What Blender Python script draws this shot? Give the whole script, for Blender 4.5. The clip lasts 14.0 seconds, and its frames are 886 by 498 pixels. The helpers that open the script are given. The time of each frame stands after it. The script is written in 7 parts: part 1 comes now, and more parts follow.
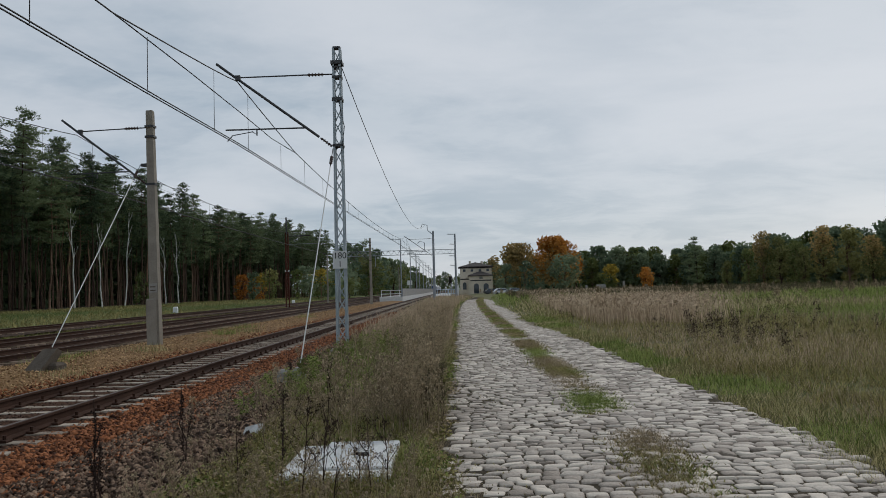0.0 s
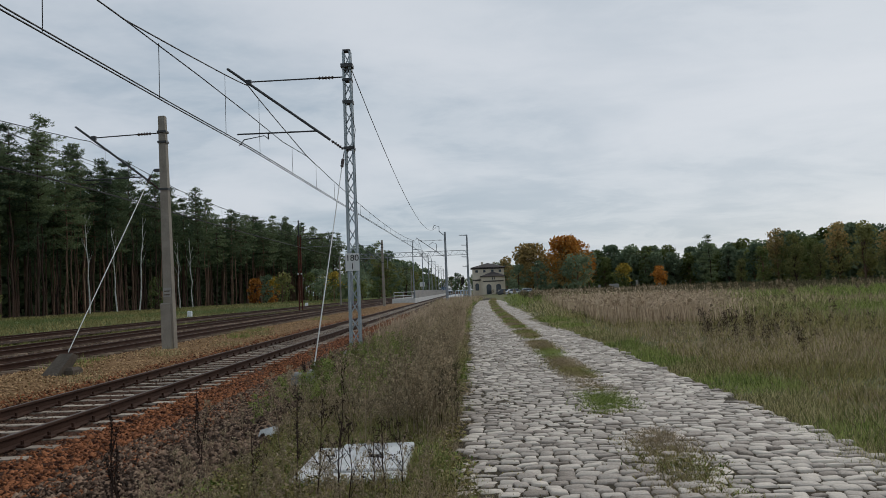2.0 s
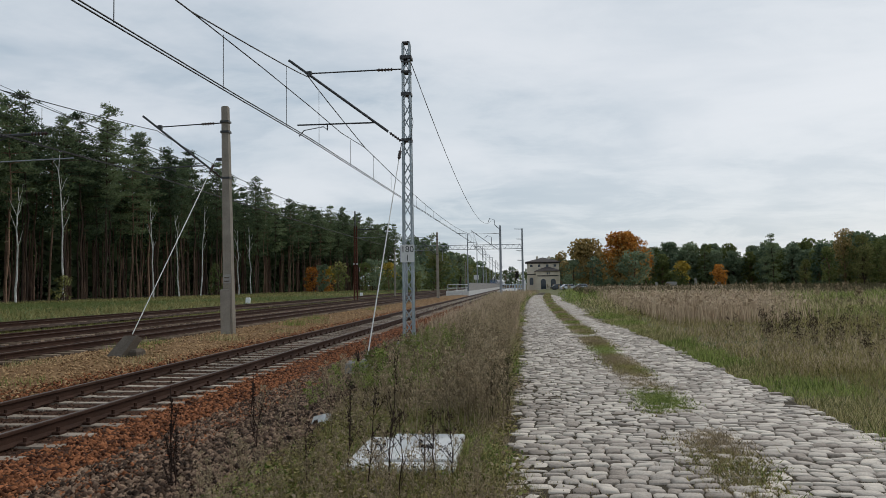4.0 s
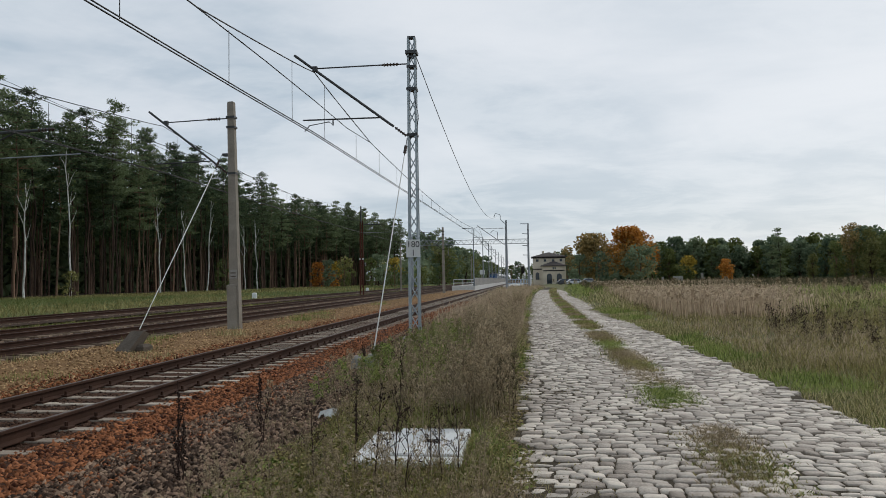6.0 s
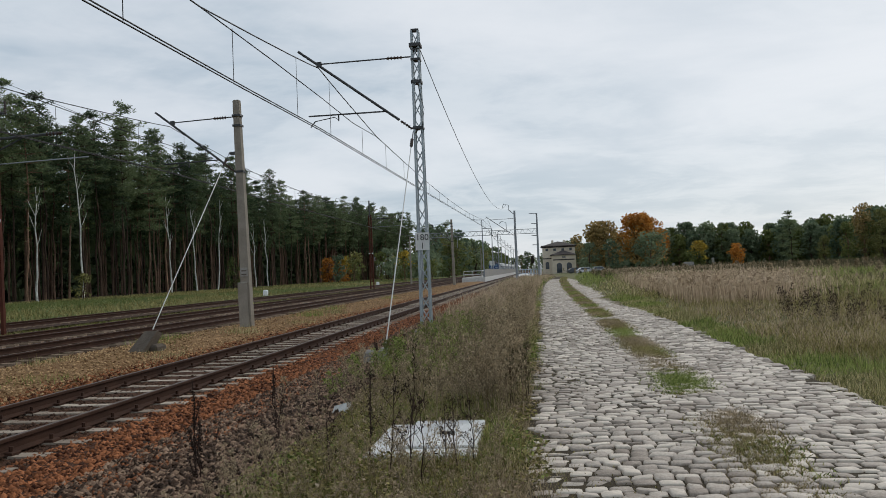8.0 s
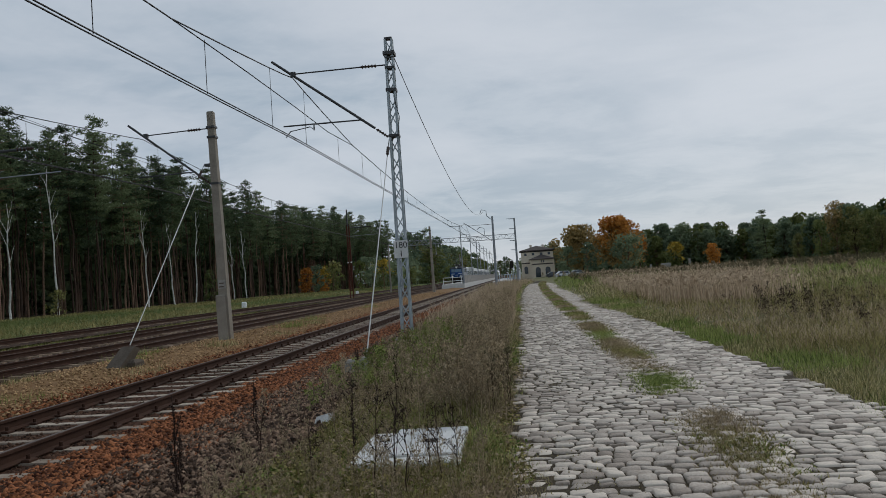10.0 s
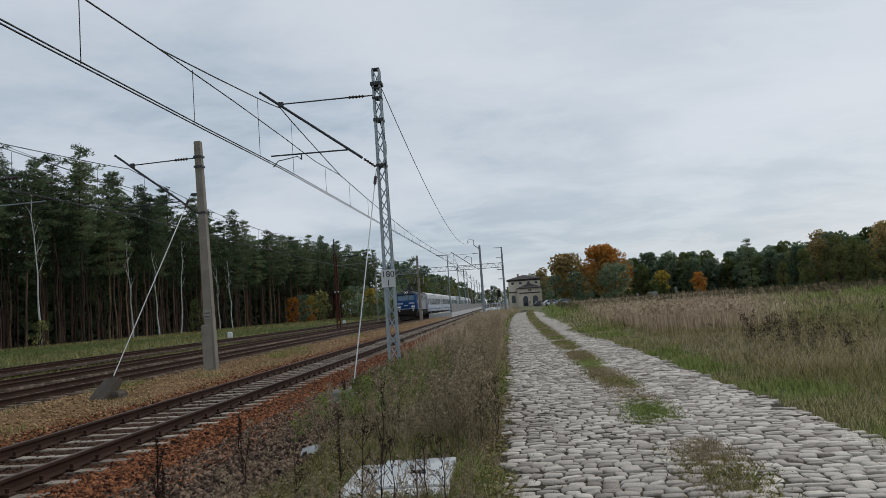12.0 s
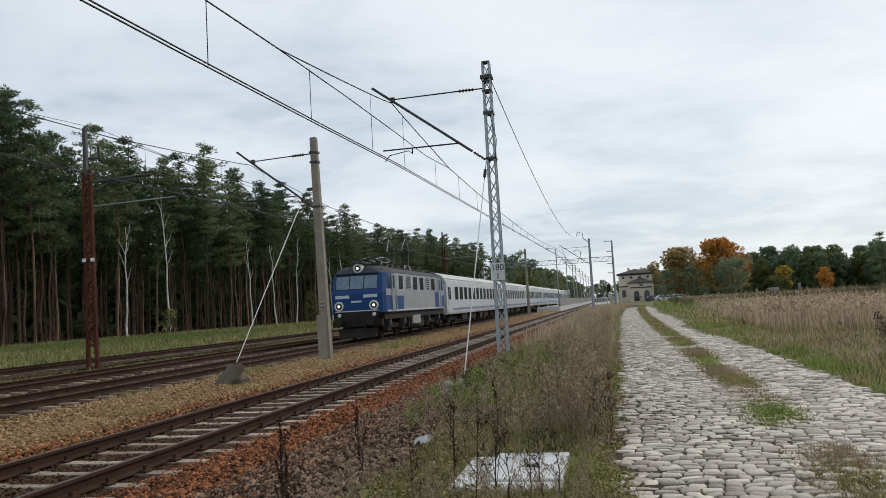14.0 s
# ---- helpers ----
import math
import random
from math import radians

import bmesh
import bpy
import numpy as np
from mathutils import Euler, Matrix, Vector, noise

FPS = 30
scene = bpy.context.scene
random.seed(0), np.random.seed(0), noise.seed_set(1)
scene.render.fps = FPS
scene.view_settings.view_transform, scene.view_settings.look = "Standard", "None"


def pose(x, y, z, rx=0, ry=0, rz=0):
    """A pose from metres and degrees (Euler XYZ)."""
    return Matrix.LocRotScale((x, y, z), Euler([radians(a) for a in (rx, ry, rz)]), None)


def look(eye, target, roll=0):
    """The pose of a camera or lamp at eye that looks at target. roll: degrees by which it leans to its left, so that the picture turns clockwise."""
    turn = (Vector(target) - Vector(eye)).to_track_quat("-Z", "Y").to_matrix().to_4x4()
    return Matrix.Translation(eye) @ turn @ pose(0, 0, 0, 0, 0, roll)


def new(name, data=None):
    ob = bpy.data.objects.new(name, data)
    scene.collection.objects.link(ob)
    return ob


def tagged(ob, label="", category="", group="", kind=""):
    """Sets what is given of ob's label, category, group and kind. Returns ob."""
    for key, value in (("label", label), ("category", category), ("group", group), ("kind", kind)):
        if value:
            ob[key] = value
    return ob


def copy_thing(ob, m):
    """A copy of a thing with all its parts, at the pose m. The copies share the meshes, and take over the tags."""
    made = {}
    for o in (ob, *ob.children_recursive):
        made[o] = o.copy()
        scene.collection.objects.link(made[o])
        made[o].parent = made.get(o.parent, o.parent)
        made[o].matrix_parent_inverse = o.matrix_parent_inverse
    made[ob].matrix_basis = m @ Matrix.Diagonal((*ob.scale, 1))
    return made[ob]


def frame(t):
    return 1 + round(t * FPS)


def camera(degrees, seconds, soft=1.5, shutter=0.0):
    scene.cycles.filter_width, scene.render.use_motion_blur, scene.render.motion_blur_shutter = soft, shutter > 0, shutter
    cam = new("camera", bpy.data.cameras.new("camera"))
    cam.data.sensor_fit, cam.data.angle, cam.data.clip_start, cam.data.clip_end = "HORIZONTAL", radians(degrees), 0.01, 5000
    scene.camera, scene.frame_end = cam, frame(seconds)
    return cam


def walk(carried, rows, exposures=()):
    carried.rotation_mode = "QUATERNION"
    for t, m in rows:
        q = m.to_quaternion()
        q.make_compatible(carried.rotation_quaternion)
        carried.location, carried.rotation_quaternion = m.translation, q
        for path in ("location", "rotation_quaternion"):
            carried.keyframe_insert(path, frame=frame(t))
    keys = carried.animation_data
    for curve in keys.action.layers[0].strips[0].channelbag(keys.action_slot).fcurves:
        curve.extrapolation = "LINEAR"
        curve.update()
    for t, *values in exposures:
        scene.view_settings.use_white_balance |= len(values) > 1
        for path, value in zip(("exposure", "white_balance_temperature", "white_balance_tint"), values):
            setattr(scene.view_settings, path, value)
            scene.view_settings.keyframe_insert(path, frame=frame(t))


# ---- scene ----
cam = camera(60.23, 14.0, soft=0.65)
EYE = 1.6
# seconds, sideways drift, yaw, pitch, roll
CAMERA_ROWS = [
    (0.0, 0.00, 0.84, 3.01, 1.56),
    (0.5, 0.00, 0.84, 3.00, 1.79),
    (1.0, 0.00, 1.31, 2.94, 1.94),
    (1.5, 0.00, 1.75, 3.11, 2.28),
    (2.0, 0.00, 1.78, 3.13, 2.20),
    (2.5, 0.00, 2.07, 3.14, 2.12),
    (3.0, 0.00, 2.35, 3.07, 1.75),
    (3.3, 0.00, 2.60, 3.10, 1.57),
    (3.5, 0.00, 3.57, 3.19, 0.84),
    (3.6, 0.00, 4.25, 3.13, 0.77),
    (3.7, 0.00, 4.92, 3.07, 0.70),
    (4.2, 0.00, 5.93, 2.51, 0.77),
    (6.0, 0.00, 6.26, 2.32, 0.80),
    (6.5, 0.00, 6.21, 2.31, 0.87),
    (7.0, 0.00, 6.43, 2.16, 1.68),
    (7.5, 0.00, 6.73, 1.98, 2.04),
    (8.0, 0.00, 7.01, 1.76, 2.38),
    (8.3, 0.00, 6.95, 1.78, 2.44),
    (10.3, 0.00, 5.01, 2.44, 4.23),
    (10.5, 0.00, 4.60, 3.03, 4.27),
    (11.0, 0.00, 4.45, 3.96, 4.25),
    (11.5, 0.00, 4.53, 4.09, 4.31),
    (12.0, 0.00, 4.52, 4.32, 4.00),
    (12.5, 0.00, 4.52, 4.43, 3.78),
    (13.0, 0.00, 4.50, 4.47, 3.74),
    (13.2, 0.00, 4.66, 4.49, 3.71),
    (13.5, 0.00, 5.82, 4.58, 3.55),
    (13.6, 0.00, 6.46, 4.56, 3.52),
    (13.7, 0.00, 7.31, 4.52, 3.49),
    (13.8, -0.02, 8.49, 4.48, 3.43),
    (13.9, -0.04, 10.31, 4.41, 3.35),
    (14.0, -0.06, 12.55, 4.32, 3.25),
]
EXPOSURES = [
    (0.0, -0.28, 6350, 10), (3.0, -0.15, 6400, 10), (4.5, 0.0, 6480, 10), (8.0, 0.02, 6480, 10), (10.3, -0.36, 6250, 10),
    (11.2, -0.22, 6250, 10), (12.5, -0.2, 6300, 10), (13.4, -0.1, 6400, 10), (14.0, 0.2, 6550, 10),
]
walk(cam, [(t, pose(x, 0, EYE, 90 + pitch, roll, yaw)) for t, x, yaw, pitch, roll in CAMERA_ROWS], EXPOSURES)

# ---- sky and sun ----
world = bpy.data.worlds.new("overcast_sky")
scene.world = world
world.use_nodes = True


def build_sky():
    nt = world.node_tree
    nt.nodes.clear()
    n = nt.nodes.new
    out, bg = n("ShaderNodeOutputWorld"), n("ShaderNodeBackground")
    sky = n("ShaderNodeTexSky")
    sky.sky_type, sky.sun_disc = "NISHITA", False
    sky.sun_elevation, sky.sun_rotation = radians(34), radians(40)
    dim = n("ShaderNodeMix"); dim.data_type = "RGBA"; dim.blend_type = "MULTIPLY"
    dim.inputs[0].default_value = 1
    dim.inputs[7].default_value = (0.10, 0.10, 0.10, 1)
    nt.links.new(sky.outputs[0], dim.inputs[6])
    co, sep = n("ShaderNodeTexCoord"), n("ShaderNodeSeparateXYZ")
    nt.links.new(co.outputs["Generated"], sep.inputs[0])
    up = n("ShaderNodeMath"); up.operation = "MAXIMUM"; up.inputs[1].default_value = 0.0
    nt.links.new(sep.outputs[2], up.inputs[0])
    add = n("ShaderNodeMath"); add.operation = "ADD"; add.inputs[1].default_value = 0.16
    nt.links.new(up.outputs[0], add.inputs[0])
    dx, dy = n("ShaderNodeMath"), n("ShaderNodeMath")
    for d, k in ((dx, 0), (dy, 1)):
        d.operation = "DIVIDE"
        nt.links.new(sep.outputs[k], d.inputs[0])
        nt.links.new(add.outputs[0], d.inputs[1])
    comb = n("ShaderNodeCombineXYZ")
    nt.links.new(dx.outputs[0], comb.inputs[0]); nt.links.new(dy.outputs[0], comb.inputs[1])

    def clouds(scale, detail, rough, lo, hi, shift):
        mp, tx, rp = n("ShaderNodeMapping"), n("ShaderNodeTexNoise"), n("ShaderNodeMapRange")
        mp.inputs["Location"].default_value = shift
        mp.inputs["Scale"].default_value = (0.8, 1.0, 1)
        tx.inputs["Scale"].default_value, tx.inputs["Detail"].default_value, tx.inputs["Roughness"].default_value = scale, detail, rough
        tx.inputs["Distortion"].default_value = 0.35
        rp.interpolation_type = "SMOOTHSTEP"
        rp.inputs[1].default_value, rp.inputs[2].default_value = lo, hi
        nt.links.new(comb.outputs[0], mp.inputs[0]); nt.links.new(mp.outputs[0], tx.inputs[0])
        nt.links.new(tx.outputs[0], rp.inputs[0])
        return rp.outputs[0]

    big = clouds(0.75, 6, 0.55, 0.36, 0.66, (3.1, 0.7, 0))
    small = clouds(2.0, 8, 0.62, 0.40, 0.62, (0.4, 5.2, 0))
    # bright veil towards the hidden sun, ahead and to the right
    dot = n("ShaderNodeVectorMath"); dot.operation = "DOT_PRODUCT"
    dot.inputs[1].default_value = (0.40, 0.80, 0.45)
    nt.links.new(co.outputs["Generated"], dot.inputs[0])
    veil = n("ShaderNodeMapRange"); veil.interpolation_type = "SMOOTHSTEP"
    veil.inputs[1].default_value, veil.inputs[2].default_value = 0.55, 1.0
    nt.links.new(dot.outputs["Value"], veil.inputs[0])

    def mix(fac, a, b):
        m = n("ShaderNodeMix"); m.data_type = "RGBA"
        if hasattr(fac, "is_linked"):
            nt.links.new(fac, m.inputs[0])
        else:
            m.inputs[0].default_value = fac
        for k, v in ((6, a), (7, b)):
            if hasattr(v, "is_linked"):
                nt.links.new(v, m.inputs[k])
            else:
                m.inputs[k].default_value = (*v, 1)
        return m.outputs[2]

    grey = mix(small, (0.31, 0.42, 0.52), (0.54, 0.62, 0.69))
    cover = mix(big, grey, (0.74, 0.78, 0.83))
    part_veil = n("ShaderNodeMath"); part_veil.operation = "MULTIPLY"; part_veil.inputs[1].default_value = 0.55
    nt.links.new(veil.outputs[0], part_veil.inputs[0])
    cover = mix(part_veil.outputs[0], cover, (0.86, 0.88, 0.90))
    total = mix(0.90, dim.outputs[2], cover)
    nt.links.new(total, bg.inputs[0])
    bg.inputs[1].default_value = 1.0
    nt.links.new(bg.outputs[0], out.inputs[0])


build_sky()
sun = new("sun", bpy.data.lights.new("sun", "SUN"))
sun.data.energy, sun.data.angle, sun.data.color = 1.5, radians(10), (1.0, 0.95, 0.88)
sun.matrix_world = look((40, 80, 60), (0, 0, 0))

# ---- materials ----
def mat(name, a, b, scale=3.0, fine=40.0, rough=0.85, metal=0.0, bump=0.3, dist=0.01, spread=0.25, world_space=True, third=None, island=0.0, obj=0.0, transl=0.0, spec=0.5):
    """Two colours mixed by coarse and fine noise, with a fine relief."""
    if rough >= 0.83:
        spec = min(spec, 0.12)
    m = bpy.data.materials.new(name)
    m.use_nodes = True
    nt = m.node_tree
    n, l = nt.nodes.new, nt.links.new
    bs = nt.nodes["Principled BSDF"]
    if world_space:
        src = n("ShaderNodeNewGeometry").outputs["Position"]
    else:
        src = n("ShaderNodeTexCoord").outputs["Object"]

    def noise_at(s, detail):
        t = n("ShaderNodeTexNoise")
        t.inputs["Scale"].default_value, t.inputs["Detail"].default_value, t.inputs["Roughness"].default_value = s, detail, 0.62
        l(src, t.inputs["Vector"])
        return t.outputs[0]

    big, small = noise_at(scale, 4), noise_at(fine, 3)
    mixed = n("ShaderNodeMath"); mixed.operation = "MULTIPLY_ADD"; mixed.inputs[1].default_value = 0.55
    l(big, mixed.inputs[0])
    half = n("ShaderNodeMath"); half.operation = "MULTIPLY"; half.inputs[1].default_value = 0.45
    l(small, half.inputs[0]); l(half.outputs[0], mixed.inputs[2])
    last = mixed.outputs[0]
    for amount, node, out in ((island, "ShaderNodeNewGeometry", "Random Per Island"), (obj, "ShaderNodeObjectInfo", "Random")):
        if amount:
            ad = n("ShaderNodeMath"); ad.operation = "MULTIPLY_ADD"; ad.inputs[1].default_value = amount
            sh = n("ShaderNodeMath"); sh.operation = "SUBTRACT"; sh.inputs[1].default_value = amount / 2
            l(n(node).outputs[out], ad.inputs[0]); l(last, sh.inputs[0]); l(sh.outputs[0], ad.inputs[2])
            last = ad.outputs[0]
    rp = n("ShaderNodeValToRGB")
    e = rp.color_ramp.elements
    e[0].position, e[0].color = 0.5 - spread, (*a, 1)
    e[1].position, e[1].color = 0.5 + spread, (*b, 1)
    if third:
        k = rp.color_ramp.elements.new(0.5)
        k.color = (*third, 1)
    l(last, rp.inputs[0]); l(rp.outputs[0], bs.inputs["Base Color"])
    bs.inputs["Roughness"].default_value, bs.inputs["Metallic"].default_value = rough, metal
    bs.inputs["Specular IOR Level"].default_value = spec
    if bump:
        bp = n("ShaderNodeBump"); bp.inputs["Strength"].default_value, bp.inputs["Distance"].default_value = bump, dist
        l(small, bp.inputs["Height"]); l(bp.outputs[0], bs.inputs["Normal"])
    if transl:
        tr, mx = n("ShaderNodeBsdfTranslucent"), n("ShaderNodeMixShader")
        l(rp.outputs[0], tr.inputs[0]); mx.inputs[0].default_value = transl
        l(bs.outputs[0], mx.inputs[1]); l(tr.outputs[0], mx.inputs[2])
        l(mx.outputs[0], nt.nodes["Material Output"].inputs[0])
    return m


def glow(name, color, strength):
    m = bpy.data.materials.new(name)
    m.use_nodes = True
    bs = m.node_tree.nodes["Principled BSDF"]
    bs.inputs["Base Color"].default_value = (*color, 1)
    bs.inputs["Emission Color"].default_value = (*color, 1)
    bs.inputs["Emission Strength"].default_value = strength
    return m


SOIL = mat("field_soil", (0.06, 0.066, 0.026), (0.17, 0.16, 0.075), 0.12, 6, 0.95, bump=0.6, dist=0.05, third=(0.125, 0.125, 0.055))
VERGE = mat("verge_soil", (0.06, 0.05, 0.028), (0.20, 0.165, 0.10), 0.7, 14, 0.95, bump=0.7, dist=0.04)
LAWN = mat("forest_edge_grass", (0.05, 0.08, 0.02), (0.14, 0.16, 0.06), 0.25, 5, 0.95, bump=0.5, dist=0.05)
FOREST_FLOOR = mat("forest_floor", (0.02, 0.018, 0.012), (0.06, 0.05, 0.03), 0.3, 3, 1.0)
BALLAST = mat("rusty_ballast", (0.022, 0.011, 0.007), (0.10, 0.045, 0.024), 1.6, 26, 0.9, bump=1.0, dist=0.04)
GREY_BALLAST = mat("grey_ballast", (0.022, 0.014, 0.009), (0.085, 0.054, 0.036), 1.2, 24, 0.9, bump=1.0, dist=0.04)
TAN_GRAVEL = mat("tan_gravel", (0.10, 0.055, 0.024), (0.31, 0.19, 0.095), 0.7, 22, 0.95, bump=0.9, dist=0.03, third=(0.20, 0.115, 0.052))
DARK_BALLAST = mat("dark_ballast", (0.018, 0.011, 0.008), (0.075, 0.046, 0.032), 0.8, 20, 0.95, bump=0.9, dist=0.04)
STONE_RUST = mat("rusty_stones", (0.035, 0.010, 0.004), (0.34, 0.13, 0.055), 3, 40, 0.85, island=0.8, spread=0.36)
STONE_GREY = mat("grey_brown_stones", (0.018, 0.011, 0.007), (0.30, 0.20, 0.135), 3, 40, 0.85, island=0.9, spread=0.42, third=(0.088, 0.053, 0.035))
STONE_DARK = mat("dark_brown_stones", (0.016, 0.009, 0.006), (0.12, 0.066, 0.042), 3, 40, 0.9, island=0.8, spread=0.38)
ANCHOR = mat("dirty_anchor_concrete", (0.05, 0.04, 0.032), (0.17, 0.14, 0.11), 3, 30, 0.95, bump=0.6, dist=0.01)
STONE_TAN = mat("tan_stones", (0.12, 0.062, 0.026), (0.46, 0.30, 0.155), 3, 40, 0.9, island=0.8, spread=0.38)
SETT = mat("granite_sett", (0.20, 0.16, 0.125), (0.58, 0.505, 0.42), 1.1, 45, 0.75, bump=0.5, dist=0.006, spec=0.4, island=0.45, third=(0.39, 0.335, 0.28))
SETT_ONE = mat("granite_sett_single", (0.20, 0.16, 0.125), (0.58, 0.505, 0.42), 1.1, 45, 0.75, bump=0.5, dist=0.006, spec=0.4, obj=0.45, third=(0.39, 0.335, 0.28))
JOINT = mat("sand_joints", (0.022, 0.017, 0.010), (0.075, 0.058, 0.036), 0.8, 30, 0.95, bump=0.8, dist=0.02)
RAIL = mat("rusty_rail", (0.020, 0.010, 0.007), (0.072, 0.036, 0.023), 2, 60, 0.85, 0.0, bump=0.4, dist=0.003)
RAILTOP = mat("worn_rail_head", (0.045, 0.030, 0.023), (0.11, 0.08, 0.064), 2, 60, 0.6, 0.3, bump=0.2, dist=0.002)
SLEEPER = mat("concrete_sleeper", (0.19, 0.15, 0.115), (0.47, 0.40, 0.325), 1.4, 30, 0.9, bump=0.4, dist=0.006, obj=0.35)
SLEEPER_DARK = mat("old_sleeper", (0.11, 0.075, 0.05), (0.36, 0.265, 0.19), 1.4, 30, 0.9, bump=0.4, dist=0.006, obj=0.4)
CONCRETE = mat("weathered_concrete", (0.20, 0.19, 0.17), (0.40, 0.385, 0.355), 2.2, 35, 0.9, bump=0.4, dist=0.006)
POST_CONCRETE = mat("old_post_concrete", (0.15, 0.13, 0.105), (0.36, 0.325, 0.275), 1.5, 30, 0.9, bump=0.5, dist=0.008)
SLAB = mat("pale_slab_concrete", (0.40, 0.395, 0.38), (0.76, 0.76, 0.74), 2.5, 40, 0.85, bump=0.4, dist=0.005)
STEEL = mat("galvanised_steel", (0.22, 0.26, 0.28), (0.42, 0.47, 0.50), 3, 50, 0.5, 0.35, bump=0.1, dist=0.002)
FARSTEEL = mat("weathered_steel", (0.20, 0.215, 0.23), (0.36, 0.385, 0.41), 1, 30, 0.65, 0.2, bump=0.0)
DARKSTEEL = mat("dark_steel", (0.03, 0.032, 0.035), (0.08, 0.082, 0.085), 3, 50, 0.6, 0.4, bump=0.1, dist=0.002)
RUST = mat("rusted_lattice", (0.035, 0.012, 0.009), (0.12, 0.04, 0.025), 2, 40, 0.85, 0.1, bump=0.4, dist=0.004)
WIRE = mat("overhead_wire", (0.02, 0.021, 0.023), (0.045, 0.047, 0.05), 2, 20, 0.75, 0.1, bump=0.0, spec=0.2)
ROPE = mat("galvanised_stay", (0.40, 0.40, 0.38), (0.60, 0.60, 0.57), 2, 20, 0.6, 0.2, bump=0.0)
PORCELAIN = mat("brown_porcelain", (0.03, 0.018, 0.014), (0.07, 0.04, 0.03), 4, 40, 0.25, 0.0, bump=0.0)
PLATE = mat("sign_plate", (0.55, 0.56, 0.54), (0.68, 0.69, 0.67), 6, 50, 0.6, bump=0.05)
INK = mat("sign_paint", (0.03, 0.03, 0.03), (0.06, 0.06, 0.06), 6, 50, 0.7, bump=0.0)
BARK = mat("pine_bark", (0.03, 0.021, 0.017), (0.30, 0.185, 0.125), 0.5, 8, 0.95, bump=0.6, dist=0.03, obj=0.5, spread=0.36, third=(0.075, 0.048, 0.036))
BIRCH = mat("birch_bark", (0.30, 0.29, 0.27), (0.85, 0.83, 0.79), 1.2, 6, 0.85, bump=0.3, dist=0.01, spread=0.16)
NEEDLE = mat("pine_needles", (0.042, 0.068, 0.038), (0.19, 0.235, 0.115), 0.25, 3, 0.8, bump=0.0, obj=0.4, island=0.35, transl=0.35, spec=0.2)
LEAF_GREEN = mat("green_leaves", (0.06, 0.085, 0.026), (0.19, 0.21, 0.07), 0.3, 3, 0.75, bump=0.0, obj=0.3, island=0.4, transl=0.3, spec=0.2)
LEAF_DARK = mat("dark_green_leaves", (0.075, 0.115, 0.072), (0.235, 0.285, 0.165), 0.3, 3, 0.75, bump=0.0, obj=0.3, island=0.35, transl=0.4, spec=0.2)
LEAF_OLIVE = mat("olive_leaves", (0.10, 0.115, 0.04), (0.29, 0.275, 0.10), 0.3, 3, 0.75, bump=0.0, obj=0.3, island=0.4, transl=0.35, spec=0.2)
LEAF_ORANGE = mat("orange_leaves", (0.30, 0.11, 0.02), (0.62, 0.29, 0.06), 0.25, 3, 0.75, bump=0.0, obj=0.2, island=0.4, transl=0.25, spec=0.2)
LEAF_BROWN = mat("turning_leaves", (0.17, 0.135, 0.055), (0.50, 0.34, 0.13), 0.25, 3, 0.75, bump=0.0, obj=0.3, island=0.4, transl=0.35, spec=0.2)
LEAF_YELLOW = mat("yellow_leaves", (0.22, 0.17, 0.03), (0.6, 0.42, 0.07), 0.4, 3, 0.75, bump=0.0, obj=0.2, island=0.5, transl=0.25, spec=0.2)
GRASS = mat("meadow_grass", (0.10, 0.10, 0.036), (0.58, 0.50, 0.28), 0.16, 2, 0.85, bump=0.0, island=0.7, transl=0.3, spec=0.15, third=(0.27, 0.255, 0.105))
GREEN_GRASS = mat("green_grass", (0.065, 0.10, 0.02), (0.36, 0.41, 0.13), 0.3, 3, 0.85, bump=0.0, island=0.6, transl=0.3, spec=0.15)
DRY_GRASS = mat("dry_reed_grass", (0.24, 0.175, 0.115), (0.62, 0.49, 0.35), 0.2, 3, 0.9, bump=0.0, island=0.5, transl=0.3, spec=0.1)
BROWN_WEED = mat("withered_weeds", (0.14, 0.11, 0.07), (0.50, 0.40, 0.26), 0.6, 5, 0.9, bump=0.0, island=0.5, transl=0.35, spec=0.1)
DULL_LEAF = mat("dull_weed_leaves", (0.045, 0.045, 0.024), (0.20, 0.165, 0.095), 2, 9, 0.9, bump=0.0, island=0.5, spec=0.1)
DARK_WEED = mat("seed_heads", (0.02, 0.014, 0.011), (0.055, 0.035, 0.028), 2, 9, 0.9, bump=0.0, island=0.3, spec=0.1)
PLASTER = mat("old_plaster", (0.52, 0.455, 0.355), (0.78, 0.70, 0.57), 0.5, 6, 0.9, bump=0.1)
ROOF = mat("dark_roof_felt", (0.04, 0.034, 0.032), (0.10, 0.085, 0.08), 0.7, 8, 0.85, bump=0.2)
DARKGLASS = mat("dark_window", (0.02, 0.028, 0.036), (0.045, 0.06, 0.075), 2, 9, 0.06, bump=0.0, world_space=False)
# the sky's reflection is put into the glass colour as blue
WINDSCREEN = mat("sky_toned_windscreen", (0.05, 0.10, 0.16), (0.12, 0.20, 0.28), 1.5, 6, 0.05, bump=0.0, world_space=False, spec=0.8)
COACH_GLASS = mat("coach_window_glass", (0.02, 0.026, 0.034), (0.045, 0.055, 0.068), 2, 9, 0.08, bump=0.0, world_space=False)
LOCO_BLUE = mat("blue_loco_paint", (0.001, 0.034, 0.135), (0.002, 0.056, 0.20), 0.8, 14, 0.5, bump=0.05, world_space=False, spec=0.3)
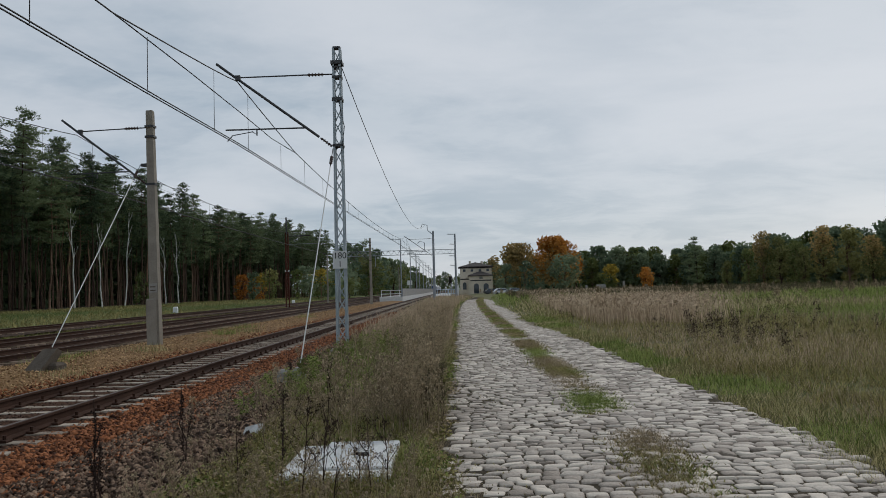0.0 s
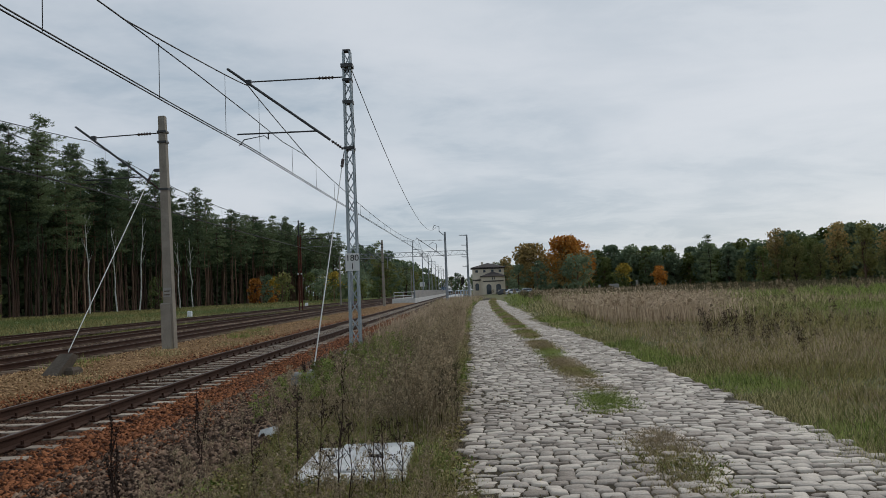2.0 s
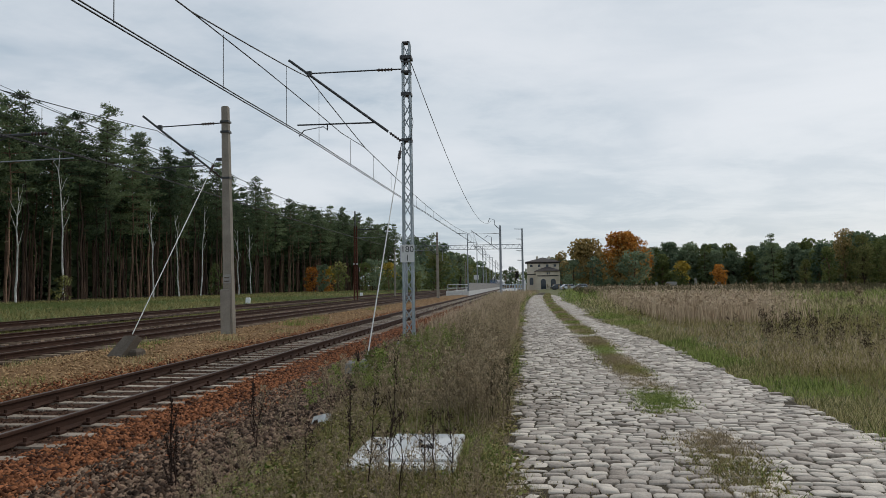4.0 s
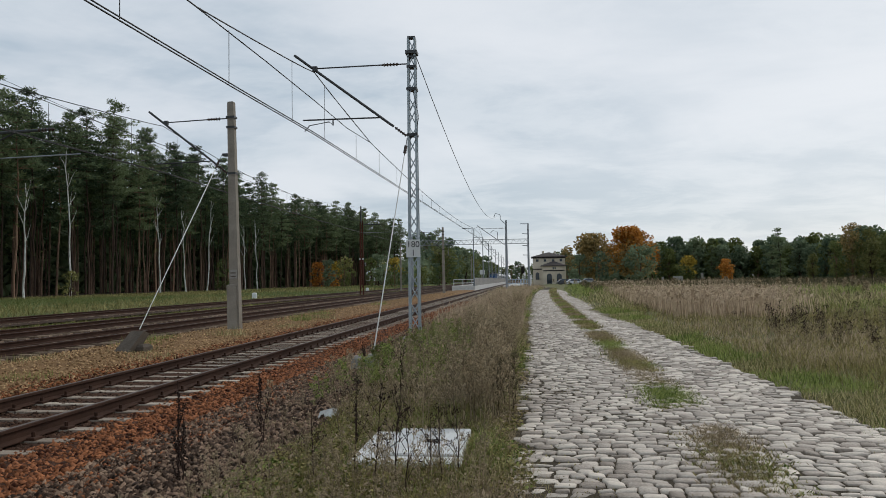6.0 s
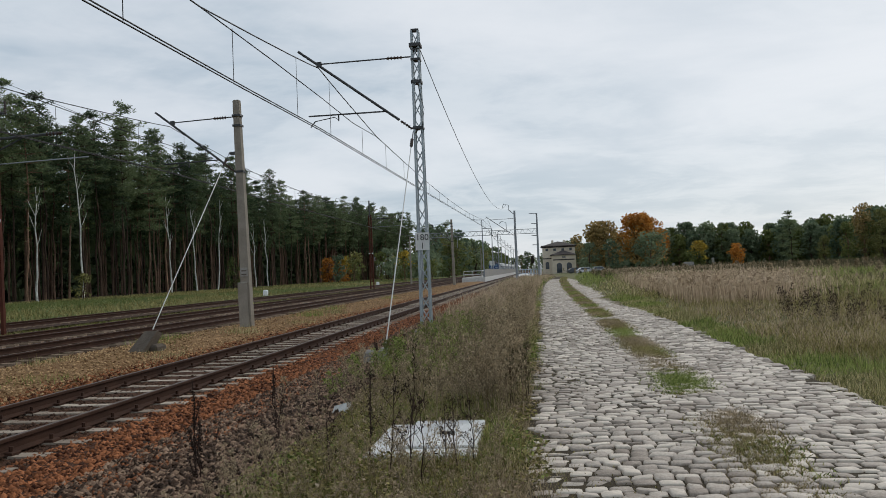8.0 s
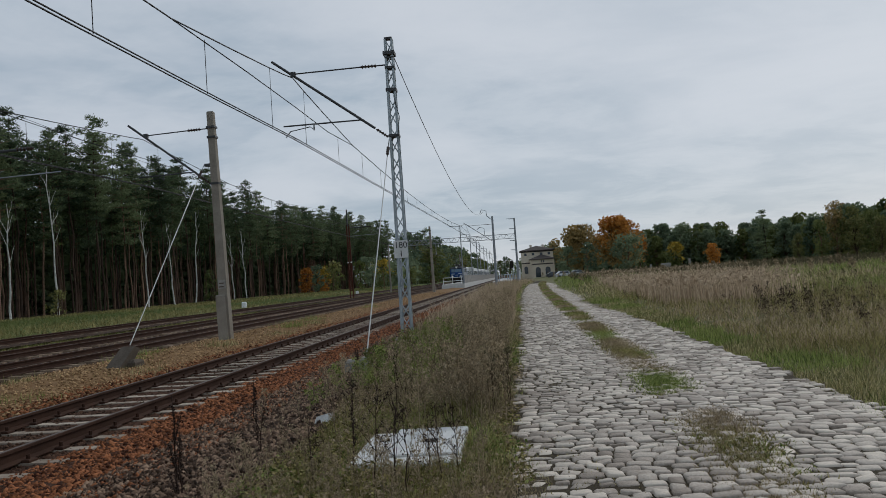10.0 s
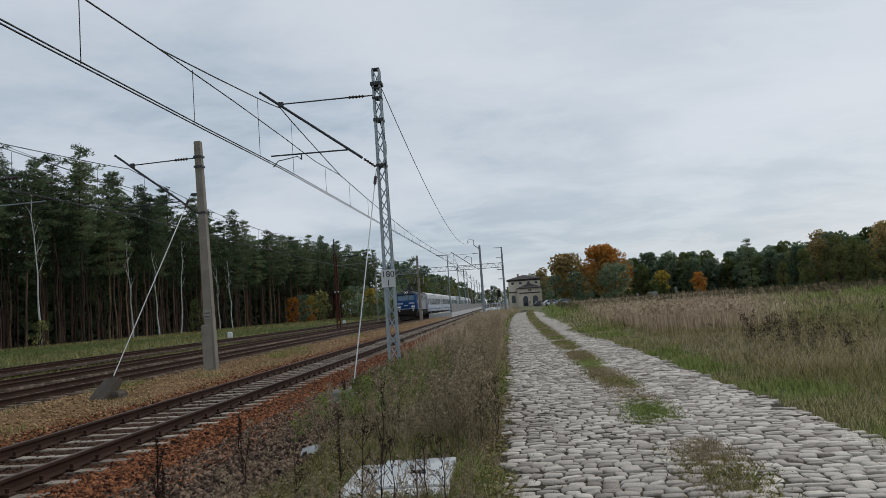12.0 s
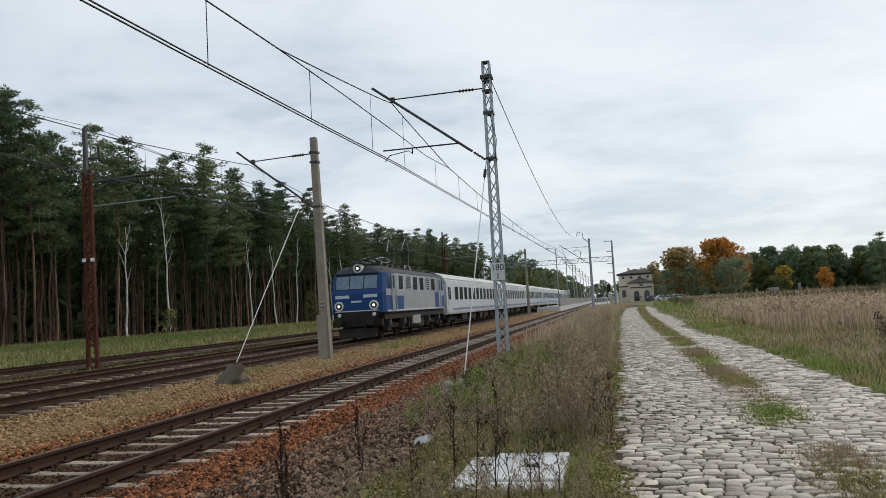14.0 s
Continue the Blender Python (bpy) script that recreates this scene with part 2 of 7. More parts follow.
LOCO_GREY = mat("light_grey_loco_paint", (0.19, 0.20, 0.21), (0.38, 0.39, 0.40), 0.8, 10, 0.45, bump=0.05, world_space=False)
LOCO_PALE = mat("pale_stripe_paint", (0.42, 0.47, 0.54), (0.58, 0.62, 0.68), 0.8, 10, 0.45, bump=0.0, world_space=False)
LOCO_DARK = mat("grimy_underframe", (0.012, 0.011, 0.010), (0.05, 0.042, 0.036), 1.2, 14, 0.86, 0.0, bump=0.3, dist=0.01, world_space=False)
LOCO_ROOF = mat("dark_grey_roof", (0.035, 0.04, 0.047), (0.085, 0.09, 0.098), 0.8, 9, 0.84, bump=0.1, world_space=False)
COACH_WHITE = mat("pale_coach_paint", (0.42, 0.44, 0.47), (0.62, 0.64, 0.67), 0.5, 9, 0.4, bump=0.04, world_space=False)
COACH_BLUE = mat("blue_grey_coach_band", (0.10, 0.13, 0.26), (0.19, 0.23, 0.38), 0.6, 9, 0.45, bump=0.0, world_space=False)
COACH_ROOF = mat("grey_coach_roof", (0.27, 0.29, 0.285), (0.43, 0.45, 0.445), 0.5, 8, 0.6, bump=0.1, world_space=False)
HEADLIGHT = glow("lit_headlamp", (1.0, 0.95, 0.85), 0.7)
WHITE_PAINT = mat("white_paint", (0.62, 0.63, 0.64), (0.8, 0.8, 0.8), 2, 20, 0.5, bump=0.0)
BLUE_RAIL = mat("blue_grey_railing_paint", (0.30, 0.38, 0.46), (0.46, 0.54, 0.62), 2, 20, 0.5, bump=0.0)
CAR_SILVER = mat("silver_car_paint", (0.45, 0.47, 0.49), (0.6, 0.62, 0.64), 1, 12, 0.25, 0.4, bump=0.0)
CAR_DARK = mat("dark_car_paint", (0.03, 0.035, 0.04), (0.06, 0.065, 0.07), 1, 12, 0.25, 0.3, bump=0.0)
RUBBER = mat("black_rubber", (0.012, 0.012, 0.012), (0.03, 0.03, 0.03), 4, 30, 0.8, bump=0.0, world_space=False)
REEDY = mat("olive_ground_leaves", (0.085, 0.08, 0.026), (0.44, 0.38, 0.165), 0.9, 9, 0.9, bump=0.0, island=0.6, transl=0.25, spec=0.1, third=(0.23, 0.195, 0.08))
FENCE_PANEL = mat("grey_fence_mesh", (0.20, 0.19, 0.175), (0.31, 0.295, 0.27), 0.7, 9, 0.8, bump=0.2)


# ---- mesh tools ----
class Form:
    """Collects faces of one mesh."""

    def __init__(self):
        self.v, self.f, self.mi, self.k = [], [], [], 0

    def add(self, verts, faces):
        n = len(self.v)
        self.v += [tuple(p) for p in verts]
        self.f += [tuple(i + n for i in q) for q in faces]
        self.mi += [self.k] * len(faces)
        return self

    def box(self, x0, x1, y0, y1, z0, z1, c=0.0):
        """A box; c chamfers its upper edges."""
        if c:
            p = [(x0, y0, z0), (x1, y0, z0), (x1, y1, z0), (x0, y1, z0), (x0, y0, z1 - c), (x1, y0, z1 - c), (x1, y1, z1 - c), (x0, y1, z1 - c),
                 (x0 + c, y0 + c, z1), (x1 - c, y0 + c, z1), (x1 - c, y1 - c, z1), (x0 + c, y1 - c, z1)]
            return self.add(p, [(3, 2, 1, 0), (0, 1, 5, 4), (1, 2, 6, 5), (2, 3, 7, 6), (3, 0, 4, 7), (4, 5, 9, 8), (5, 6, 10, 9), (6, 7, 11, 10), (7, 4, 8, 11), (8, 9, 10, 11)])
        p = [(x0, y0, z0), (x1, y0, z0), (x1, y1, z0), (x0, y1, z0), (x0, y0, z1), (x1, y0, z1), (x1, y1, z1), (x0, y1, z1)]
        return self.add(p, [(3, 2, 1, 0), (4, 5, 6, 7), (0, 1, 5, 4), (1, 2, 6, 5), (2, 3, 7, 6), (3, 0, 4, 7)])

    def rod(self, a, b, r, n=6, r2=None):
        """A round bar from a to b, tapered to r2."""
        a, b = Vector(a), Vector(b)
        r2 = r if r2 is None else r2
        d = (b - a).normalized()
        u = d.orthogonal().normalized()
        w = d.cross(u)
        p = []
        for q, s in ((a, r), (b, r2)):
            p += [q + (u * math.cos(t) + w * math.sin(t)) * s for t in (2 * math.pi * i / n for i in range(n))]
        f = [(i, (i + 1) % n, n + (i + 1) % n, n + i) for i in range(n)]
        return self.add(p, f + [tuple(reversed(range(n))), tuple(range(n, 2 * n))])

    def line(self, pts, r, n=4):
        """One unbroken tube through the points."""
        q = [Vector(p) for p in pts]
        m, v = len(q), []
        for i, p in enumerate(q):
            d = (q[min(i + 1, m - 1)] - q[max(i - 1, 0)]).normalized()
            u = d.cross(Vector((1, 0, 0)))
            u = (u if u.length > 0.05 else d.cross(Vector((0, 1, 0)))).normalized()
            w = d.cross(u)
            v += [p + (u * math.cos(2 * math.pi * k / n) + w * math.sin(2 * math.pi * k / n)) * r for k in range(n)]
        f = [(i * n + k, i * n + (k + 1) % n, (i + 1) * n + (k + 1) % n, (i + 1) * n + k) for i in range(m - 1) for k in range(n)]
        return self.add(v, f + [tuple(reversed(range(n))), tuple(range((m - 1) * n, m * n))])

    def beam(self, a, b, w, h=None):
        """A square bar from a to b."""
        return self.rod(a, b, w * 0.7071, 4)

    def turn(self, origin, axis, prof, n=12):
        """A turned form: (distance along the axis, radius) rows."""
        o, d = Vector(origin), Vector(axis).normalized()
        u = d.orthogonal().normalized()
        w = d.cross(u)
        p = [o + d * s + (u * math.cos(2 * math.pi * i / n) + w * math.sin(2 * math.pi * i / n)) * r for s, r in prof for i in range(n)]
        m = len(prof)
        f = [(k * n + i, k * n + (i + 1) % n, (k + 1) * n + (i + 1) % n, (k + 1) * n + i) for k in range(m - 1) for i in range(n)]
        return self.add(p, f + [tuple(reversed(range(n))), tuple(range((m - 1) * n, m * n))])

    def prism(self, prof, y0, y1):
        """A cross-section of (x, z) points, swept along y."""
        n = len(prof)
        p = [(x, y0, z) for x, z in prof] + [(x, y1, z) for x, z in prof]
        f = [(i, (i + 1) % n, n + (i + 1) % n, n + i) for i in range(n)]
        return self.add(p, f + [tuple(reversed(range(n))), tuple(range(n, 2 * n))])

    def mesh(self, name, materials, smooth=False):
        me = bpy.data.meshes.new(name)
        me.from_pydata(self.v, [], self.f)
        for m in materials if isinstance(materials, (list, tuple)) else [materials]:
            me.materials.append(m)
        if max(self.mi, default=0):
            me.polygons.foreach_set("material_index", self.mi)
        bm = bmesh.new()
        bm.from_mesh(me)
        bmesh.ops.recalc_face_normals(bm, faces=bm.faces)
        bm.to_mesh(me)
        bm.free()
        if smooth:
            me.polygons.foreach_set("use_smooth", [True] * len(me.polygons))
        return me


def part(name, form, material, parent=None, label="", smooth=False, at=None):
    """One mesh object under its thing."""
    ob = new(name, form.mesh(name, material, smooth) if isinstance(form, Form) else form)
    if parent is not None:
        ob.parent = parent
    if at is not None:
        ob.matrix_basis = at
    return tagged(ob, label)


def thing(name, label, category, at=None, group="", kind=""):
    ob = new(name)
    ob.empty_display_size = 0.2
    if at is not None:
        ob.matrix_basis = at
    return tagged(ob, label, category, group, kind)


def cloud_mesh(name, verts, faces, materials, index=None):
    """A mesh from numpy arrays of corners and equal-sized faces."""
    me = bpy.data.meshes.new(name)
    nf, k = faces.shape
    me.vertices.add(len(verts)); me.loops.add(nf * k); me.polygons.add(nf)
    me.vertices.foreach_set("co", verts.astype(np.float32).ravel())
    me.loops.foreach_set("vertex_index", faces.astype(np.int32).ravel())
    me.polygons.foreach_set("loop_start", np.arange(nf, dtype=np.int32) * k)
    for m in materials if isinstance(materials, (list, tuple)) else [materials]:
        me.materials.append(m)
    if index is not None:
        me.polygons.foreach_set("material_index", index.astype(np.int32))
    me.update(calc_edges=True)
    me.validate()
    return me


def leaf_cards(rng, centres, size, flat=0.0):
    """A small four-cornered leaf spray at each centre, turned at random."""
    n = len(centres)
    u = rng.normal(size=(n, 3)); u[:, 2] *= 1 - flat
    u /= np.linalg.norm(u, axis=1, keepdims=True)
    w = np.cross(u, rng.normal(size=(n, 3)))
    w /= np.linalg.norm(w, axis=1, keepdims=True) + 1e-9
    s = size * rng.uniform(0.6, 1.4, (n, 1))
    v = np.stack([centres + u * s, centres + w * s * 0.5, centres - u * s, centres - w * s * 0.5], 1).reshape(-1, 3)
    return v, np.arange(4 * n).reshape(n, 4)


def blades(rng, xy, z, height, width, lean=0.35):
    """Grass blades: narrow bent triangles rooted at xy."""
    n = len(xy)
    a = rng.uniform(0, 2 * np.pi, n)
    h = height * rng.uniform(0.55, 1.3, n)
    w = width * rng.uniform(0.7, 1.3, n) / 2
    root = np.column_stack([xy, z])
    side = np.column_stack([np.cos(a) * w, np.sin(a) * w, np.zeros(n)])
    b = rng.uniform(0, 2 * np.pi, n)
    ln = lean * h * rng.uniform(0.2, 1.4, n)
    tip = root + np.column_stack([np.cos(b) * ln, np.sin(b) * ln, h])
    v = np.stack([root - side, root + side, tip], 1).reshape(-1, 3)
    return v, np.arange(3 * n).reshape(n, 3)


# ---- ground ----
RAIL_TOP = 0.10


def ground_height(x, y):
    z = -0.10 + 0.03 * np.sin(x * 0.35 + 0.4 * np.sin(y * 0.21)) * np.cos(y * 0.17)
    far = np.clip((x - 4.2) / 3.0, 0, 1) * np.clip((y - 60) / 90, 0, 1)
    z = z - 0.16 * np.clip((x + 27.5) / 1.5, 0, 1) * np.clip((-2.5 - x) / 0.5, 0, 1)
    z = z - 0.06 * np.clip((x + 0.3) / 0.5, 0, 1) * np.clip((5.3 - x) / 0.7, 0, 1) * (y < 30)
    return z + 0.05 * np.clip((x + 3.2) / 1.2, 0, 1) + far * 0.25 + 0.25 * np.clip((-26 - x) / 14, 0, 1)


def build_ground():
    xs = np.concatenate([[-2500, -900, -400, -200, -120], np.arange(-80, -30, 5.0), np.arange(-30, 30, 1.0), np.arange(30, 101, 7.0), [140, 220, 420, 900, 2500]])
    ys = np.concatenate([[-300, -120, -60, -30], np.arange(-15, 60, 1.5), np.arange(60, 260, 8.0), [300, 400, 600, 1000, 2000, 4500]])
    gx, gy = np.meshgrid(xs, ys)
    v = np.column_stack([gx.ravel(), gy.ravel(), ground_height(gx, gy).ravel()])
    nx, ny = len(xs), len(ys)
    i = np.arange(nx - 1)[None, :] + nx * np.arange(ny - 1)[:, None]
    f = np.stack([i, i + 1, i + nx + 1, i + nx], -1).reshape(-1, 4)
    cx = v[f][:, :, 0].mean(1)
    idx = np.where(cx > 3.8, 0, np.where(cx > -27, 1, np.where(cx > -59, 2, 3)))
    ob = new("ground", cloud_mesh("ground", v, f, [SOIL, VERGE, LAWN, FOREST_FLOOR], idx))
    tagged(ob, "rough grassy ground with bare earth beside the tracks", "ground", kind="structure")


build_ground()


def bed(name, prof, y0, y1, material, label, step=1.0, rough=0.008):
    """A gravel bed: an uneven sheet over a cross-section, with skirts going into the soil."""
    rng = np.random.default_rng(len(name))
    px, pz = np.array([p[0] for p in prof]), np.array([p[1] for p in prof])
    xs = np.linspace(px[0], px[-1], max(8, int(abs(px[-1] - px[0]) / 0.25)))
    ys = np.concatenate([np.arange(y0, 60, 0.5), np.arange(60, y1, 12.0), [y1]])
    gx, gy = np.meshgrid(xs, ys)
    gz = np.interp(gx, px, pz) + rng.normal(0, rough * 0.4, gx.shape) + rough * np.sin(gx * 2.1 + gy * 0.7)
    v = np.column_stack([gx.ravel(), gy.ravel(), gz.ravel()])
    nx, ny = len(xs), len(ys)
    i = np.arange(nx - 1)[None, :] + nx * np.arange(ny - 1)[:, None]
    f = np.stack([i, i + 1, i + nx + 1, i + nx], -1).reshape(-1, 4)
    ob = new(name, cloud_mesh(name, v, f, material))
    return tagged(ob, label, "gravel", kind="structure")


bed("ballast_bed_1", [(-8.1, -0.2), (-7.7, -0.085), (-7.4, -0.084), (-5.0, -0.084), (-4.6, -0.11), (-4.2, -0.14)], -12, 700, BALLAST, "reddish brown rail ballast stained with rust")
bed("gravel_shoulder", [(-4.4, -0.13), (-3.4, -0.10), (-2.7, -0.05), (-2.1, -0.12)], -12, 300, GREY_BALLAST, "loose grey-brown gravel shoulder beside the track")
bed("gravel_strip", [(-12.0, -0.2), (-11.75, -0.13), (-11.3, -0.05), (-9.8, 0.02), (-8.4, -0.03), (-7.6, -0.12)], -12, 118, TAN_GRAVEL, "tan sandy gravel between the two tracks")
bed("ballast_bed_2", [(-14.9, -0.2), (-14.5, -0.115), (-11.9, -0.125), (-11.4, -0.17)], -12, 900, DARK_BALLAST, "dark brown rail ballast")
bed("ballast_bed_3", [(-19.0, -0.2), (-18.5, -0.115), (-15.9, -0.115), (-15.4, -0.15)], -12, 900, DARK_BALLAST, "dark brown rail ballast")
bed("ballast_bed_4", [(-25.8, -0.2), (-25.4, -0.08), (-22.6, -0.08), (-22.2, -0.15)], -12, 900, DARK_BALLAST, "dark weedy rail ballast")


# ---- tracks ----
def rail_profile(x):
    s = [(-0.075, -0.16), (0.075, -0.16), (0.075, -0.148), (0.012, -0.125), (0.012, -0.05), (0.036, -0.036), (0.036, -0.008), (0.026, 0), (-0.026, 0), (-0.036, -0.008), (-0.036, -0.036), (-0.012, -0.05), (-0.012, -0.125), (-0.075, -0.148)]
    return [(x + a, RAIL_TOP + b) for a, b in s]


def sleeper_form(y=0.0, x=0.0):
    """A concrete sleeper, waisted in the middle, with chamfered shoulders."""
    f = Form()
    for x0, x1, w0, w1, z in ((-1.27, -0.45, 0.26, 0.175, -0.062), (0.45, 1.27, 0.26, 0.175, -0.062), (-0.45, 0.45, 0.22, 0.14, -0.068)):
        p = [(x + x0, y - w0 / 2, -0.26), (x + x1, y - w0 / 2, -0.26), (x + x1, y + w0 / 2, -0.26), (x + x0, y + w0 / 2, -0.26),
             (x + x0, y - w1 / 2, z), (x + x1, y - w1 / 2, z), (x + x1, y + w1 / 2, z), (x + x0, y + w1 / 2, z)]
        f.add(p, [(3, 2, 1, 0), (4, 5, 6, 7), (0, 1, 5, 4), (1, 2, 6, 5), (2, 3, 7, 6), (3, 0, 4, 7)])
    return f


def fastening_form():
    """Rail clip plate with two bolts, on both sides of a rail."""
    f = Form()
    for s in (-1, 1):
        f.box(min(s * 0.06, s * 0.16), max(s * 0.06, s * 0.16), -0.07, 0.07, -0.062, -0.03, 0.008)
        f.rod((s * 0.10, 0, -0.03), (s * 0.10, 0, 0.02), 0.022, 6)
    return f


def build_track(name, x, label, y_pieces, spacing, material, fasten):
    tr = thing(name, label, "railway track", kind="structure")
    for s in (-0.7535, 0.7535):
        f = Form()
        f.prism(rail_profile(x + s), -15, 120)
        f.prism(rail_profile(x + s), 120, 900)
        f.mi = [1 if i in (7, 23) else 0 for i in range(len(f.f))]
        part("rail", f, [RAIL, RAILTOP], tr, "rusty steel rail with a worn bright head")
    one, clip = sleeper_form().mesh("sleeper", material), fastening_form().mesh("fastening", RAIL)
    y = -3.0
    while y < y_pieces:
        yj = y + random.uniform(-0.03, 0.03)
        sl = part("sleeper", one, None, tr, at=pose(x + random.uniform(-0.02, 0.02), yj, 0, 0, 0, random.uniform(-0.6, 0.6)))
        if fasten and y < 40:
            for s in (-0.7535, 0.7535):
                part("rail_fastening", clip, None, sl, at=pose(s, 0, 0))
        y += spacing
    rest = Form()
    while y < 240:
        rest.add(*(lambda q: (q.v, q.f))(sleeper_form(y, x)))
        y += spacing
    part("sleepers_far", rest, material, tr)["kind"] = "stuff"
    return tr


build_track("railway_track_1", -6.2, "rusty railway track on pale concrete sleepers", 100, 0.6, SLEEPER, True)
build_track("railway_track_2", -13.1, "main railway track on weathered concrete sleepers", 80, 0.6, SLEEPER_DARK, False)
build_track("railway_track_3", -17.1, "old brown railway track on dark sleepers", 80, 0.6, SLEEPER_DARK, False)
build_track("railway_track_4", -23.9, "old siding track half lost in weeds", 60, 0.65, SLEEPER_DARK, False)


# ---- road base ----
def road_left(y):
    return -0.05 + road_shift(y) + 0.3 * min(1, max(0, (y - 12) / 25))


def road_right(y):
    return 3.58 + road_shift(y)


def road_shift(y):
    """How far the road has bent to the right at y."""
    return 0.0 if y < 30 else 0.00028 * (y - 30) ** 2


def build_road():
    f = Form()
    ys = [-12] + list(range(0, 200, 4))
    for a, b in zip(ys, ys[1:]):
        p = []
        for y in (a, b):
            for k in range(9):
                x = road_left(y) - 0.1 + (road_right(y) - road_left(y) + 0.2) * k / 8
                p.append((x, y, -0.06 + 0.045 * max(0, 1 - ((x - road_shift(y) - 1.75) / 1.75) ** 2)))
        f.add(p, [(k, k + 1, k + 10, k + 9) for k in range(8)])
    ob = part("road", f, JOINT)
    return tagged(ob, "old sett-paved road with sandy joints", "road", kind="structure")


road = build_road()


# ---- overhead line ----
def lattice(f, x, y, z0, z1, w0, w1, leg=0.045, brace=0.022, bays=None):
    """A four-legged lattice mast with crossed braces."""
    bays = bays or int((z1 - z0) / 0.42)
    corner = ((-1, -1), (1, -1), (1, 1), (-1, 1))

    def at(k, c):
        t = k / bays
        w = (w0 + (w1 - w0) * t) / 2
        return Vector((x + c[0] * w, y + c[1] * w, z0 + (z1 - z0) * t))
    for c in corner:
        f.beam(at(0, c), at(bays, c), leg)
    for k in range(bays):
        for i in range(4):
            a, b = corner[i], corner[(i + 1) % 4]
            if (k + i) % 2:
                a, b = b, a
            f.beam(at(k, a), at(k + 1, b), brace)
    return f


def insulator(f, a, b, r=0.05, sheds=5):
    a, b = Vector(a), Vector(b)
    d = (b - a) / (2 * sheds)
    f.rod(a, b, r * 0.45, 6)
    for i in range(sheds):
        f.rod(a + d * (2 * i + 0.5), a + d * (2 * i + 1.3), r, 8, r * 0.6)


def cantilever(th, x, y, side, z_low, z_top, reach, contact, mast_half):
    """A sloping bracket tube, its top tie and the steady arm, on the side -1 or 1 of a mast at x, y."""
    xm = x + side * mast_half
    tip = (x + side * reach, y, z_top + 0.42)
    clamp = Vector((x + side * (reach - 0.62), y, z_top))
    low = Vector((xm, y, z_low))
    d = (clamp - low).normalized()
    f = Form()
    f.rod(low + d * 0.55, tip, 0.038, 8)
    part("bracket_tube", f, DARKSTEEL, th)
    g = Form()
    insulator(g, low + d * 0.08, low + d * 0.5)
    part("insulator", g, PORCELAIN, th, "brown ribbed insulator")
    t = Form()
    t.rod(clamp, (xm + side * 0.75, y, z_top + 0.02), 0.02, 6)
    t.rod((xm + side * 0.28, y, z_top + 0.02), (xm, y, z_top + 0.02), 0.02, 6)
    t.box(clamp.x - 0.07, clamp.x + 0.07, y - 0.05, y + 0.05, z_top - 0.08, z_top + 0.06)
    part("tie_rod", t, DARKSTEEL, th)
    h = Form()
    insulator(h, (xm + side * 0.28, y, z_top + 0.02), (xm + side * 0.75, y, z_top + 0.02), 0.06)
    part("insulator", h, PORCELAIN, th)
    s = Form()
    zs = contact + 0.36
    u = (zs - z_low) / (clamp.z - z_low)
    xs = xm + (clamp.x - xm) * u
    s.rod((xs, y, zs), (x + side * (reach - 0.25), y, zs), 0.022, 6)
    xd = x + side * (reach - 1.15)
    s.rod((xd, y, zs), (xd, y, zs - 0.18), 0.022, 6)
    s.line([(xd, y, zs - 0.16), (xd + side * 0.12, y, zs - 0.07), (xd + side * 0.7, y, zs - 0.16), (xd + side * 0.85, y, zs - 0.33)], 0.016, 6)
    part("steady_arm", s, DARKSTEEL, th)
    return clamp


MAST_X, MAST_Y, MAST_TOP = -3.2, 21.7, 8.66


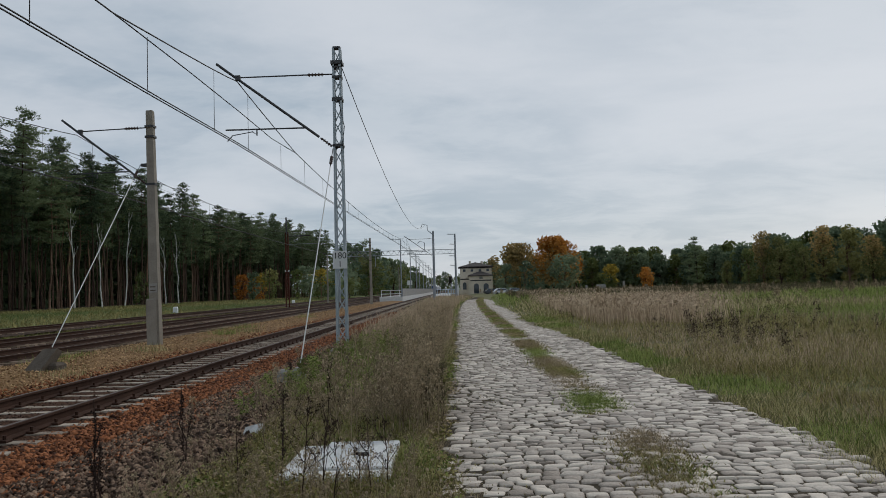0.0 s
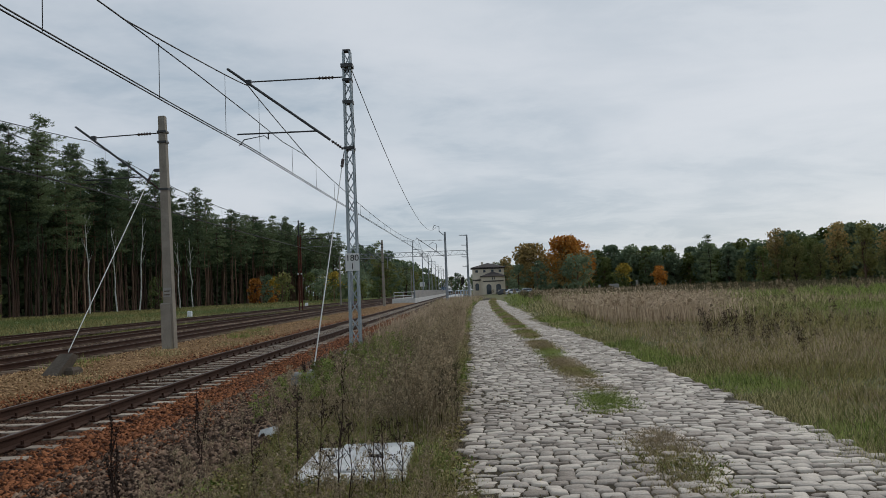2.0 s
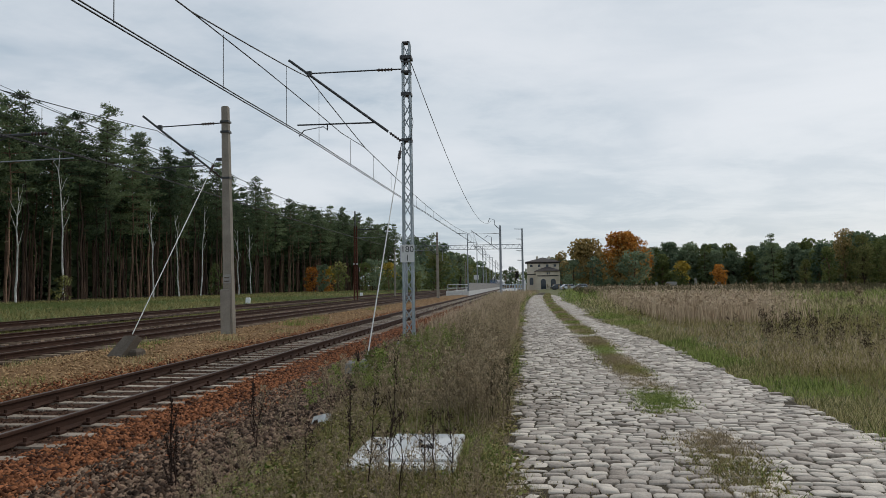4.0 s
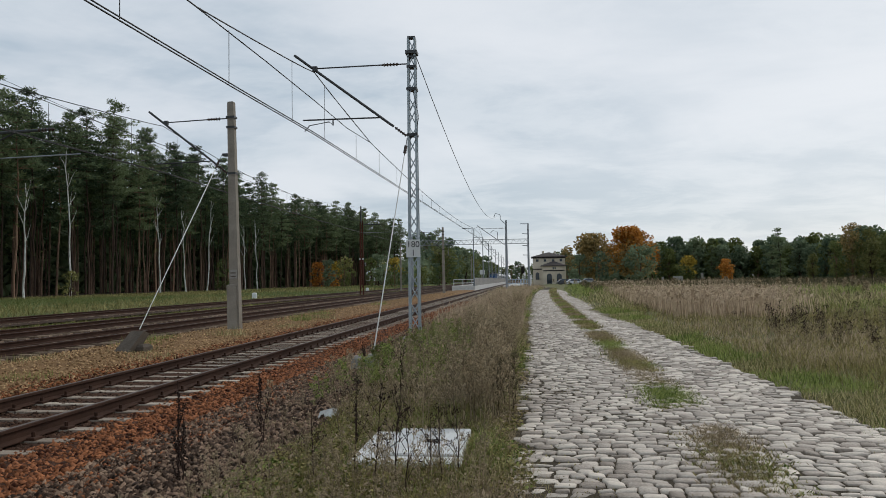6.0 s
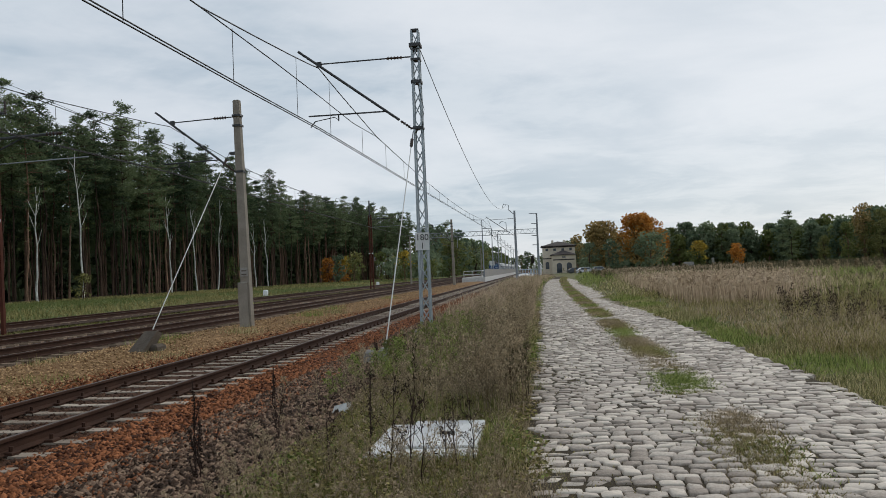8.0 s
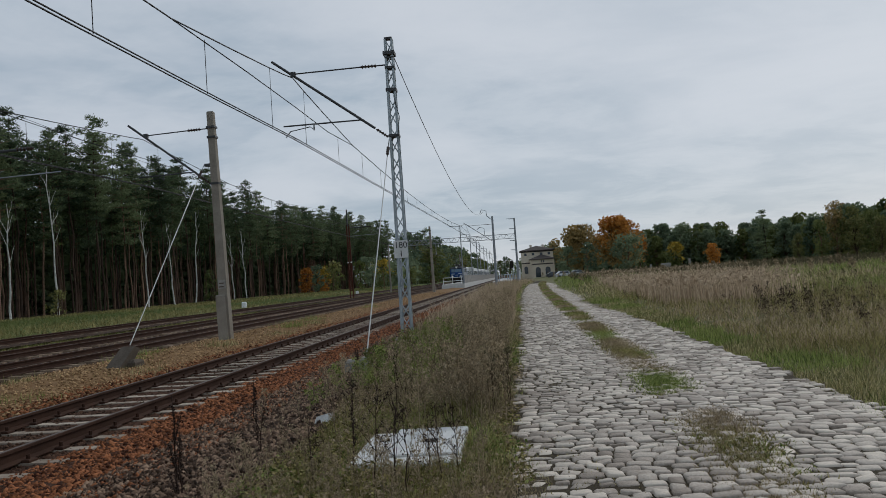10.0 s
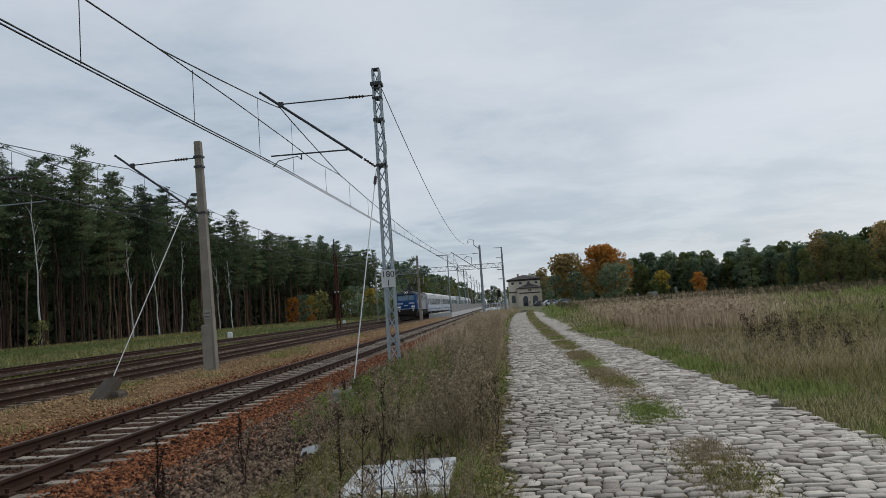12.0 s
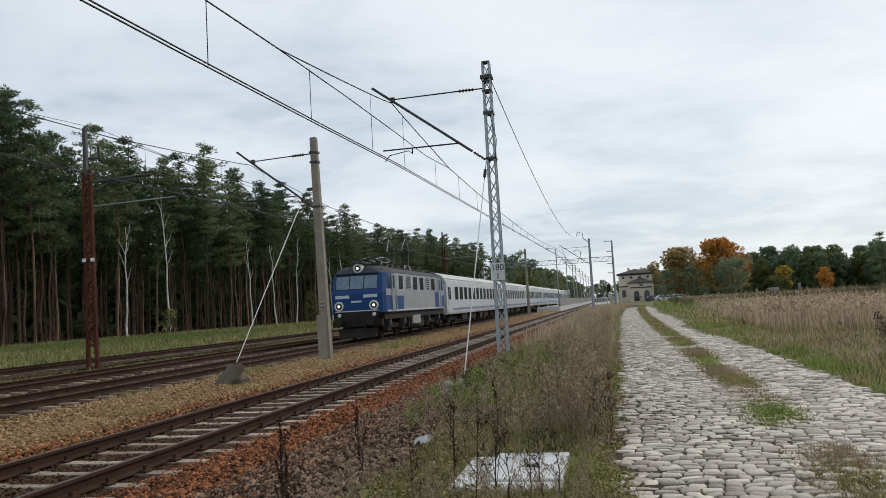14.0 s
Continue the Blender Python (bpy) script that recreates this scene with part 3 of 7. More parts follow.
def steel_mast():
    th = thing("catenary_mast", "galvanised steel lattice mast carrying the overhead wires beside the track", "mast", group="overhead line masts")
    x, y = MAST_X, MAST_Y
    part("shaft", lattice(Form(), x, y, 0.15, MAST_TOP - 0.05, 0.27, 0.19, 0.055, 0.028), STEEL, th)
    f = Form().box(x - 0.32, x + 0.32, y - 0.32, y + 0.32, -0.5, 0.02, 0.03)
    part("foundation", f, CONCRETE, th, "concrete foot sunk in the weeds")
    for z, w, h in ((MAST_TOP - 0.52, 0.17, 0.10), (MAST_TOP - 0.62, 0.13, 0.05), (MAST_TOP - 0.92, 0.14, 0.07), (7.08, 0.15, 0.09), (5.75, 0.15, 0.08)):
        part("collar", Form().box(x - w, x + w, y - w, y + w, z, z + h, 0.01), DARKSTEEL, th, "dark bolted steel collar")
    part("cap", Form().box(x - 0.11, x + 0.11, y - 0.11, y + 0.11, MAST_TOP - 0.05, MAST_TOP), DARKSTEEL, th)
    cantilever(th, x, y, -1, 5.73, 7.86, 3.5, 5.98, 0.12)
    p = Form().box(x - 0.20, x + 0.20, y - 0.19, y - 0.175, 2.26, 2.76)
    plate = part("sign_plate", p, PLATE, th, "pale metre plate reading 180 over 1")
    for q in ((-0.205, -0.195, 2.255, 2.765), (0.195, 0.205, 2.255, 2.765)):
        part("plate_rim", Form().box(x + q[0], x + q[1], y - 0.195, y - 0.17, q[2], q[3]), STEEL, plate)
    for body, z in (("180", 2.545), ("1", 2.30)):
        cu = bpy.data.curves.new("lettering", "FONT")
        cu.body, cu.size, cu.align_x, cu.extrude = body, 0.25, "CENTER", 0.002
        me_ob = new("lettering", cu)
        dg = bpy.context.evaluated_depsgraph_get()
        me = bpy.data.meshes.new_from_object(me_ob.evaluated_get(dg))
        bpy.data.objects.remove(me_ob)
        me.materials.clear(); me.materials.append(INK)
        t = part("lettering", me, None, plate)
        t.matrix_basis = pose(x, y - 0.197, z, 90, 0, 0)
    w = Form()
    w.line([(x + 0.05, y - 0.15, 7.0), (x + 0.2, y - 0.15, 6.3), (x + 0.1, y - 0.15, 5.6)], 0.008, 5)
    part("loose_cable", w, WIRE, th)
    return th


steel_mast()


def concrete_post(x, y, top, arm, lean, label):
    th = thing("catenary_post", label, "mast", at=pose(x, y, 0, 0, lean, 0), group="overhead line masts")
    f = Form()
    f.add([(-0.17, -0.15, -0.6), (0.17, -0.15, -0.6), (0.17, 0.15, -0.6), (-0.17, 0.15, -0.6), (-0.11, -0.10, top), (0.11, -0.10, top), (0.11, 0.10, top), (-0.11, 0.10, top)],
          [(3, 2, 1, 0), (4, 5, 6, 7), (0, 1, 5, 4), (1, 2, 6, 5), (2, 3, 7, 6), (3, 0, 4, 7)])
    f.box(-0.10, 0.10, -0.09, 0.09, top, top + 0.03)
    part("shaft", f, POST_CONCRETE, th)
    if y < 60:
        g = Form().box(-0.235, 0.10, -0.21, 0.21, -0.4, 1.55, 0.03)
        part("sleeve", g, POST_CONCRETE, th, "darker concrete repair sleeve at the foot")
    for z in (top - 0.55, top - 0.9, 5.35):
        part("collar", Form().box(-0.15, 0.15, -0.14, 0.14, z, z + 0.07), DARKSTEEL, th)
    cantilever(th, 0, 0, -1, 5.35, top - 0.56, 3.0, 5.5, 0.13)
    if y < 60:
        plate = part("sign_plate", Form().box(-0.13, 0.13, -0.185, -0.17, 1.75, 2.05), CONCRETE, th, "small worn plate")
        for k in range(2):
            part("lettering_bar", Form().box(-0.09, 0.09, -0.19, -0.186, 1.80 + 0.12 * k, 1.84 + 0.12 * k), ANCHOR, plate)
        part("guy_bracket", Form().box(-0.32, -0.1, -0.1, 0.1, 6.0, 6.09), DARKSTEEL, th)
    return th


concrete_post(-9.95, 25.4, 7.86, True, -1.2, "weathered concrete catenary post with a steel bracket")
concrete_post(-10.2, 94, 8.1, True, -0.4, "weathered concrete catenary post with a steel bracket")


def steel_pole(x, y, top, arm_z, label, hook):
    """A plainer rolled steel mast farther along the line."""
    th = thing("catenary_mast", label, "mast", group="overhead line masts")
    part("shaft", Form().rod((x, y, -0.2), (x, y, top), 0.19, 10, 0.12), FARSTEEL, th)
    if arm_z:
        cantilever(th, x, y, -1, arm_z - 2.1, arm_z, 3.6, arm_z - 1.9, 0.15)
    if hook:
        f = Form().line([(x, y, top - 0.5), (x - 0.7, y, top + 0.1), (x - 0.7, y, top + 0.7), (x - 1.3, y, top + 0.9), (x - 1.5, y, top + 0.4)], 0.05, 6)
        part("hook", f, FARSTEEL, th)
    return th


steel_pole(-2.45, 95, 8.9, 7.9, "grey steel mast with a curved hook at its head", True)


def rusty_mast(x, y, top, lean):
    th = thing("rusty_mast", "rust-brown steel lattice mast beside the old siding", "mast", at=pose(x, y, 0, 0, lean, 0), group="rusty masts")
    f = Form()
    for s in (-1, 1):
        f.box(s * 0.21 - 0.07, s * 0.21 + 0.07, -0.07, 0.07, -0.2, 0.9)
        f.beam((s * 0.19, 0, 0.8), (s * 0.14, 0, top - 1.9), 0.15)
    for k in range(15):
        z = 0.8 + k * 0.5
        s = 1 if k % 2 else -1
        f.beam((-s * 0.16, 0, z), (s * 0.16, 0, z + 0.5), 0.07)
        f.box(-0.17, 0.17, -0.05, 0.05, z - 0.05, z + 0.05)
    part("shaft", f, RUST, th)
    g = Form().beam((-0.05, 0, top - 2.2), (-0.05, 0, top), 0.15)
    part("mast_head", g, DARKSTEEL, th)
    part("arm", Form().rod((0.1, 0, top - 2.45), (2.9, 0, top - 2.4), 0.06, 6).rod((0.1, 0, top - 3.0), (1.4, 0, top - 2.45), 0.03, 6), DARKSTEEL, th, "dark horizontal bracket with a brace")
    part("arm", Form().rod((0.1, 0, top - 3.5), (4.2, 0, top - 3.45), 0.025, 6), FARSTEEL, th, "thin pale lower bracket")
    part("arm", Form().rod((0.1, 0, top - 1.4), (0.6, 0, top - 1.4), 0.05, 6), DARKSTEEL, th)
    b = Form()
    insulator(b, (2.4, 0, top - 2.4), (3.1, 0, top - 2.4), 0.09)
    part("insulator", b, PORCELAIN, th)
    b = Form()
    insulator(b, (0.6, 0, top - 1.45), (0.6, 0, top - 0.9), 0.08)
    part("insulator", b, PORCELAIN, th)
    for s in (-0.22, 0.2):
        part("white_marker", Form().box(s - 0.09, s + 0.09, -0.1, -0.08, 4.4, 4.55), WHITE_PAINT, th)


rusty_mast(-21.96, 28.9, 10.3, -0.6)
rusty_mast(-21.4, 98, 11.4, 0)


def gantry(y, z, x0, x1):
    th = thing("gantry", "grey steel truss gantry spanning the tracks", "gantry")
    n = 40
    d = (x1 - x0) / n
    f = Form()
    for dz in (0, 0.75):
        for dy in (-0.3, 0.3):
            f.beam((x0, y + dy, z + dz), (x1, y + dy, z + dz), 0.06)
    for i in range(n):
        a, b = x0 + d * i, x0 + d * (i + 1)
        for dy in (-0.3, 0.3):
            f.beam((a, y + dy, z + (0.75 if i % 2 else 0)), (b, y + dy, z + (0 if i % 2 else 0.75)), 0.03)
    part("truss_beam", f, FARSTEEL, th)
    for xx, top in ((x0, z + 1.2), (x1, 11.0)):
        part("leg", Form().rod((xx, y, -0.3), (xx, y, top), 0.22, 10, 0.13), FARSTEEL, th)
    for k, (zz, w) in enumerate(((10.9, 1.3), (9.2, 1.0), (7.2, 1.0), (5.6, 0.9))):
        part("arm", Form().rod((x1, y, zz), (x1 - w, y, zz + 0.05), 0.06, 6), FARSTEEL, th)
    g = Form().line([(x1 - 5.2, y, z + 0.75), (x1 - 5.2, y, z + 2.0), (x1 - 5.9, y, z + 2.3), (x1 - 6.4, y, z + 1.9)], 0.06, 6)
    part("hook", g, FARSTEEL, th)
    for xx in (-6.2, -13.1):
        part("hanger", Form().rod((xx - 0.2, y, z), (xx - 0.2, y, 5.7), 0.05, 6), FARSTEEL, th)


gantry(130, 7.6, -19.5, 0.35)


def messenger_height(d, span, za, zb, da, db, low):
    """Height of the messenger at d metres along a span: steep over both stitches, slack between them."""
    if d < 8:
        return za - da * (d / 8) ** 0.9
    if d > span - 8:
        return zb - db * ((span - d) / 8) ** 0.9
    t = (d - 8) / (span - 16)
    return (za - da) * (1 - t) + (zb - db) * t - 4 * low * t * (1 - t)


def overhead_line(name, masts, r, label):
    """Rows of masts: y, x of the wires, messenger height, contact height, drop over the stitch before and behind, sag of contact wire and messenger in the next span."""
    th = thing(name, label, "overhead wire")
    for (ya, xa, ma, ca, da0, da, sc, sm), (yb, xb, mb, cb, db, db1, _, _) in zip(masts, masts[1:]):
        span = yb - ya
        sa_drop, sb_drop = (da0 + da) / 2 + 0.05, (db + db1) / 2 + 0.05
        ts = [0, 1 / span, 2.5 / span, 5 / span, 8 / span] + [8 / span + (1 - 16 / span) * k / 10 for k in range(1, 10)]
        ts += [1 - t for t in reversed(ts[:5])]

        def at(t, z):
            return (xa + (xb - xa) * t, ya + span * t, z)

        def z_mes(t):
            return messenger_height(t * span, span, ma, mb, da, db, sm)

        def z_con(t):
            return ca + (cb - ca) * t - 4 * sc * t * (1 - t)
        part("messenger_wire", Form().line([at(t, z_mes(t)) for t in ts], r, 5), WIRE, th)
        for off in (-0.045, 0.045):
            part("contact_wire", Form().line([(at(t, 0)[0] + off, at(t, 0)[1], z_con(t)) for t in (k / 12 for k in range(13))], r * 0.9, 5), WIRE, th)
        t8 = 8 / span
        sa, sb = ma - sa_drop, mb - sb_drop
        part("stitch_wire", Form().line([at(0, sa), at(t8 * 0.5, sa - 0.02), at(t8, z_mes(t8))], r * 0.85, 5), WIRE, th)
        part("stitch_wire", Form().line([at(1, sb), at(1 - t8 * 0.5, sb - 0.02), at(1 - t8, z_mes(1 - t8))], r * 0.85, 5), WIRE, th)
        if ya < 150:
            d = 1.1 if ya > 0 else 3.05
            while d < span - 1:
                t = d / span
                top = sa - 0.01 if d < 8 else sb - 0.01 if d > span - 8 else z_mes(t)
                part("dropper", Form().rod(at(t, top), at(t, z_con(t)), r * 0.5, 4), WIRE, th)
                if (d < 3 or d > span - 3) and ya > -60:
                    part("stitch_hanger", Form().rod(at(t, z_mes(t)), at(t, top), r * 0.4, 4), WIRE, th)
                d += 4.3
    return th


overhead_line("overhead_line", [
    (-48, -6.3, 7.75, 5.9, 0.92, 0.92, 0.5, 0.45),
    (MAST_Y, -6.1, 7.75, 5.93, 0.92, 0.66, 0.0, 0.5),
    (95, -5.85, 8.2, 6.75, 0.75, 0.75, 0.2, 0.3),
    (130, -6.1, 7.9, 6.2, 0.8, 0.8, 0.2, 0.3),
    (195, -6.2, 7.9, 6.0, 0.8, 0.8, 0.2, 0.4),
    (260, -6.2, 7.9, 6.0, 0.8, 0.8, 0.2, 0.4),
    (330, -6.2, 7.9, 6.0, 0.8, 0.8, 0.2, 0.4)], 0.016, "dark overhead contact wires hung from a sagging messenger wire")
overhead_line("overhead_line", [
    (-40, -12.6, 7.13, 5.5, 0.62, 0.62, 0.2, 0.4),
    (25.4, -12.6, 7.13, 5.5, 0.62, 0.62, 0.2, 0.4),
    (94, -12.7, 7.3, 5.6, 0.62, 0.62, 0.2, 0.4),
    (160, -12.7, 7.3, 5.8, 0.62, 0.62, 0.2, 0.4),
    (230, -12.7, 7.3, 5.8, 0.62, 0.62, 0.2, 0.4),
    (300, -12.7, 7.3, 5.8, 0.62, 0.62, 0.2, 0.4)], 0.0125, "dark overhead wires above the main track")


def sag(a, b, s, n=14):
    a, b = Vector(a), Vector(b)
    return [a.lerp(b, i / n) - Vector((0, 0, 4 * s * (i / n) * (1 - i / n))) for i in range(n + 1)]


def single_wire(name, pts, r, label, material=None):
    tagged(part(name, Form().line(pts, r, 5), material or WIRE), label, "wire")


single_wire("feeder_wire", sag((MAST_X + 0.12, MAST_Y, 8.1), (-3.5, 95, 9.6), 2.0, 20), 0.013, "slack dark feeder wire running between the masts")
single_wire("line_wire", sag((-21.5, 28.9, 10.2), (-20.8, 98, 11.2), 1.2, 14), 0.01, "thin dark wire along the old masts")
single_wire("line_wire", sag((-21.7, -40, 10.2), (-21.5, 28.9, 10.2), 1.2, 14), 0.01, "thin dark wire along the old masts")
single_wire("line_wire", sag((-19.2, 28.9, 8.3), (-18.6, 98, 9.4), 1.2, 14), 0.007, "thin dark wire along the old masts")
single_wire("line_wire", sag((-19.2, -40, 8.3), (-19.2, 28.9, 8.3), 1.2, 14), 0.007, "thin dark wire along the old masts")


def mast_stay(top, foot, name, label):
    th = thing(name, label, "guy wire")
    a, b = Vector(top), Vector(foot)
    d = (b - a).normalized()
    part("upper_cable", Form().rod(a, a + d * (b - a).length * 0.12, 0.011, 6), WIRE, th)
    part("stay_rod", Form().rod(a + d * (b - a).length * 0.12, b, 0.013, 6), ROPE, th, "pale galvanised stay rod")
    g = Form()
    insulator(g, a + d * 0.5, a + d * 0.95, 0.05, 4)
    part("insulator", g, PORCELAIN, th)
    return th


mast_stay((MAST_X - 0.15, MAST_Y - 0.1, 5.7), (-2.97, 14.5, 0.12), "mast_stay", "pale stay rod bracing the lattice mast")
mast_stay((-10.4, 25.3, 6.05), (-9.40, 17.75, 0.5), "post_stay", "pale stay rod bracing the concrete post")


def anchor_blocks():
    th = thing("stay_anchor", "pair of small pale concrete anchor blocks in the gravel", "anchor")
    for dx, dy, h in ((-0.01, 0, 0.2), (-0.30, 0.05, 0.16)):
        f = Form().box(-2.97 + dx - 0.11, -2.97 + dx + 0.11, 14.5 + dy - 0.12, 14.5 + dy + 0.12, -0.2, h, 0.05)
        part("block", f, CONCRETE, th)
    t2 = thing("stay_anchor", "slanted grey concrete anchor beam in the gravel", "anchor")
    f = Form()
    f.add([(-9.75, 16.6, -0.3), (-9.35, 16.6, -0.3), (-9.35, 17.3, -0.3), (-9.75, 17.3, -0.3), (-9.5, 17.55, 0.48), (-9.18, 17.55, 0.48), (-9.18, 17.8, 0.40), (-9.5, 17.8, 0.40)],
          [(3, 2, 1, 0), (4, 5, 6, 7), (0, 1, 5, 4), (1, 2, 6, 5), (2, 3, 7, 6), (3, 0, 4, 7)])
    part("beam", f, ANCHOR, t2)
    part("plinth", Form().box(-9.34, -9.06, 17.3, 17.75, -0.2, 0.16, 0.06), ANCHOR, t2)


anchor_blocks()


# ---- train ----
TRACK_X = -13.1


def axle_wheels(th, y, r=0.6):
    for s in (-1, 1):
        w = part("wheel", Form().turn((s * 0.70, y, r), (s, 0, 0), [(0, r * 0.95), (0.02, r + 0.02), (0.05, r), (0.13, r - 0.01), (0.14, r * 0.8), (0.10, r * 0.75), (0.10, r * 0.3), (0.16, r * 0.28)], 20), LOCO_DARK, th)


def locomotive():
    """Heads towards -y; its buffers stand at y = 0, the rail top at z = 0."""
    th = thing("locomotive", "blue and grey electric locomotive with lit round headlamps", "locomotive")
    L, W = 15.9, 1.49

    def section(w, zt):
        return [(w, 3.482), (w - 0.10, 3.60), (w - 0.42, zt - 0.08), (w - 0.9, zt), (-w + 0.9, zt), (-w + 0.42, zt - 0.08), (-w + 0.10, 3.60), (-w, 3.482)]
    body = Form()
    body.prism([(-W, 1.40), (W, 1.40), (W, 3.48), (-W, 3.48)], 2.75, L - 2.75)
    part("roof", Form().prism(section(W, 3.88), 2.75, L - 2.75), LOCO_ROOF, th, "dark grey engine-room roof")
    part("body", body, LOCO_GREY, th, "light grey engine-room sides")
    for s in (0, 1):
        fy = (lambda y: y) if not s else (lambda y: L - y)
        cab = Form()
        # stations from the nose backwards: y at waist, half-width
        lower = [(-1.38, 0.66), (-1.2, 0.52), (1.2, 0.52), (1.38, 0.66), (W, 0.95), (W, 2.75), (-W, 2.75), (-W, 0.95)]
        brow = [(-1.32, 1.0), (-1.16, 0.88), (1.16, 0.88), (1.32, 1.0), (W - 0.03, 1.30), (W, 2.75), (-W, 2.75), (-W + 0.03, 1.30)]
        roofl = [(-1.0, 1.25), (-0.8, 1.15), (0.8, 1.15), (1.0, 1.25), (1.25, 1.5), (1.3, 2.75), (-1.3, 2.75), (-1.25, 1.5)]
        rings = [(lower, 1.40), (lower, 2.42), (brow, 3.48)]
        p = [(x, fy(y), z) for ring, z in rings for x, y in ring]
        f = [(k * 8 + i, k * 8 + (i + 1) % 8, (k + 1) * 8 + (i + 1) % 8, (k + 1) * 8 + i) for k in range(2) for i in range(8)]
        cab.add(p, f + [tuple(range(7, -1, -1)), tuple(range(16, 24))])
        c = part("cab", cab, LOCO_BLUE, th, "blue painted driver's cab")
        rf = Form()
        rr = [(brow, 3.482), (roofl, 3.74), ([(x * 0.75, y + 0.25 if y < 2.7 else y) for x, y in roofl], 3.89)]
        p = [(x, fy(y), z) for ring, z in rr for x, y in ring]
        rf.add(p, f + [tuple(range(7, -1, -1)), tuple(range(16, 24))])
        part("cab_roof", rf, LOCO_ROOF, c, "dark rounded cab roof")

        def face(x0, x1, z0, z1, out=0.012):
            """A panel lying on the sloping front above the waist."""
            q = []
            for z in (z0, z1):
                t = max(0, (z - 2.42) / 1.06)
                for x in (x0, x1):
                    y = 0.52 + 0.36 * t - out
                    q.append((x, y, z))
            a = Form()
            p = [(x, fy(y), z) for x, y, z in q] + [(x, fy(y + 0.03), z) for x, y, z in q]
            return a.add(p, [(0, 1, 3, 2), (4, 6, 7, 5), (0, 4, 5, 1), (1, 5, 7, 3), (3, 7, 6, 2), (2, 6, 4, 0)])
        for x0, x1 in ((-1.13, -0.42), (-0.37, 0.37), (0.42, 1.13)):
            part("windscreen", face(x0, x1, 2.68, 3.37), WINDSCREEN, c, "windscreen pane coloured with a blue sky reflection")
            part("windscreen_frame", face(x0 - 0.03, x1 + 0.03, 2.65, 3.40, 0.006), LOCO_DARK, c)
        for x0, x1 in ((-1.15, -0.38), (0.38, 1.15)):
            part("stripe", face(x0, x1, 2.20, 2.36, 0.008), LOCO_PALE, c, "pale stripe below the windscreen")
        part("lettering_bar", face(-0.28, 0.28, 1.97, 2.06, 0.008), LOCO_PALE, c)
        part("waist_line", face(-1.19, 1.19, 1.50, 1.55, 0.012), LOCO_PALE, c)
        part("apron", face(-1.19, 1.19, 0.98, 1.495, 0.008), LOCO_DARK, c, "black apron below the headlamps")
        part("visor", Form().box(-1.2, 1.2, min(fy(0.74), fy(1.0)), max(fy(0.74), fy(1.0)), 3.47, 3.53), LOCO_ROOF, c, "dark visor above the windscreen")
        for sx in (-0.95, 0.95):
            h = part("headlamp", Form().turn((sx, fy(0.60), 1.80), (0, -1 if not s else 1, 0), [(0, 0.25), (0.12, 0.25), (0.16, 0.23), (0.17, 0.19), (0.12, 0.175)], 20), PLATE, c, "round headlamp in a pale ring", smooth=False)
            part("reflector", Form().turn((sx, fy(0.50), 1.80), (0, -1 if not s else 1, 0), [(0, 0.17), (0.03, 0.17), (0.035, 0.1)], 16), DARKGLASS, h, "dark lamp glass")
            part("lens", Form().turn((sx, fy(0.50), 1.80), (0, -1 if not s else 1, 0), [(0, 0.075), (0.05, 0.075), (0.07, 0.05)], 16), HEADLIGHT if not s else PLATE, h, "glowing lens" if not s else "")
            part("buffer_light", Form().turn((sx, fy(0.60), 1.33), (0, -1 if not s else 1, 0), [(0, 0.1), (0.12, 0.1), (0.13, 0.07)], 12), PLATE, c)
        h = part("headlamp", Form().turn((0, fy(1.35), 3.76), (0, -1 if not s else 1, 0), [(0, 0.26), (0.35, 0.26), (0.42, 0.24), (0.43, 0.19), (0.38, 0.17)], 20), PLATE, c, "round roof headlamp in a dark housing")
        part("reflector", Form().turn((0, fy(0.97), 3.76), (0, -1 if not s else 1, 0), [(0, 0.165), (0.03, 0.165), (0.035, 0.1)], 16), DARKGLASS, h, "dark lamp glass")
        part("lamp_hood", Form().box(-0.34, 0.34, min(fy(0.85), fy(2.3)), max(fy(0.85), fy(2.3)), 4.02, 4.10, 0.03), LOCO_ROOF, c, "flat hood above the roof lamp")
        part("lens", Form().turn((0, fy(0.95), 3.76), (0, -1 if not s else 1, 0), [(0, 0.07), (0.03, 0.07), (0.04, 0.05)], 16), HEADLIGHT if not s else PLATE, h)
        for sx in (-1, 1):
            part("cab_side_window", Form().box(min(sx * (W - 0.05), sx * (W + 0.008)), max(sx * (W - 0.05), sx * (W + 0.008)), min(fy(1.45), fy(2.0)), max(fy(1.45), fy(2.0)), 2.68, 3.34), DARKGLASS, c)
            part("cab_door", Form().box(min(sx * (W - 0.03), sx * (W + 0.012)), max(sx * (W - 0.03), sx * (W + 0.012)), min(fy(2.1), fy(2.7)), max(fy(2.1), fy(2.7)), 1.45, 3.44, 0.0), LOCO_GREY, c, "pale cab door")
            part("door_window", Form().box(min(sx * W, sx * (W + 0.018)), max(sx * W, sx * (W + 0.018)), min(fy(2.2), fy(2.6)), max(fy(2.2), fy(2.6)), 2.68, 3.34), DARKGLASS, c)
            part("cab_band", Form().box(min(sx * W, sx * (W + 0.015)), max(sx * W, sx * (W + 0.015)), min(fy(1.0), fy(2.09)), max(fy(1.0), fy(2.09)), 2.28, 2.62), LOCO_GREY, c, "grey band below the side window")
            hr = Form()
            for yy in (2.05, 2.76):
                hr.rod((sx * (W + 0.06), fy(yy), 1.35), (sx * (W + 0.06), fy(yy), 3.35), 0.028, 6)
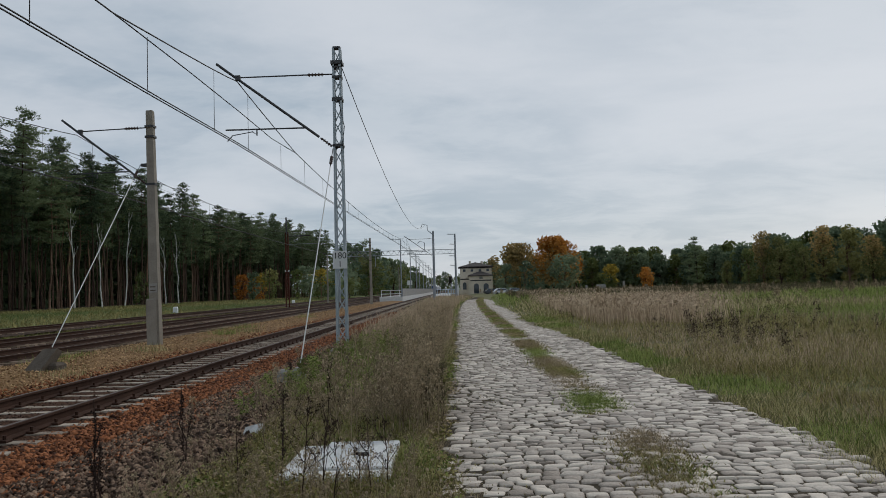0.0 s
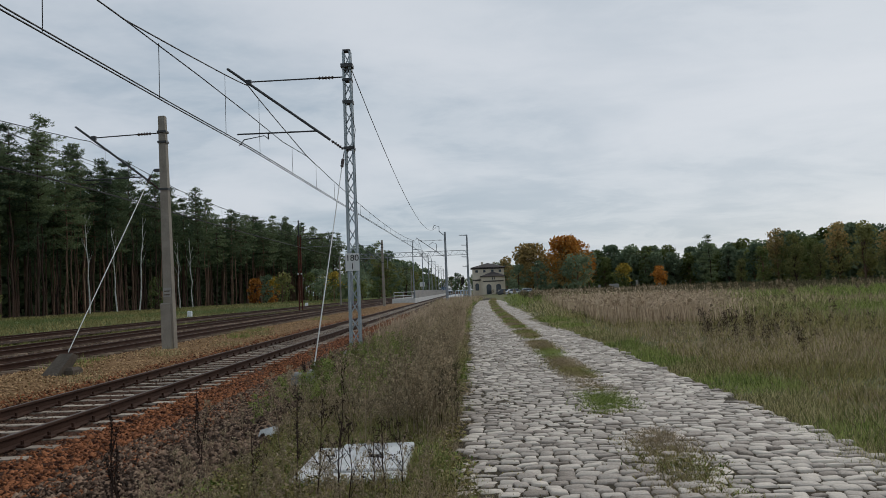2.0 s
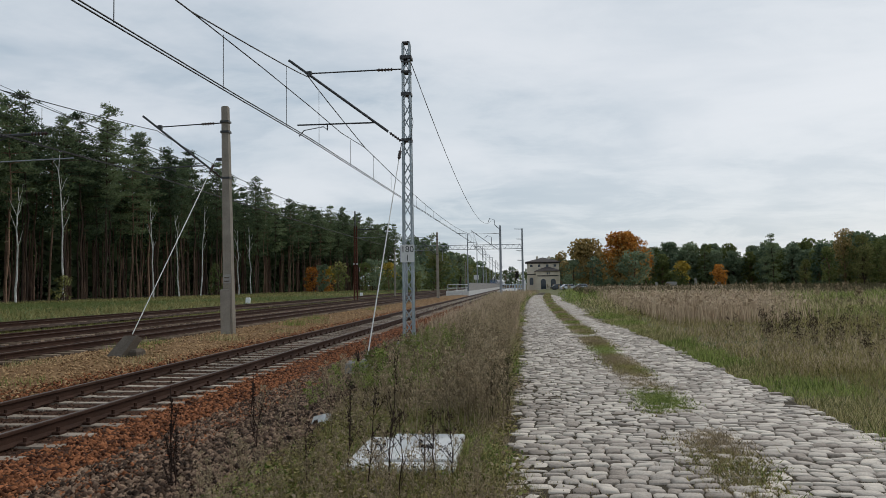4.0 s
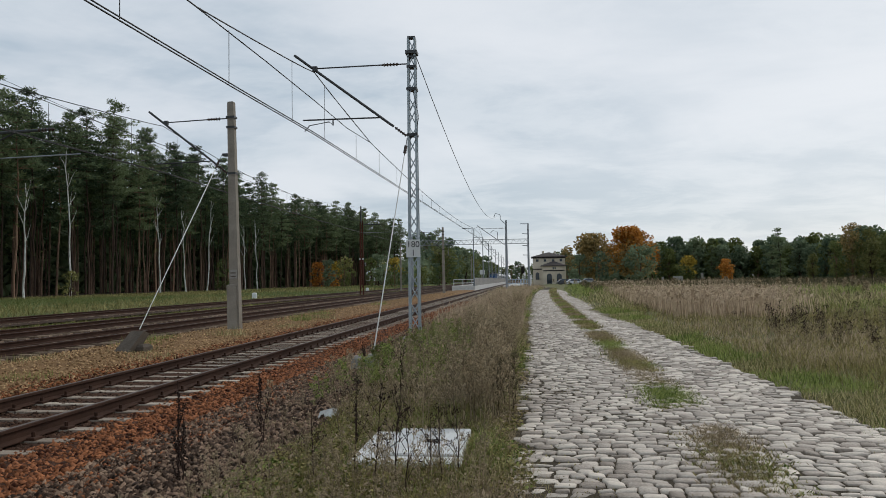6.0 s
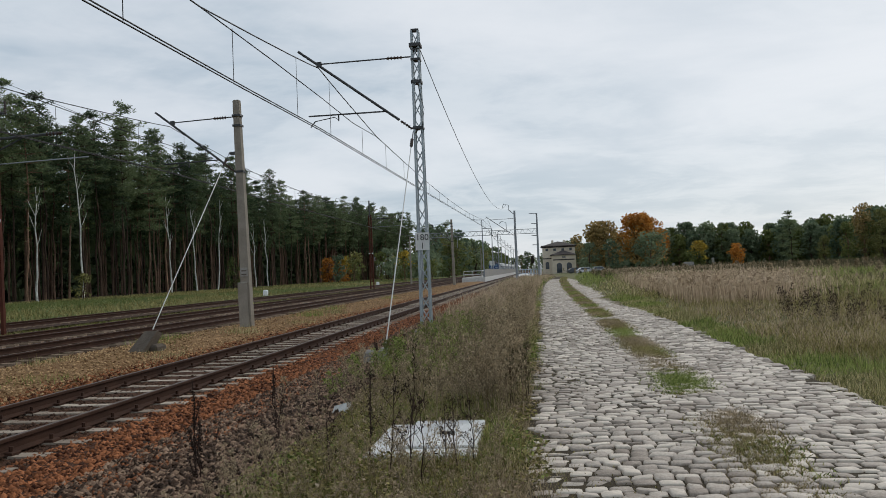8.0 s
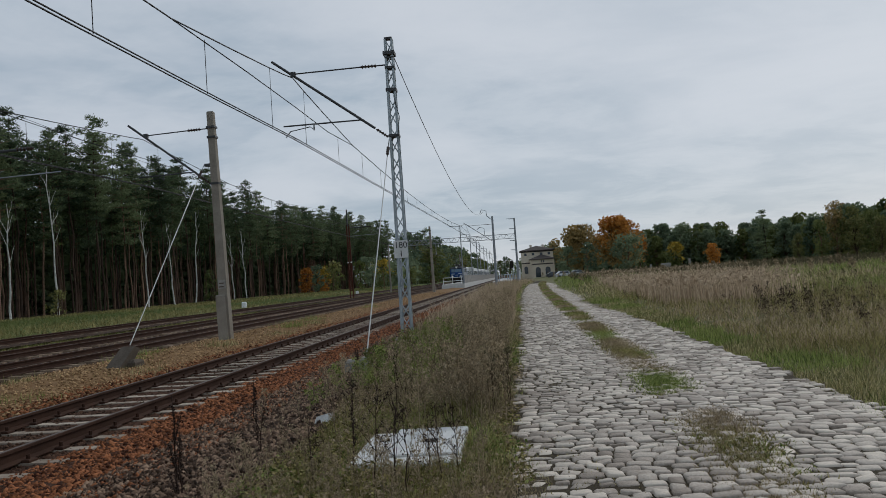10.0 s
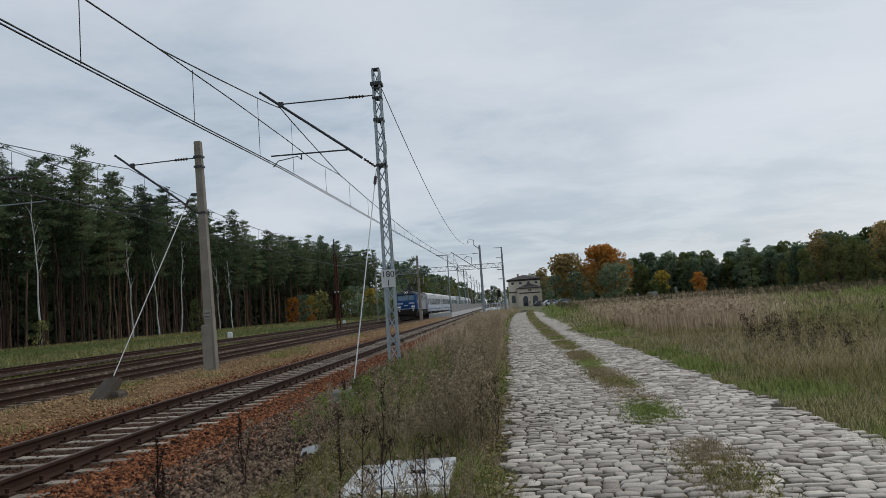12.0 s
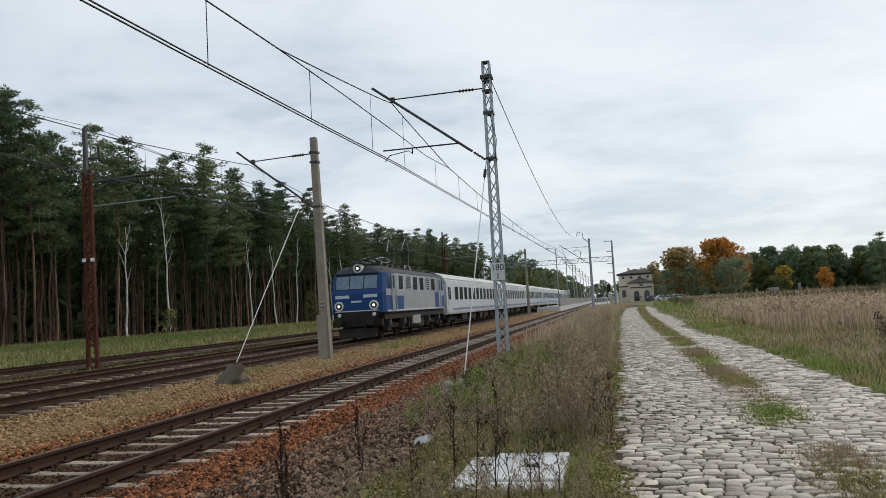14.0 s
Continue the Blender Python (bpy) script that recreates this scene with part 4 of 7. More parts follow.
            part("handrail", hr, LOCO_PALE, c, "pale vertical handrails")
            b = part("buffer", Form().turn((sx * 0.875, fy(0.55), 0.98), (0, -1 if not s else 1, 0), [(0, 0.12), (0.3, 0.12), (0.3, 0.09), (0.52, 0.09), (0.53, 0.24), (0.56, 0.22)], 14), LOCO_DARK, th)
        fr = Form()
        fr.box(-1.35, 1.35, min(fy(0.5), fy(0.75)), max(fy(0.5), fy(0.75)), 0.72, 1.06)
        fr.add([(-0.95, fy(0.45), 0.14), (0.95, fy(0.45), 0.14), (0.95, fy(0.6), 0.14), (-0.95, fy(0.6), 0.14), (-1.1, fy(0.62), 0.62), (1.1, fy(0.62), 0.62), (1.1, fy(0.75), 0.62), (-1.1, fy(0.75), 0.62)],
               [(3, 2, 1, 0), (4, 5, 6, 7), (0, 1, 5, 4), (1, 2, 6, 5), (2, 3, 7, 6), (3, 0, 4, 7)])
        part("buffer_beam", fr, LOCO_DARK, th, "grimy buffer beam and snow plough")
        cp = Form()
        cp.rod((0, fy(0.5), 0.98), (0, fy(0.15), 0.95), 0.05, 6)
        for sx in (-0.45, 0.45):
            cp.line([(sx, fy(0.48), 0.95), (sx, fy(0.30), 0.6), (sx, fy(0.40), 0.45)], 0.03, 6)
        part("coupling", cp, LOCO_DARK, th)
    for sx in (-1, 1):
        e = sx * (W + 0.006)
        a0, a1 = min(e, sx * (W - 0.05)), max(e, sx * (W - 0.05))
        part("side_band", Form().box(min(e, sx * (W - 0.01)) + (0.002 if sx < 0 else -0.002), max(e, sx * (W - 0.01)) - (0.002 if sx > 0 else -0.002), 2.8, 4.4, 1.5, 2.25), LOCO_BLUE, th, "blue panel behind the cab door")
        for k in range(6):
            y = 3.55 + k * 1.55
            if k in (0, 2, 3, 5):
                part("side_window", Form().box(a0, a1, y, y + 0.95, 2.62, 3.36), DARKGLASS, th, "dark engine-room window")
            else:
                v = part("air_intake", Form().box(a0, a1, y, y + 0.95, 2.62, 3.36), LOCO_ROOF, th, "slatted air intake")
                for j in range(6):
                    part("slat", Form().box(min(e, e + sx * 0.02), max(e, e + sx * 0.02), y, y + 0.95, 2.66 + j * 0.12, 2.70 + j * 0.12), LOCO_GREY, v)
        part("blue_panel", Form().box(a0, a1 if sx > 0 else a1, 12.2, 13.1, 1.5, 2.5), LOCO_BLUE, th, "blue side panel")
        part("sill_line", Form().box(min(e, e + sx * 0.006), max(e, e + sx * 0.006), 1.2, 14.7, 1.42, 1.50), LOCO_PALE, th, "pale line along the sill")
    part("solebar", Form().box(-W + 0.1, W - 0.1, 0.9, L - 0.9, 1.02, 1.398), LOCO_DARK, th, "grimy frame below the body")
    for sx in (-1, 1):
        for yy in (4.4, 6.2, 8.0, 9.8):
            part("pillar", Form().box(min(sx * W, sx * (W + 0.012)), max(sx * W, sx * (W + 0.012)), yy, yy + 0.12, 2.56, 3.44), LOCO_PALE, th, "pale pillar between the windows")
    rf = Form()
    rf.box(-0.75, 0.75, 3.2, 12.7, 3.86, 3.95, 0.04)
    for y in (5.4, 6.6, 8.2, 9.4):
        rf.box(-0.55, 0.55, y, y + 0.8, 3.92, 4.12, 0.06)
    rf.rod((0.3, 3.4, 4.25), (0.3, 12.4, 4.25), 0.025, 6)
    for k in range(7):
        insulator(rf, (0.3, 3.6 + k * 1.4, 3.9), (0.3, 3.6 + k * 1.4, 4.25), 0.08, 3)
    part("roof_gear", rf, LOCO_DARK, th, "dark roof boxes, busbar and insulators")
    for y, up in ((4.2, 0.30), (9.0, 1.75)):
        reach, top, knee = (0.95 if up > 1 else 1.45), 4.18 + up, 4.18 + up * 0.52
        base = Form()
        for sx in (-0.5, 0.5):
            base.rod((sx, y - 0.65, 4.17), (sx, y + 0.65, 4.17), 0.045, 6)
        for e in (-0.6, 0.6):
            base.rod((-0.5, y + e, 4.17), (0.5, y + e, 4.17), 0.04, 6)
        pan = part("pantograph", base, DARKSTEEL, th, "raised pantograph" if up > 1 else "folded pantograph")
        for e in (-1, 1):
            for sx in (-0.5, 0.5):
                g = Form()
                insulator(g, (sx, y + e * 0.6, 3.88), (sx, y + e * 0.6, 4.14), 0.08, 3)
                part("insulator", g, PORCELAIN, pan)
                part("lower_arm", Form().rod((sx, y + e * 0.35, 4.18), (sx * 0.9, y + e * reach, knee), 0.04, 6), DARKSTEEL, pan)
                part("upper_arm", Form().rod((sx * 0.9, y + e * reach, knee), (sx * 1.1, y + e * 0.12, top), 0.03, 6), FARSTEEL, pan)
            part("cross_tube", Form().rod((-0.45, y + e * reach, knee), (0.45, y + e * reach, knee), 0.03, 6), DARKSTEEL, pan)
            part("collector_bow", Form().line([(-0.98, y + e * 0.14, top - 0.12), (-0.6, y + e * 0.14, top + 0.02), (0.6, y + e * 0.14, top + 0.02), (0.98, y + e * 0.14, top - 0.12)], 0.03, 6), DARKSTEEL, pan)
        part("brace", Form().rod((-0.45, y - reach, knee), (0.5, y + 0.12, top), 0.02, 6), RUST, pan)
    for yb in (3.55, L - 3.55):
        bg = Form()
        for sx in (-1, 1):
            bg.box(sx * 1.06 - 0.07, sx * 1.06 + 0.07, yb - 2.1, yb + 2.1, 0.55, 0.82)
            for yy in (yb - 1.45, yb + 1.45):
                bg.box(sx * 1.1 - 0.12, sx * 1.1 + 0.12, yy - 0.22, yy + 0.22, 0.4, 0.82)
                bg.rod((sx * 1.12, yy - 0.45, 0.45), (sx * 1.12, yy - 0.45, 0.95), 0.1, 8)
                bg.rod((sx * 1.12, yy + 0.45, 0.45), (sx * 1.12, yy + 0.45, 0.95), 0.1, 8)
        part("bogie", bg, LOCO_DARK, th, "grimy bogie frame with coil springs")
        for yy in (yb - 1.45, yb + 1.45):
            axle_wheels(th, yy, 0.61)
    ub = Form()
    ub.box(-1.25, 1.25, 6.1, 9.8, 0.42, 1.05, 0.0)
    ub.box(-1.30, -0.9, 6.4, 8.0, 0.5, 1.06)
    ub.box(0.9, 1.30, 6.4, 8.0, 0.5, 1.06)
    part("battery_box", ub, LOCO_DARK, th, "underframe equipment boxes")
    part("tool_box", Form().box(1.26, 1.40, 6.6, 8.4, 0.62, 1.12, 0.02), LOCO_GREY, th, "grey equipment box below the frame")
    for sx in (-1, 1):
        for yy in (2.1, 5.0, 10.9, 13.8):
            part("sand_box", Form().box(sx * 1.22 - 0.14, sx * 1.22 + 0.14, yy - 0.45 + 0.25, yy + 0.2, 0.7, 1.03, 0.03), LOCO_ROOF, th)
    return th


COACH = 26.4


def coach(name, label):
    """Its front end stands at y = 0."""
    th = thing(name, label, "railway coach", group="coaches of the train")
    W, y0, y1 = 1.42, 0.25, COACH - 0.25
    b = Form().prism([(-W + 0.06, 0.92), (W - 0.06, 0.92), (W, 1.1), (W, 3.12), (-W, 3.12), (-W, 1.1)], y0, y1)
    part("body", b, COACH_WHITE, th, "pale body side")
    r = Form().prism([(-W, 3.122), (W, 3.122), (W - 0.08, 3.42), (W - 0.35, 3.75), (W - 0.85, 3.97), (-W + 0.85, 3.97), (-W + 0.35, 3.75), (-W + 0.08, 3.42)], y0, y1)
    roof = part("roof", r, COACH_ROOF, th, "pale grey ribbed roof")
    ribs = Form()
    for s in (-1, 1):
        for k in range(3):
            x0, z0 = s * (W - 0.12 - 0.22 * k), 3.50 + 0.13 * k
            ribs.box(x0 - 0.02, x0 + 0.02, y0, y1, z0, z0 + 0.05)
    part("roof_rib", ribs, COACH_ROOF, roof)
    for s in (-1, 1):
        e = s * (W + 0.006)
        a0, a1 = min(e, s * (W - 0.04)), max(e, s * (W - 0.04))
        for k in range(11):
            y = 3.2 + k * 1.86
            w = part("window", Form().box(a0, a1, y, y + 1.25, 1.98, 2.96), COACH_GLASS, th, "dark window")
            fr = Form()
            for q in ((y - 0.05, y, 1.93, 3.01), (y + 1.25, y + 1.3, 1.93, 3.01), (y, y + 1.25, 1.93, 1.98), (y, y + 1.25, 2.96, 3.01)):
                fr.box(min(e, e + s * 0.012), max(e, e + s * 0.012), *q)
            part("window_frame", fr, COACH_WHITE, w)
        part("stripe", Form().box(min(e, s * W), max(e, s * W), y0 + 1.9, y1 - 1.9, 1.58, 1.80), LOCO_PALE, th, "pale lilac stripe below the windows")
        part("stripe", Form().box(min(e, s * W), max(e, s * W), y0 + 1.9, y1 - 1.9, 1.20, 1.36), COACH_BLUE, th, "dark blue stripe above the sill")
        for y in (0.7, COACH - 1.75):
            d = part("door", Form().box(min(e + s * 0.008, s * (W - 0.04)), max(e + s * 0.008, s * (W - 0.04)), y, y + 1.05, 1.0, 3.05), COACH_WHITE, th, "folding door")
            for q in ((0.1, 0.46), (0.58, 0.94)):
                part("door_window", Form().box(min(e, e + s * 0.016), max(e, e + s * 0.016), y + q[0], y + q[1], 2.0, 2.9), COACH_GLASS, d)
    for y, d in ((0, 1), (COACH, -1)):
        g = Form().box(-0.6, 0.6, min(y, y + d * 0.3), max(y, y + d * 0.3), 1.2, 3.3)
        part("gangway", g, RUBBER, th, "black gangway bellows")
    for yb in (3.2, COACH - 3.2):
        bg = Form()
        for s in (-1, 1):
            bg.box(s * 1.0 - 0.08, s * 1.0 + 0.08, yb - 1.8, yb + 1.8, 0.45, 0.72)
            for yy in (yb - 1.28, yb + 1.28):
                bg.box(s * 1.02 - 0.13, s * 1.02 + 0.13, yy - 0.25, yy + 0.25, 0.3, 0.7)
        part("bogie", bg, LOCO_DARK, th)
        for yy in (yb - 1.28, yb + 1.28):
            axle_wheels(th, yy, 0.46)
    ub = Form()
    for y, l, w in ((6.5, 2.2, 1.25), (10, 3.0, 1.2), (14.4, 1.6, 1.3), (17.2, 2.4, 1.2)):
        ub.box(-w, w, y, y + l, 0.42, 0.92)
    part("underfloor_box", ub, LOCO_DARK, th, "dark underfloor equipment")
    return th


loco = locomotive()
first_coach = coach("passenger_coach", "pale grey and white passenger coach with dark windows")
coaches = [first_coach] + [copy_thing(first_coach, Matrix()) for _ in range(5)]


# ---- trees ----
def crown_centres(rng, blobs, per):
    """Points scattered in flattened clumps: rows of (x, y, z, radius, flatness)."""
    out = []
    for x, y, z, r, fl in blobs:
        n = int(per * r * r)
        d = rng.normal(size=(n, 3))
        d /= np.linalg.norm(d, axis=1, keepdims=True)
        d *= r * rng.uniform(0.45, 1.05, (n, 1)) ** 0.6
        d[:, 2] *= fl
        out.append(d + (x, y, z))
    return np.concatenate(out)


def limb(f, rng, a, b, r0, r1, bend=0.15, n=4):
    a, b = Vector(a), Vector(b)
    pts = [a.lerp(b, i / n) + Vector(rng.normal(0, bend * (0 < i < n), 3).tolist()) for i in range(n + 1)]
    for i in range(n):
        f.rod(pts[i], pts[i + 1], r0 + (r1 - r0) * i / n, 6, r0 + (r1 - r0) * (i + 1) / n)
    return pts


def needle_sprays(rng, blobs, per, size):
    """Narrow pointed sprays of needles that stand out from flat clumps."""
    mid = np.concatenate([np.repeat([b[:3]], int(per * b[3] ** 2), 0) for b in blobs])
    tip = crown_centres(rng, blobs, per)
    d = tip - mid
    d /= np.linalg.norm(d, axis=1, keepdims=True) + 1e-6
    d += rng.normal(0, 0.45, d.shape) + (0, 0, 0.28)
    d /= np.linalg.norm(d, axis=1, keepdims=True)
    w = np.cross(d, rng.normal(size=d.shape))
    w /= np.linalg.norm(w, axis=1, keepdims=True) + 1e-9
    s = size * rng.uniform(0.55, 1.35, (len(d), 1))
    v = np.stack([tip - d * s * 0.5 + w * s * 0.24, tip - d * s * 0.5 - w * s * 0.24, tip + d * s * 0.7], 1).reshape(-1, 3)
    return v, np.arange(len(v)).reshape(-1, 3)


def pine(seed, h, at=None, full=False):
    """A tall pine: bare reddish trunk, broken side limbs, flat clumps of needles."""
    rng = np.random.default_rng(seed)
    th = thing("pine_tree", "tall pine with a bare reddish trunk at the forest edge", "tree", at, "pines of the forest")
    f = Form()
    pts = limb(f, rng, (0, 0, -0.4), (rng.normal(0, 0.3), rng.normal(0, 0.3), h * 0.97), 0.155, 0.03, 0.12, 7)
    low = 0.12 if full else rng.uniform(0.46, 0.60)
    blobs = []
    z = h * low
    while z < h:
        t = (z - h * low) / (h * (1 - low))
        reach = (0.45 + 2.7 * math.sin(math.pi * min(1, 0.18 + t * 0.78))) * rng.uniform(0.7, 1.2)
        k = z / h * 7
        c = pts[min(7, int(k))]
        for _ in range(4 if t < 0.85 else 3):
            a = rng.uniform(0, 2 * math.pi)
            rr = reach * rng.uniform(0.4, 1.1)
            q = (c.x + rr * math.cos(a), c.y + rr * math.sin(a), z + rng.uniform(0.1, 0.7))
            f.rod((c.x, c.y, z), q, 0.045, 4, 0.015)
            for k, size in ((1.0, 0.74), (0.52, 0.8)):
                blobs.append((c.x + k * (q[0] - c.x) + rng.normal(0, 0.22), c.y + k * (q[1] - c.y) + rng.normal(0, 0.22), q[2] + rng.normal(0, 0.15), size * rng.uniform(0.65, 1.25), 0.42))
        z += rng.uniform(0.7, 1.25)
    blobs.append((pts[-1].x, pts[-1].y, h, 0.6, 0.9))
    for _ in range(7):
        zz = h * rng.uniform(0.1, low + 0.02)
        a = rng.uniform(0, 2 * math.pi)
        f.rod((pts[2].x, pts[2].y, zz), (pts[2].x + 1.1 * math.cos(a), pts[2].y + 1.1 * math.sin(a), zz + rng.uniform(-0.3, 0.3)), 0.03, 4, 0.01)
    part("trunk", f, BARK, th)
    part("crown", cloud_mesh("crown", *needle_sprays(rng, blobs, 78, 0.30), NEEDLE), None, th)
    return th


def broadleaf(seed, h, spread, leaf, name, label, at, low=0.25, size=0.3, per=26, bark=None, group="", clumps=26):
    rng = np.random.default_rng(seed)
    th = thing(name, label, "tree" if h > 4.5 else "bush", at, group)
    f = Form()
    pts = limb(f, rng, (0, 0, -0.4), (rng.normal(0, 0.2), rng.normal(0, 0.2), h * 0.8), 0.03 * h ** 0.8 + 0.03, 0.04, 0.05 * h ** 0.5, 5)
    blobs = []
    for k in range(clumps):
        t = rng.uniform(0, 1) ** 0.8
        z = h * (low + (0.97 - low) * t)
        w = spread * math.sin(math.pi * min(0.97, 0.16 + 0.76 * t)) ** 0.75
        a = rng.uniform(0, 2 * math.pi)
        rr = w * rng.uniform(0.25, 0.9)
        r = (0.17 * spread + 0.05 * h) * rng.uniform(0.65, 1.25)
        q = (rr * math.cos(a), rr * math.sin(a), min(z, h - r * 0.7))
        c = pts[min(5, int(max(0.1, (t * 0.7)) * 6))]
        f.rod(c, q, 0.0032 * h, 4, 0.008)
        blobs.append((*q, r, 0.8))
    part("trunk", f, bark or BARK, th)
    v, q = leaf_cards(rng, crown_centres(rng, blobs, per / size * 0.3), size)
    leaves = leaf if isinstance(leaf, (list, tuple)) else [leaf]
    idx = None
    if len(leaves) > 1:
        c = v.reshape(-1, 4, 3).mean(1)
        split = c[:, 2] / h + rng.normal(0, 0.16, len(c)) + 0.12 * np.sin(c[:, 0] * 1.3) > 0.56
        idx = split.astype(int)
    part("crown", cloud_mesh("crown", v, q, leaves, idx), None, th)
    return th


def copies(kinds, places):
    for k, (x, y, s, turn) in enumerate(places):
        src = kinds[k % len(kinds)]
        o = copy_thing(src, pose(x, y, 0.1, 0, 0, turn))
        o.scale = (s, s, s * (0.94 + 0.12 * ((k * 7) % 5) / 4))


def drop_kinds(kinds):
    for o in kinds:
        for c in list(o.children_recursive) + [o]:
            bpy.data.objects.remove(c)


def forest_edge(y):
    """x of the forest's edge at y."""
    return -58.0 if y < 170 else -58.0 + min(10, (y - 170) * 0.09)


def build_forest():
    rng = np.random.default_rng(5)
    kinds = [pine(20 + i, h) for i, h in enumerate((24.5, 22.5, 25.5, 23.0, 21.0, 24.0))]
    places = []
    y = 44.0
    while y < 300:
        for row in range(2):
            places.append((forest_edge(y) - row * 3.6 - rng.uniform(0, 2.6), y + rng.uniform(-1.6, 1.6), rng.uniform(0.88, 1.06), rng.uniform(0, 360)))
        y += rng.uniform(2.6, 4.0) if y < 150 else rng.uniform(4.0, 6.0)
    copies(kinds, places)
    # the wood behind: joined trunks and crowns
    trunks = Form()
    centres = []
    for k in range(560):
        y = rng.uniform(36, 330)
        x = forest_edge(y) - 7 - rng.uniform(0, 1) ** 1.3 * 34
        h = rng.uniform(20, 25)
        trunks.rod((x, y, -0.3), (x + rng.normal(0, 0.4), y + rng.normal(0, 0.4), h * 0.9), 0.17, 5, 0.05)
        b = [(x + rng.normal(0, 1.3), y + rng.normal(0, 1.3), h * rng.uniform(0.45, 1.0), rng.uniform(1.1, 1.7), 0.5) for _ in range(15)]
        centres += b
    wood = thing("pine_wood", "dark depth of tall pines behind the forest edge", "forest", kind="stuff")
    part("trunks", trunks, BARK, wood)
    part("crowns", cloud_mesh("crowns", *needle_sprays(rng, centres, 15, 0.68), NEEDLE), None, wood)
    # undergrowth cards up to 15 m, added as dark backing against sky gaps
    n = 30000
    yy = rng.uniform(30, 330, n)
    ed = np.where(yy < 170, -58.0, -58.0 + np.minimum(10, (yy - 170) * 0.09))
    depth = rng.uniform(0, 1, n)
    c = np.column_stack([ed - 20 - depth * 26, yy, rng.uniform(0, 1, n) ** 1.2 * 15])
    v, q = leaf_cards(rng, c, 1.2, 0.2)
    u = part("undergrowth", cloud_mesh("undergrowth", v, q, NEEDLE), None)
    tagged(u, "undergrowth of needle cards added as a dark backing inside the wood", "undergrowth", kind="stuff")
    drop_kinds(kinds)


build_forest()

pine(150, 27.3, pose(-57.2, 100.6, 0), False)
pine(151, 24.6, pose(-57.0, 120.3, 0), False)
pine(152, 24.6, pose(-57.0, 66.5, 0), False)


def birch(seed, h, at):
    rng = np.random.default_rng(seed)
    th = thing("birch_tree", "slender white-barked birch before the pines", "tree", at, "birches")
    f = Form()
    pts = limb(f, rng, (0, 0, -0.3), (rng.normal(0, 0.5), rng.normal(0, 0.5), h), 0.14, 0.03, 0.09, 8)
    for k in range(7):
        i = 4 + k % 4
        a = rng.uniform(0, 6.28)
        limb(f, rng, pts[i], pts[i] + Vector((0.8 * math.cos(a), 0.8 * math.sin(a), 2.0)), 0.04, 0.012, 0.06, 3)
    part("trunk", f, BIRCH, th, "white bark with dark scars")
    b = [(p.x + rng.normal(0, 0.8), p.y + rng.normal(0, 0.8), p.z + rng.normal(0, 0.8), rng.uniform(0.6, 1.0), 0.8) for p in pts[4:] for _ in range(3)]
    v, q = leaf_cards(rng, crown_centres(rng, b, 9), 0.16)
    part("crown", cloud_mesh("crown", v, q, LEAF_GREEN), None, th)


for k, (x, y, h) in enumerate(((-55.5, 88.0, 18), (-56, 112, 15), (-56, 121, 14), (-55.5, 128, 16), (-56.5, 149, 13), (-55, 152, 14), (-56, 80, 13))):
    birch(60 + k, h, pose(x, y, 0.1))

broadleaf(81, 3.2, 1.5, LEAF_OLIVE, "bush", "small olive-green bush at the forest edge", pose(-54, 85.5, 0.1), 0.04, 0.16, 40, group="forest edge bushes")
broadleaf(82, 6.0, 1.7, LEAF_GREEN, "bush", "slim green sapling at the forest edge", pose(-55, 134, 0.1), 0.05, 0.2, 34, group="forest edge bushes")
broadleaf(83, 6.5, 2.3, [LEAF_ORANGE, LEAF_ORANGE], "maple_tree", "small orange maple before the dark pines", pose(-53, 190, 0.1), 0.04, 0.24, 40, group="autumn trees", clumps=50)
broadleaf(84, 7.0, 2.4, [LEAF_ORANGE, LEAF_YELLOW], "maple_tree", "small yellow-orange maple before the dark pines", pose(-51.5, 201, 0.1), 0.04, 0.24, 40, group="autumn trees", clumps=50)
broadleaf(85, 5.0, 2.2, LEAF_GREEN, "bush", "green bush at the forest edge", pose(-52, 214, 0.1), 0.05, 0.22, 34, group="forest edge bushes")

# trees at the far end of the forest and along the line
copies_far = [broadleaf(90, 13, 4.2, LEAF_DARK, "roadside_tree", "dark green tree beyond the station tracks", pose(0, 0, -60), 0.08, 0.5, 24, group="trees along the line"),
              broadleaf(91, 11, 3.8, [LEAF_GREEN, LEAF_OLIVE], "roadside_tree", "green tree turning olive beyond the station tracks", pose(0, 0, -60), 0.06, 0.45, 24, group="trees along the line"),
              broadleaf(92, 12, 3.4, LEAF_GREEN, "roadside_tree", "green tree beyond the station tracks", pose(0, 0, -60), 0.06, 0.45, 24, group="trees along the line")]


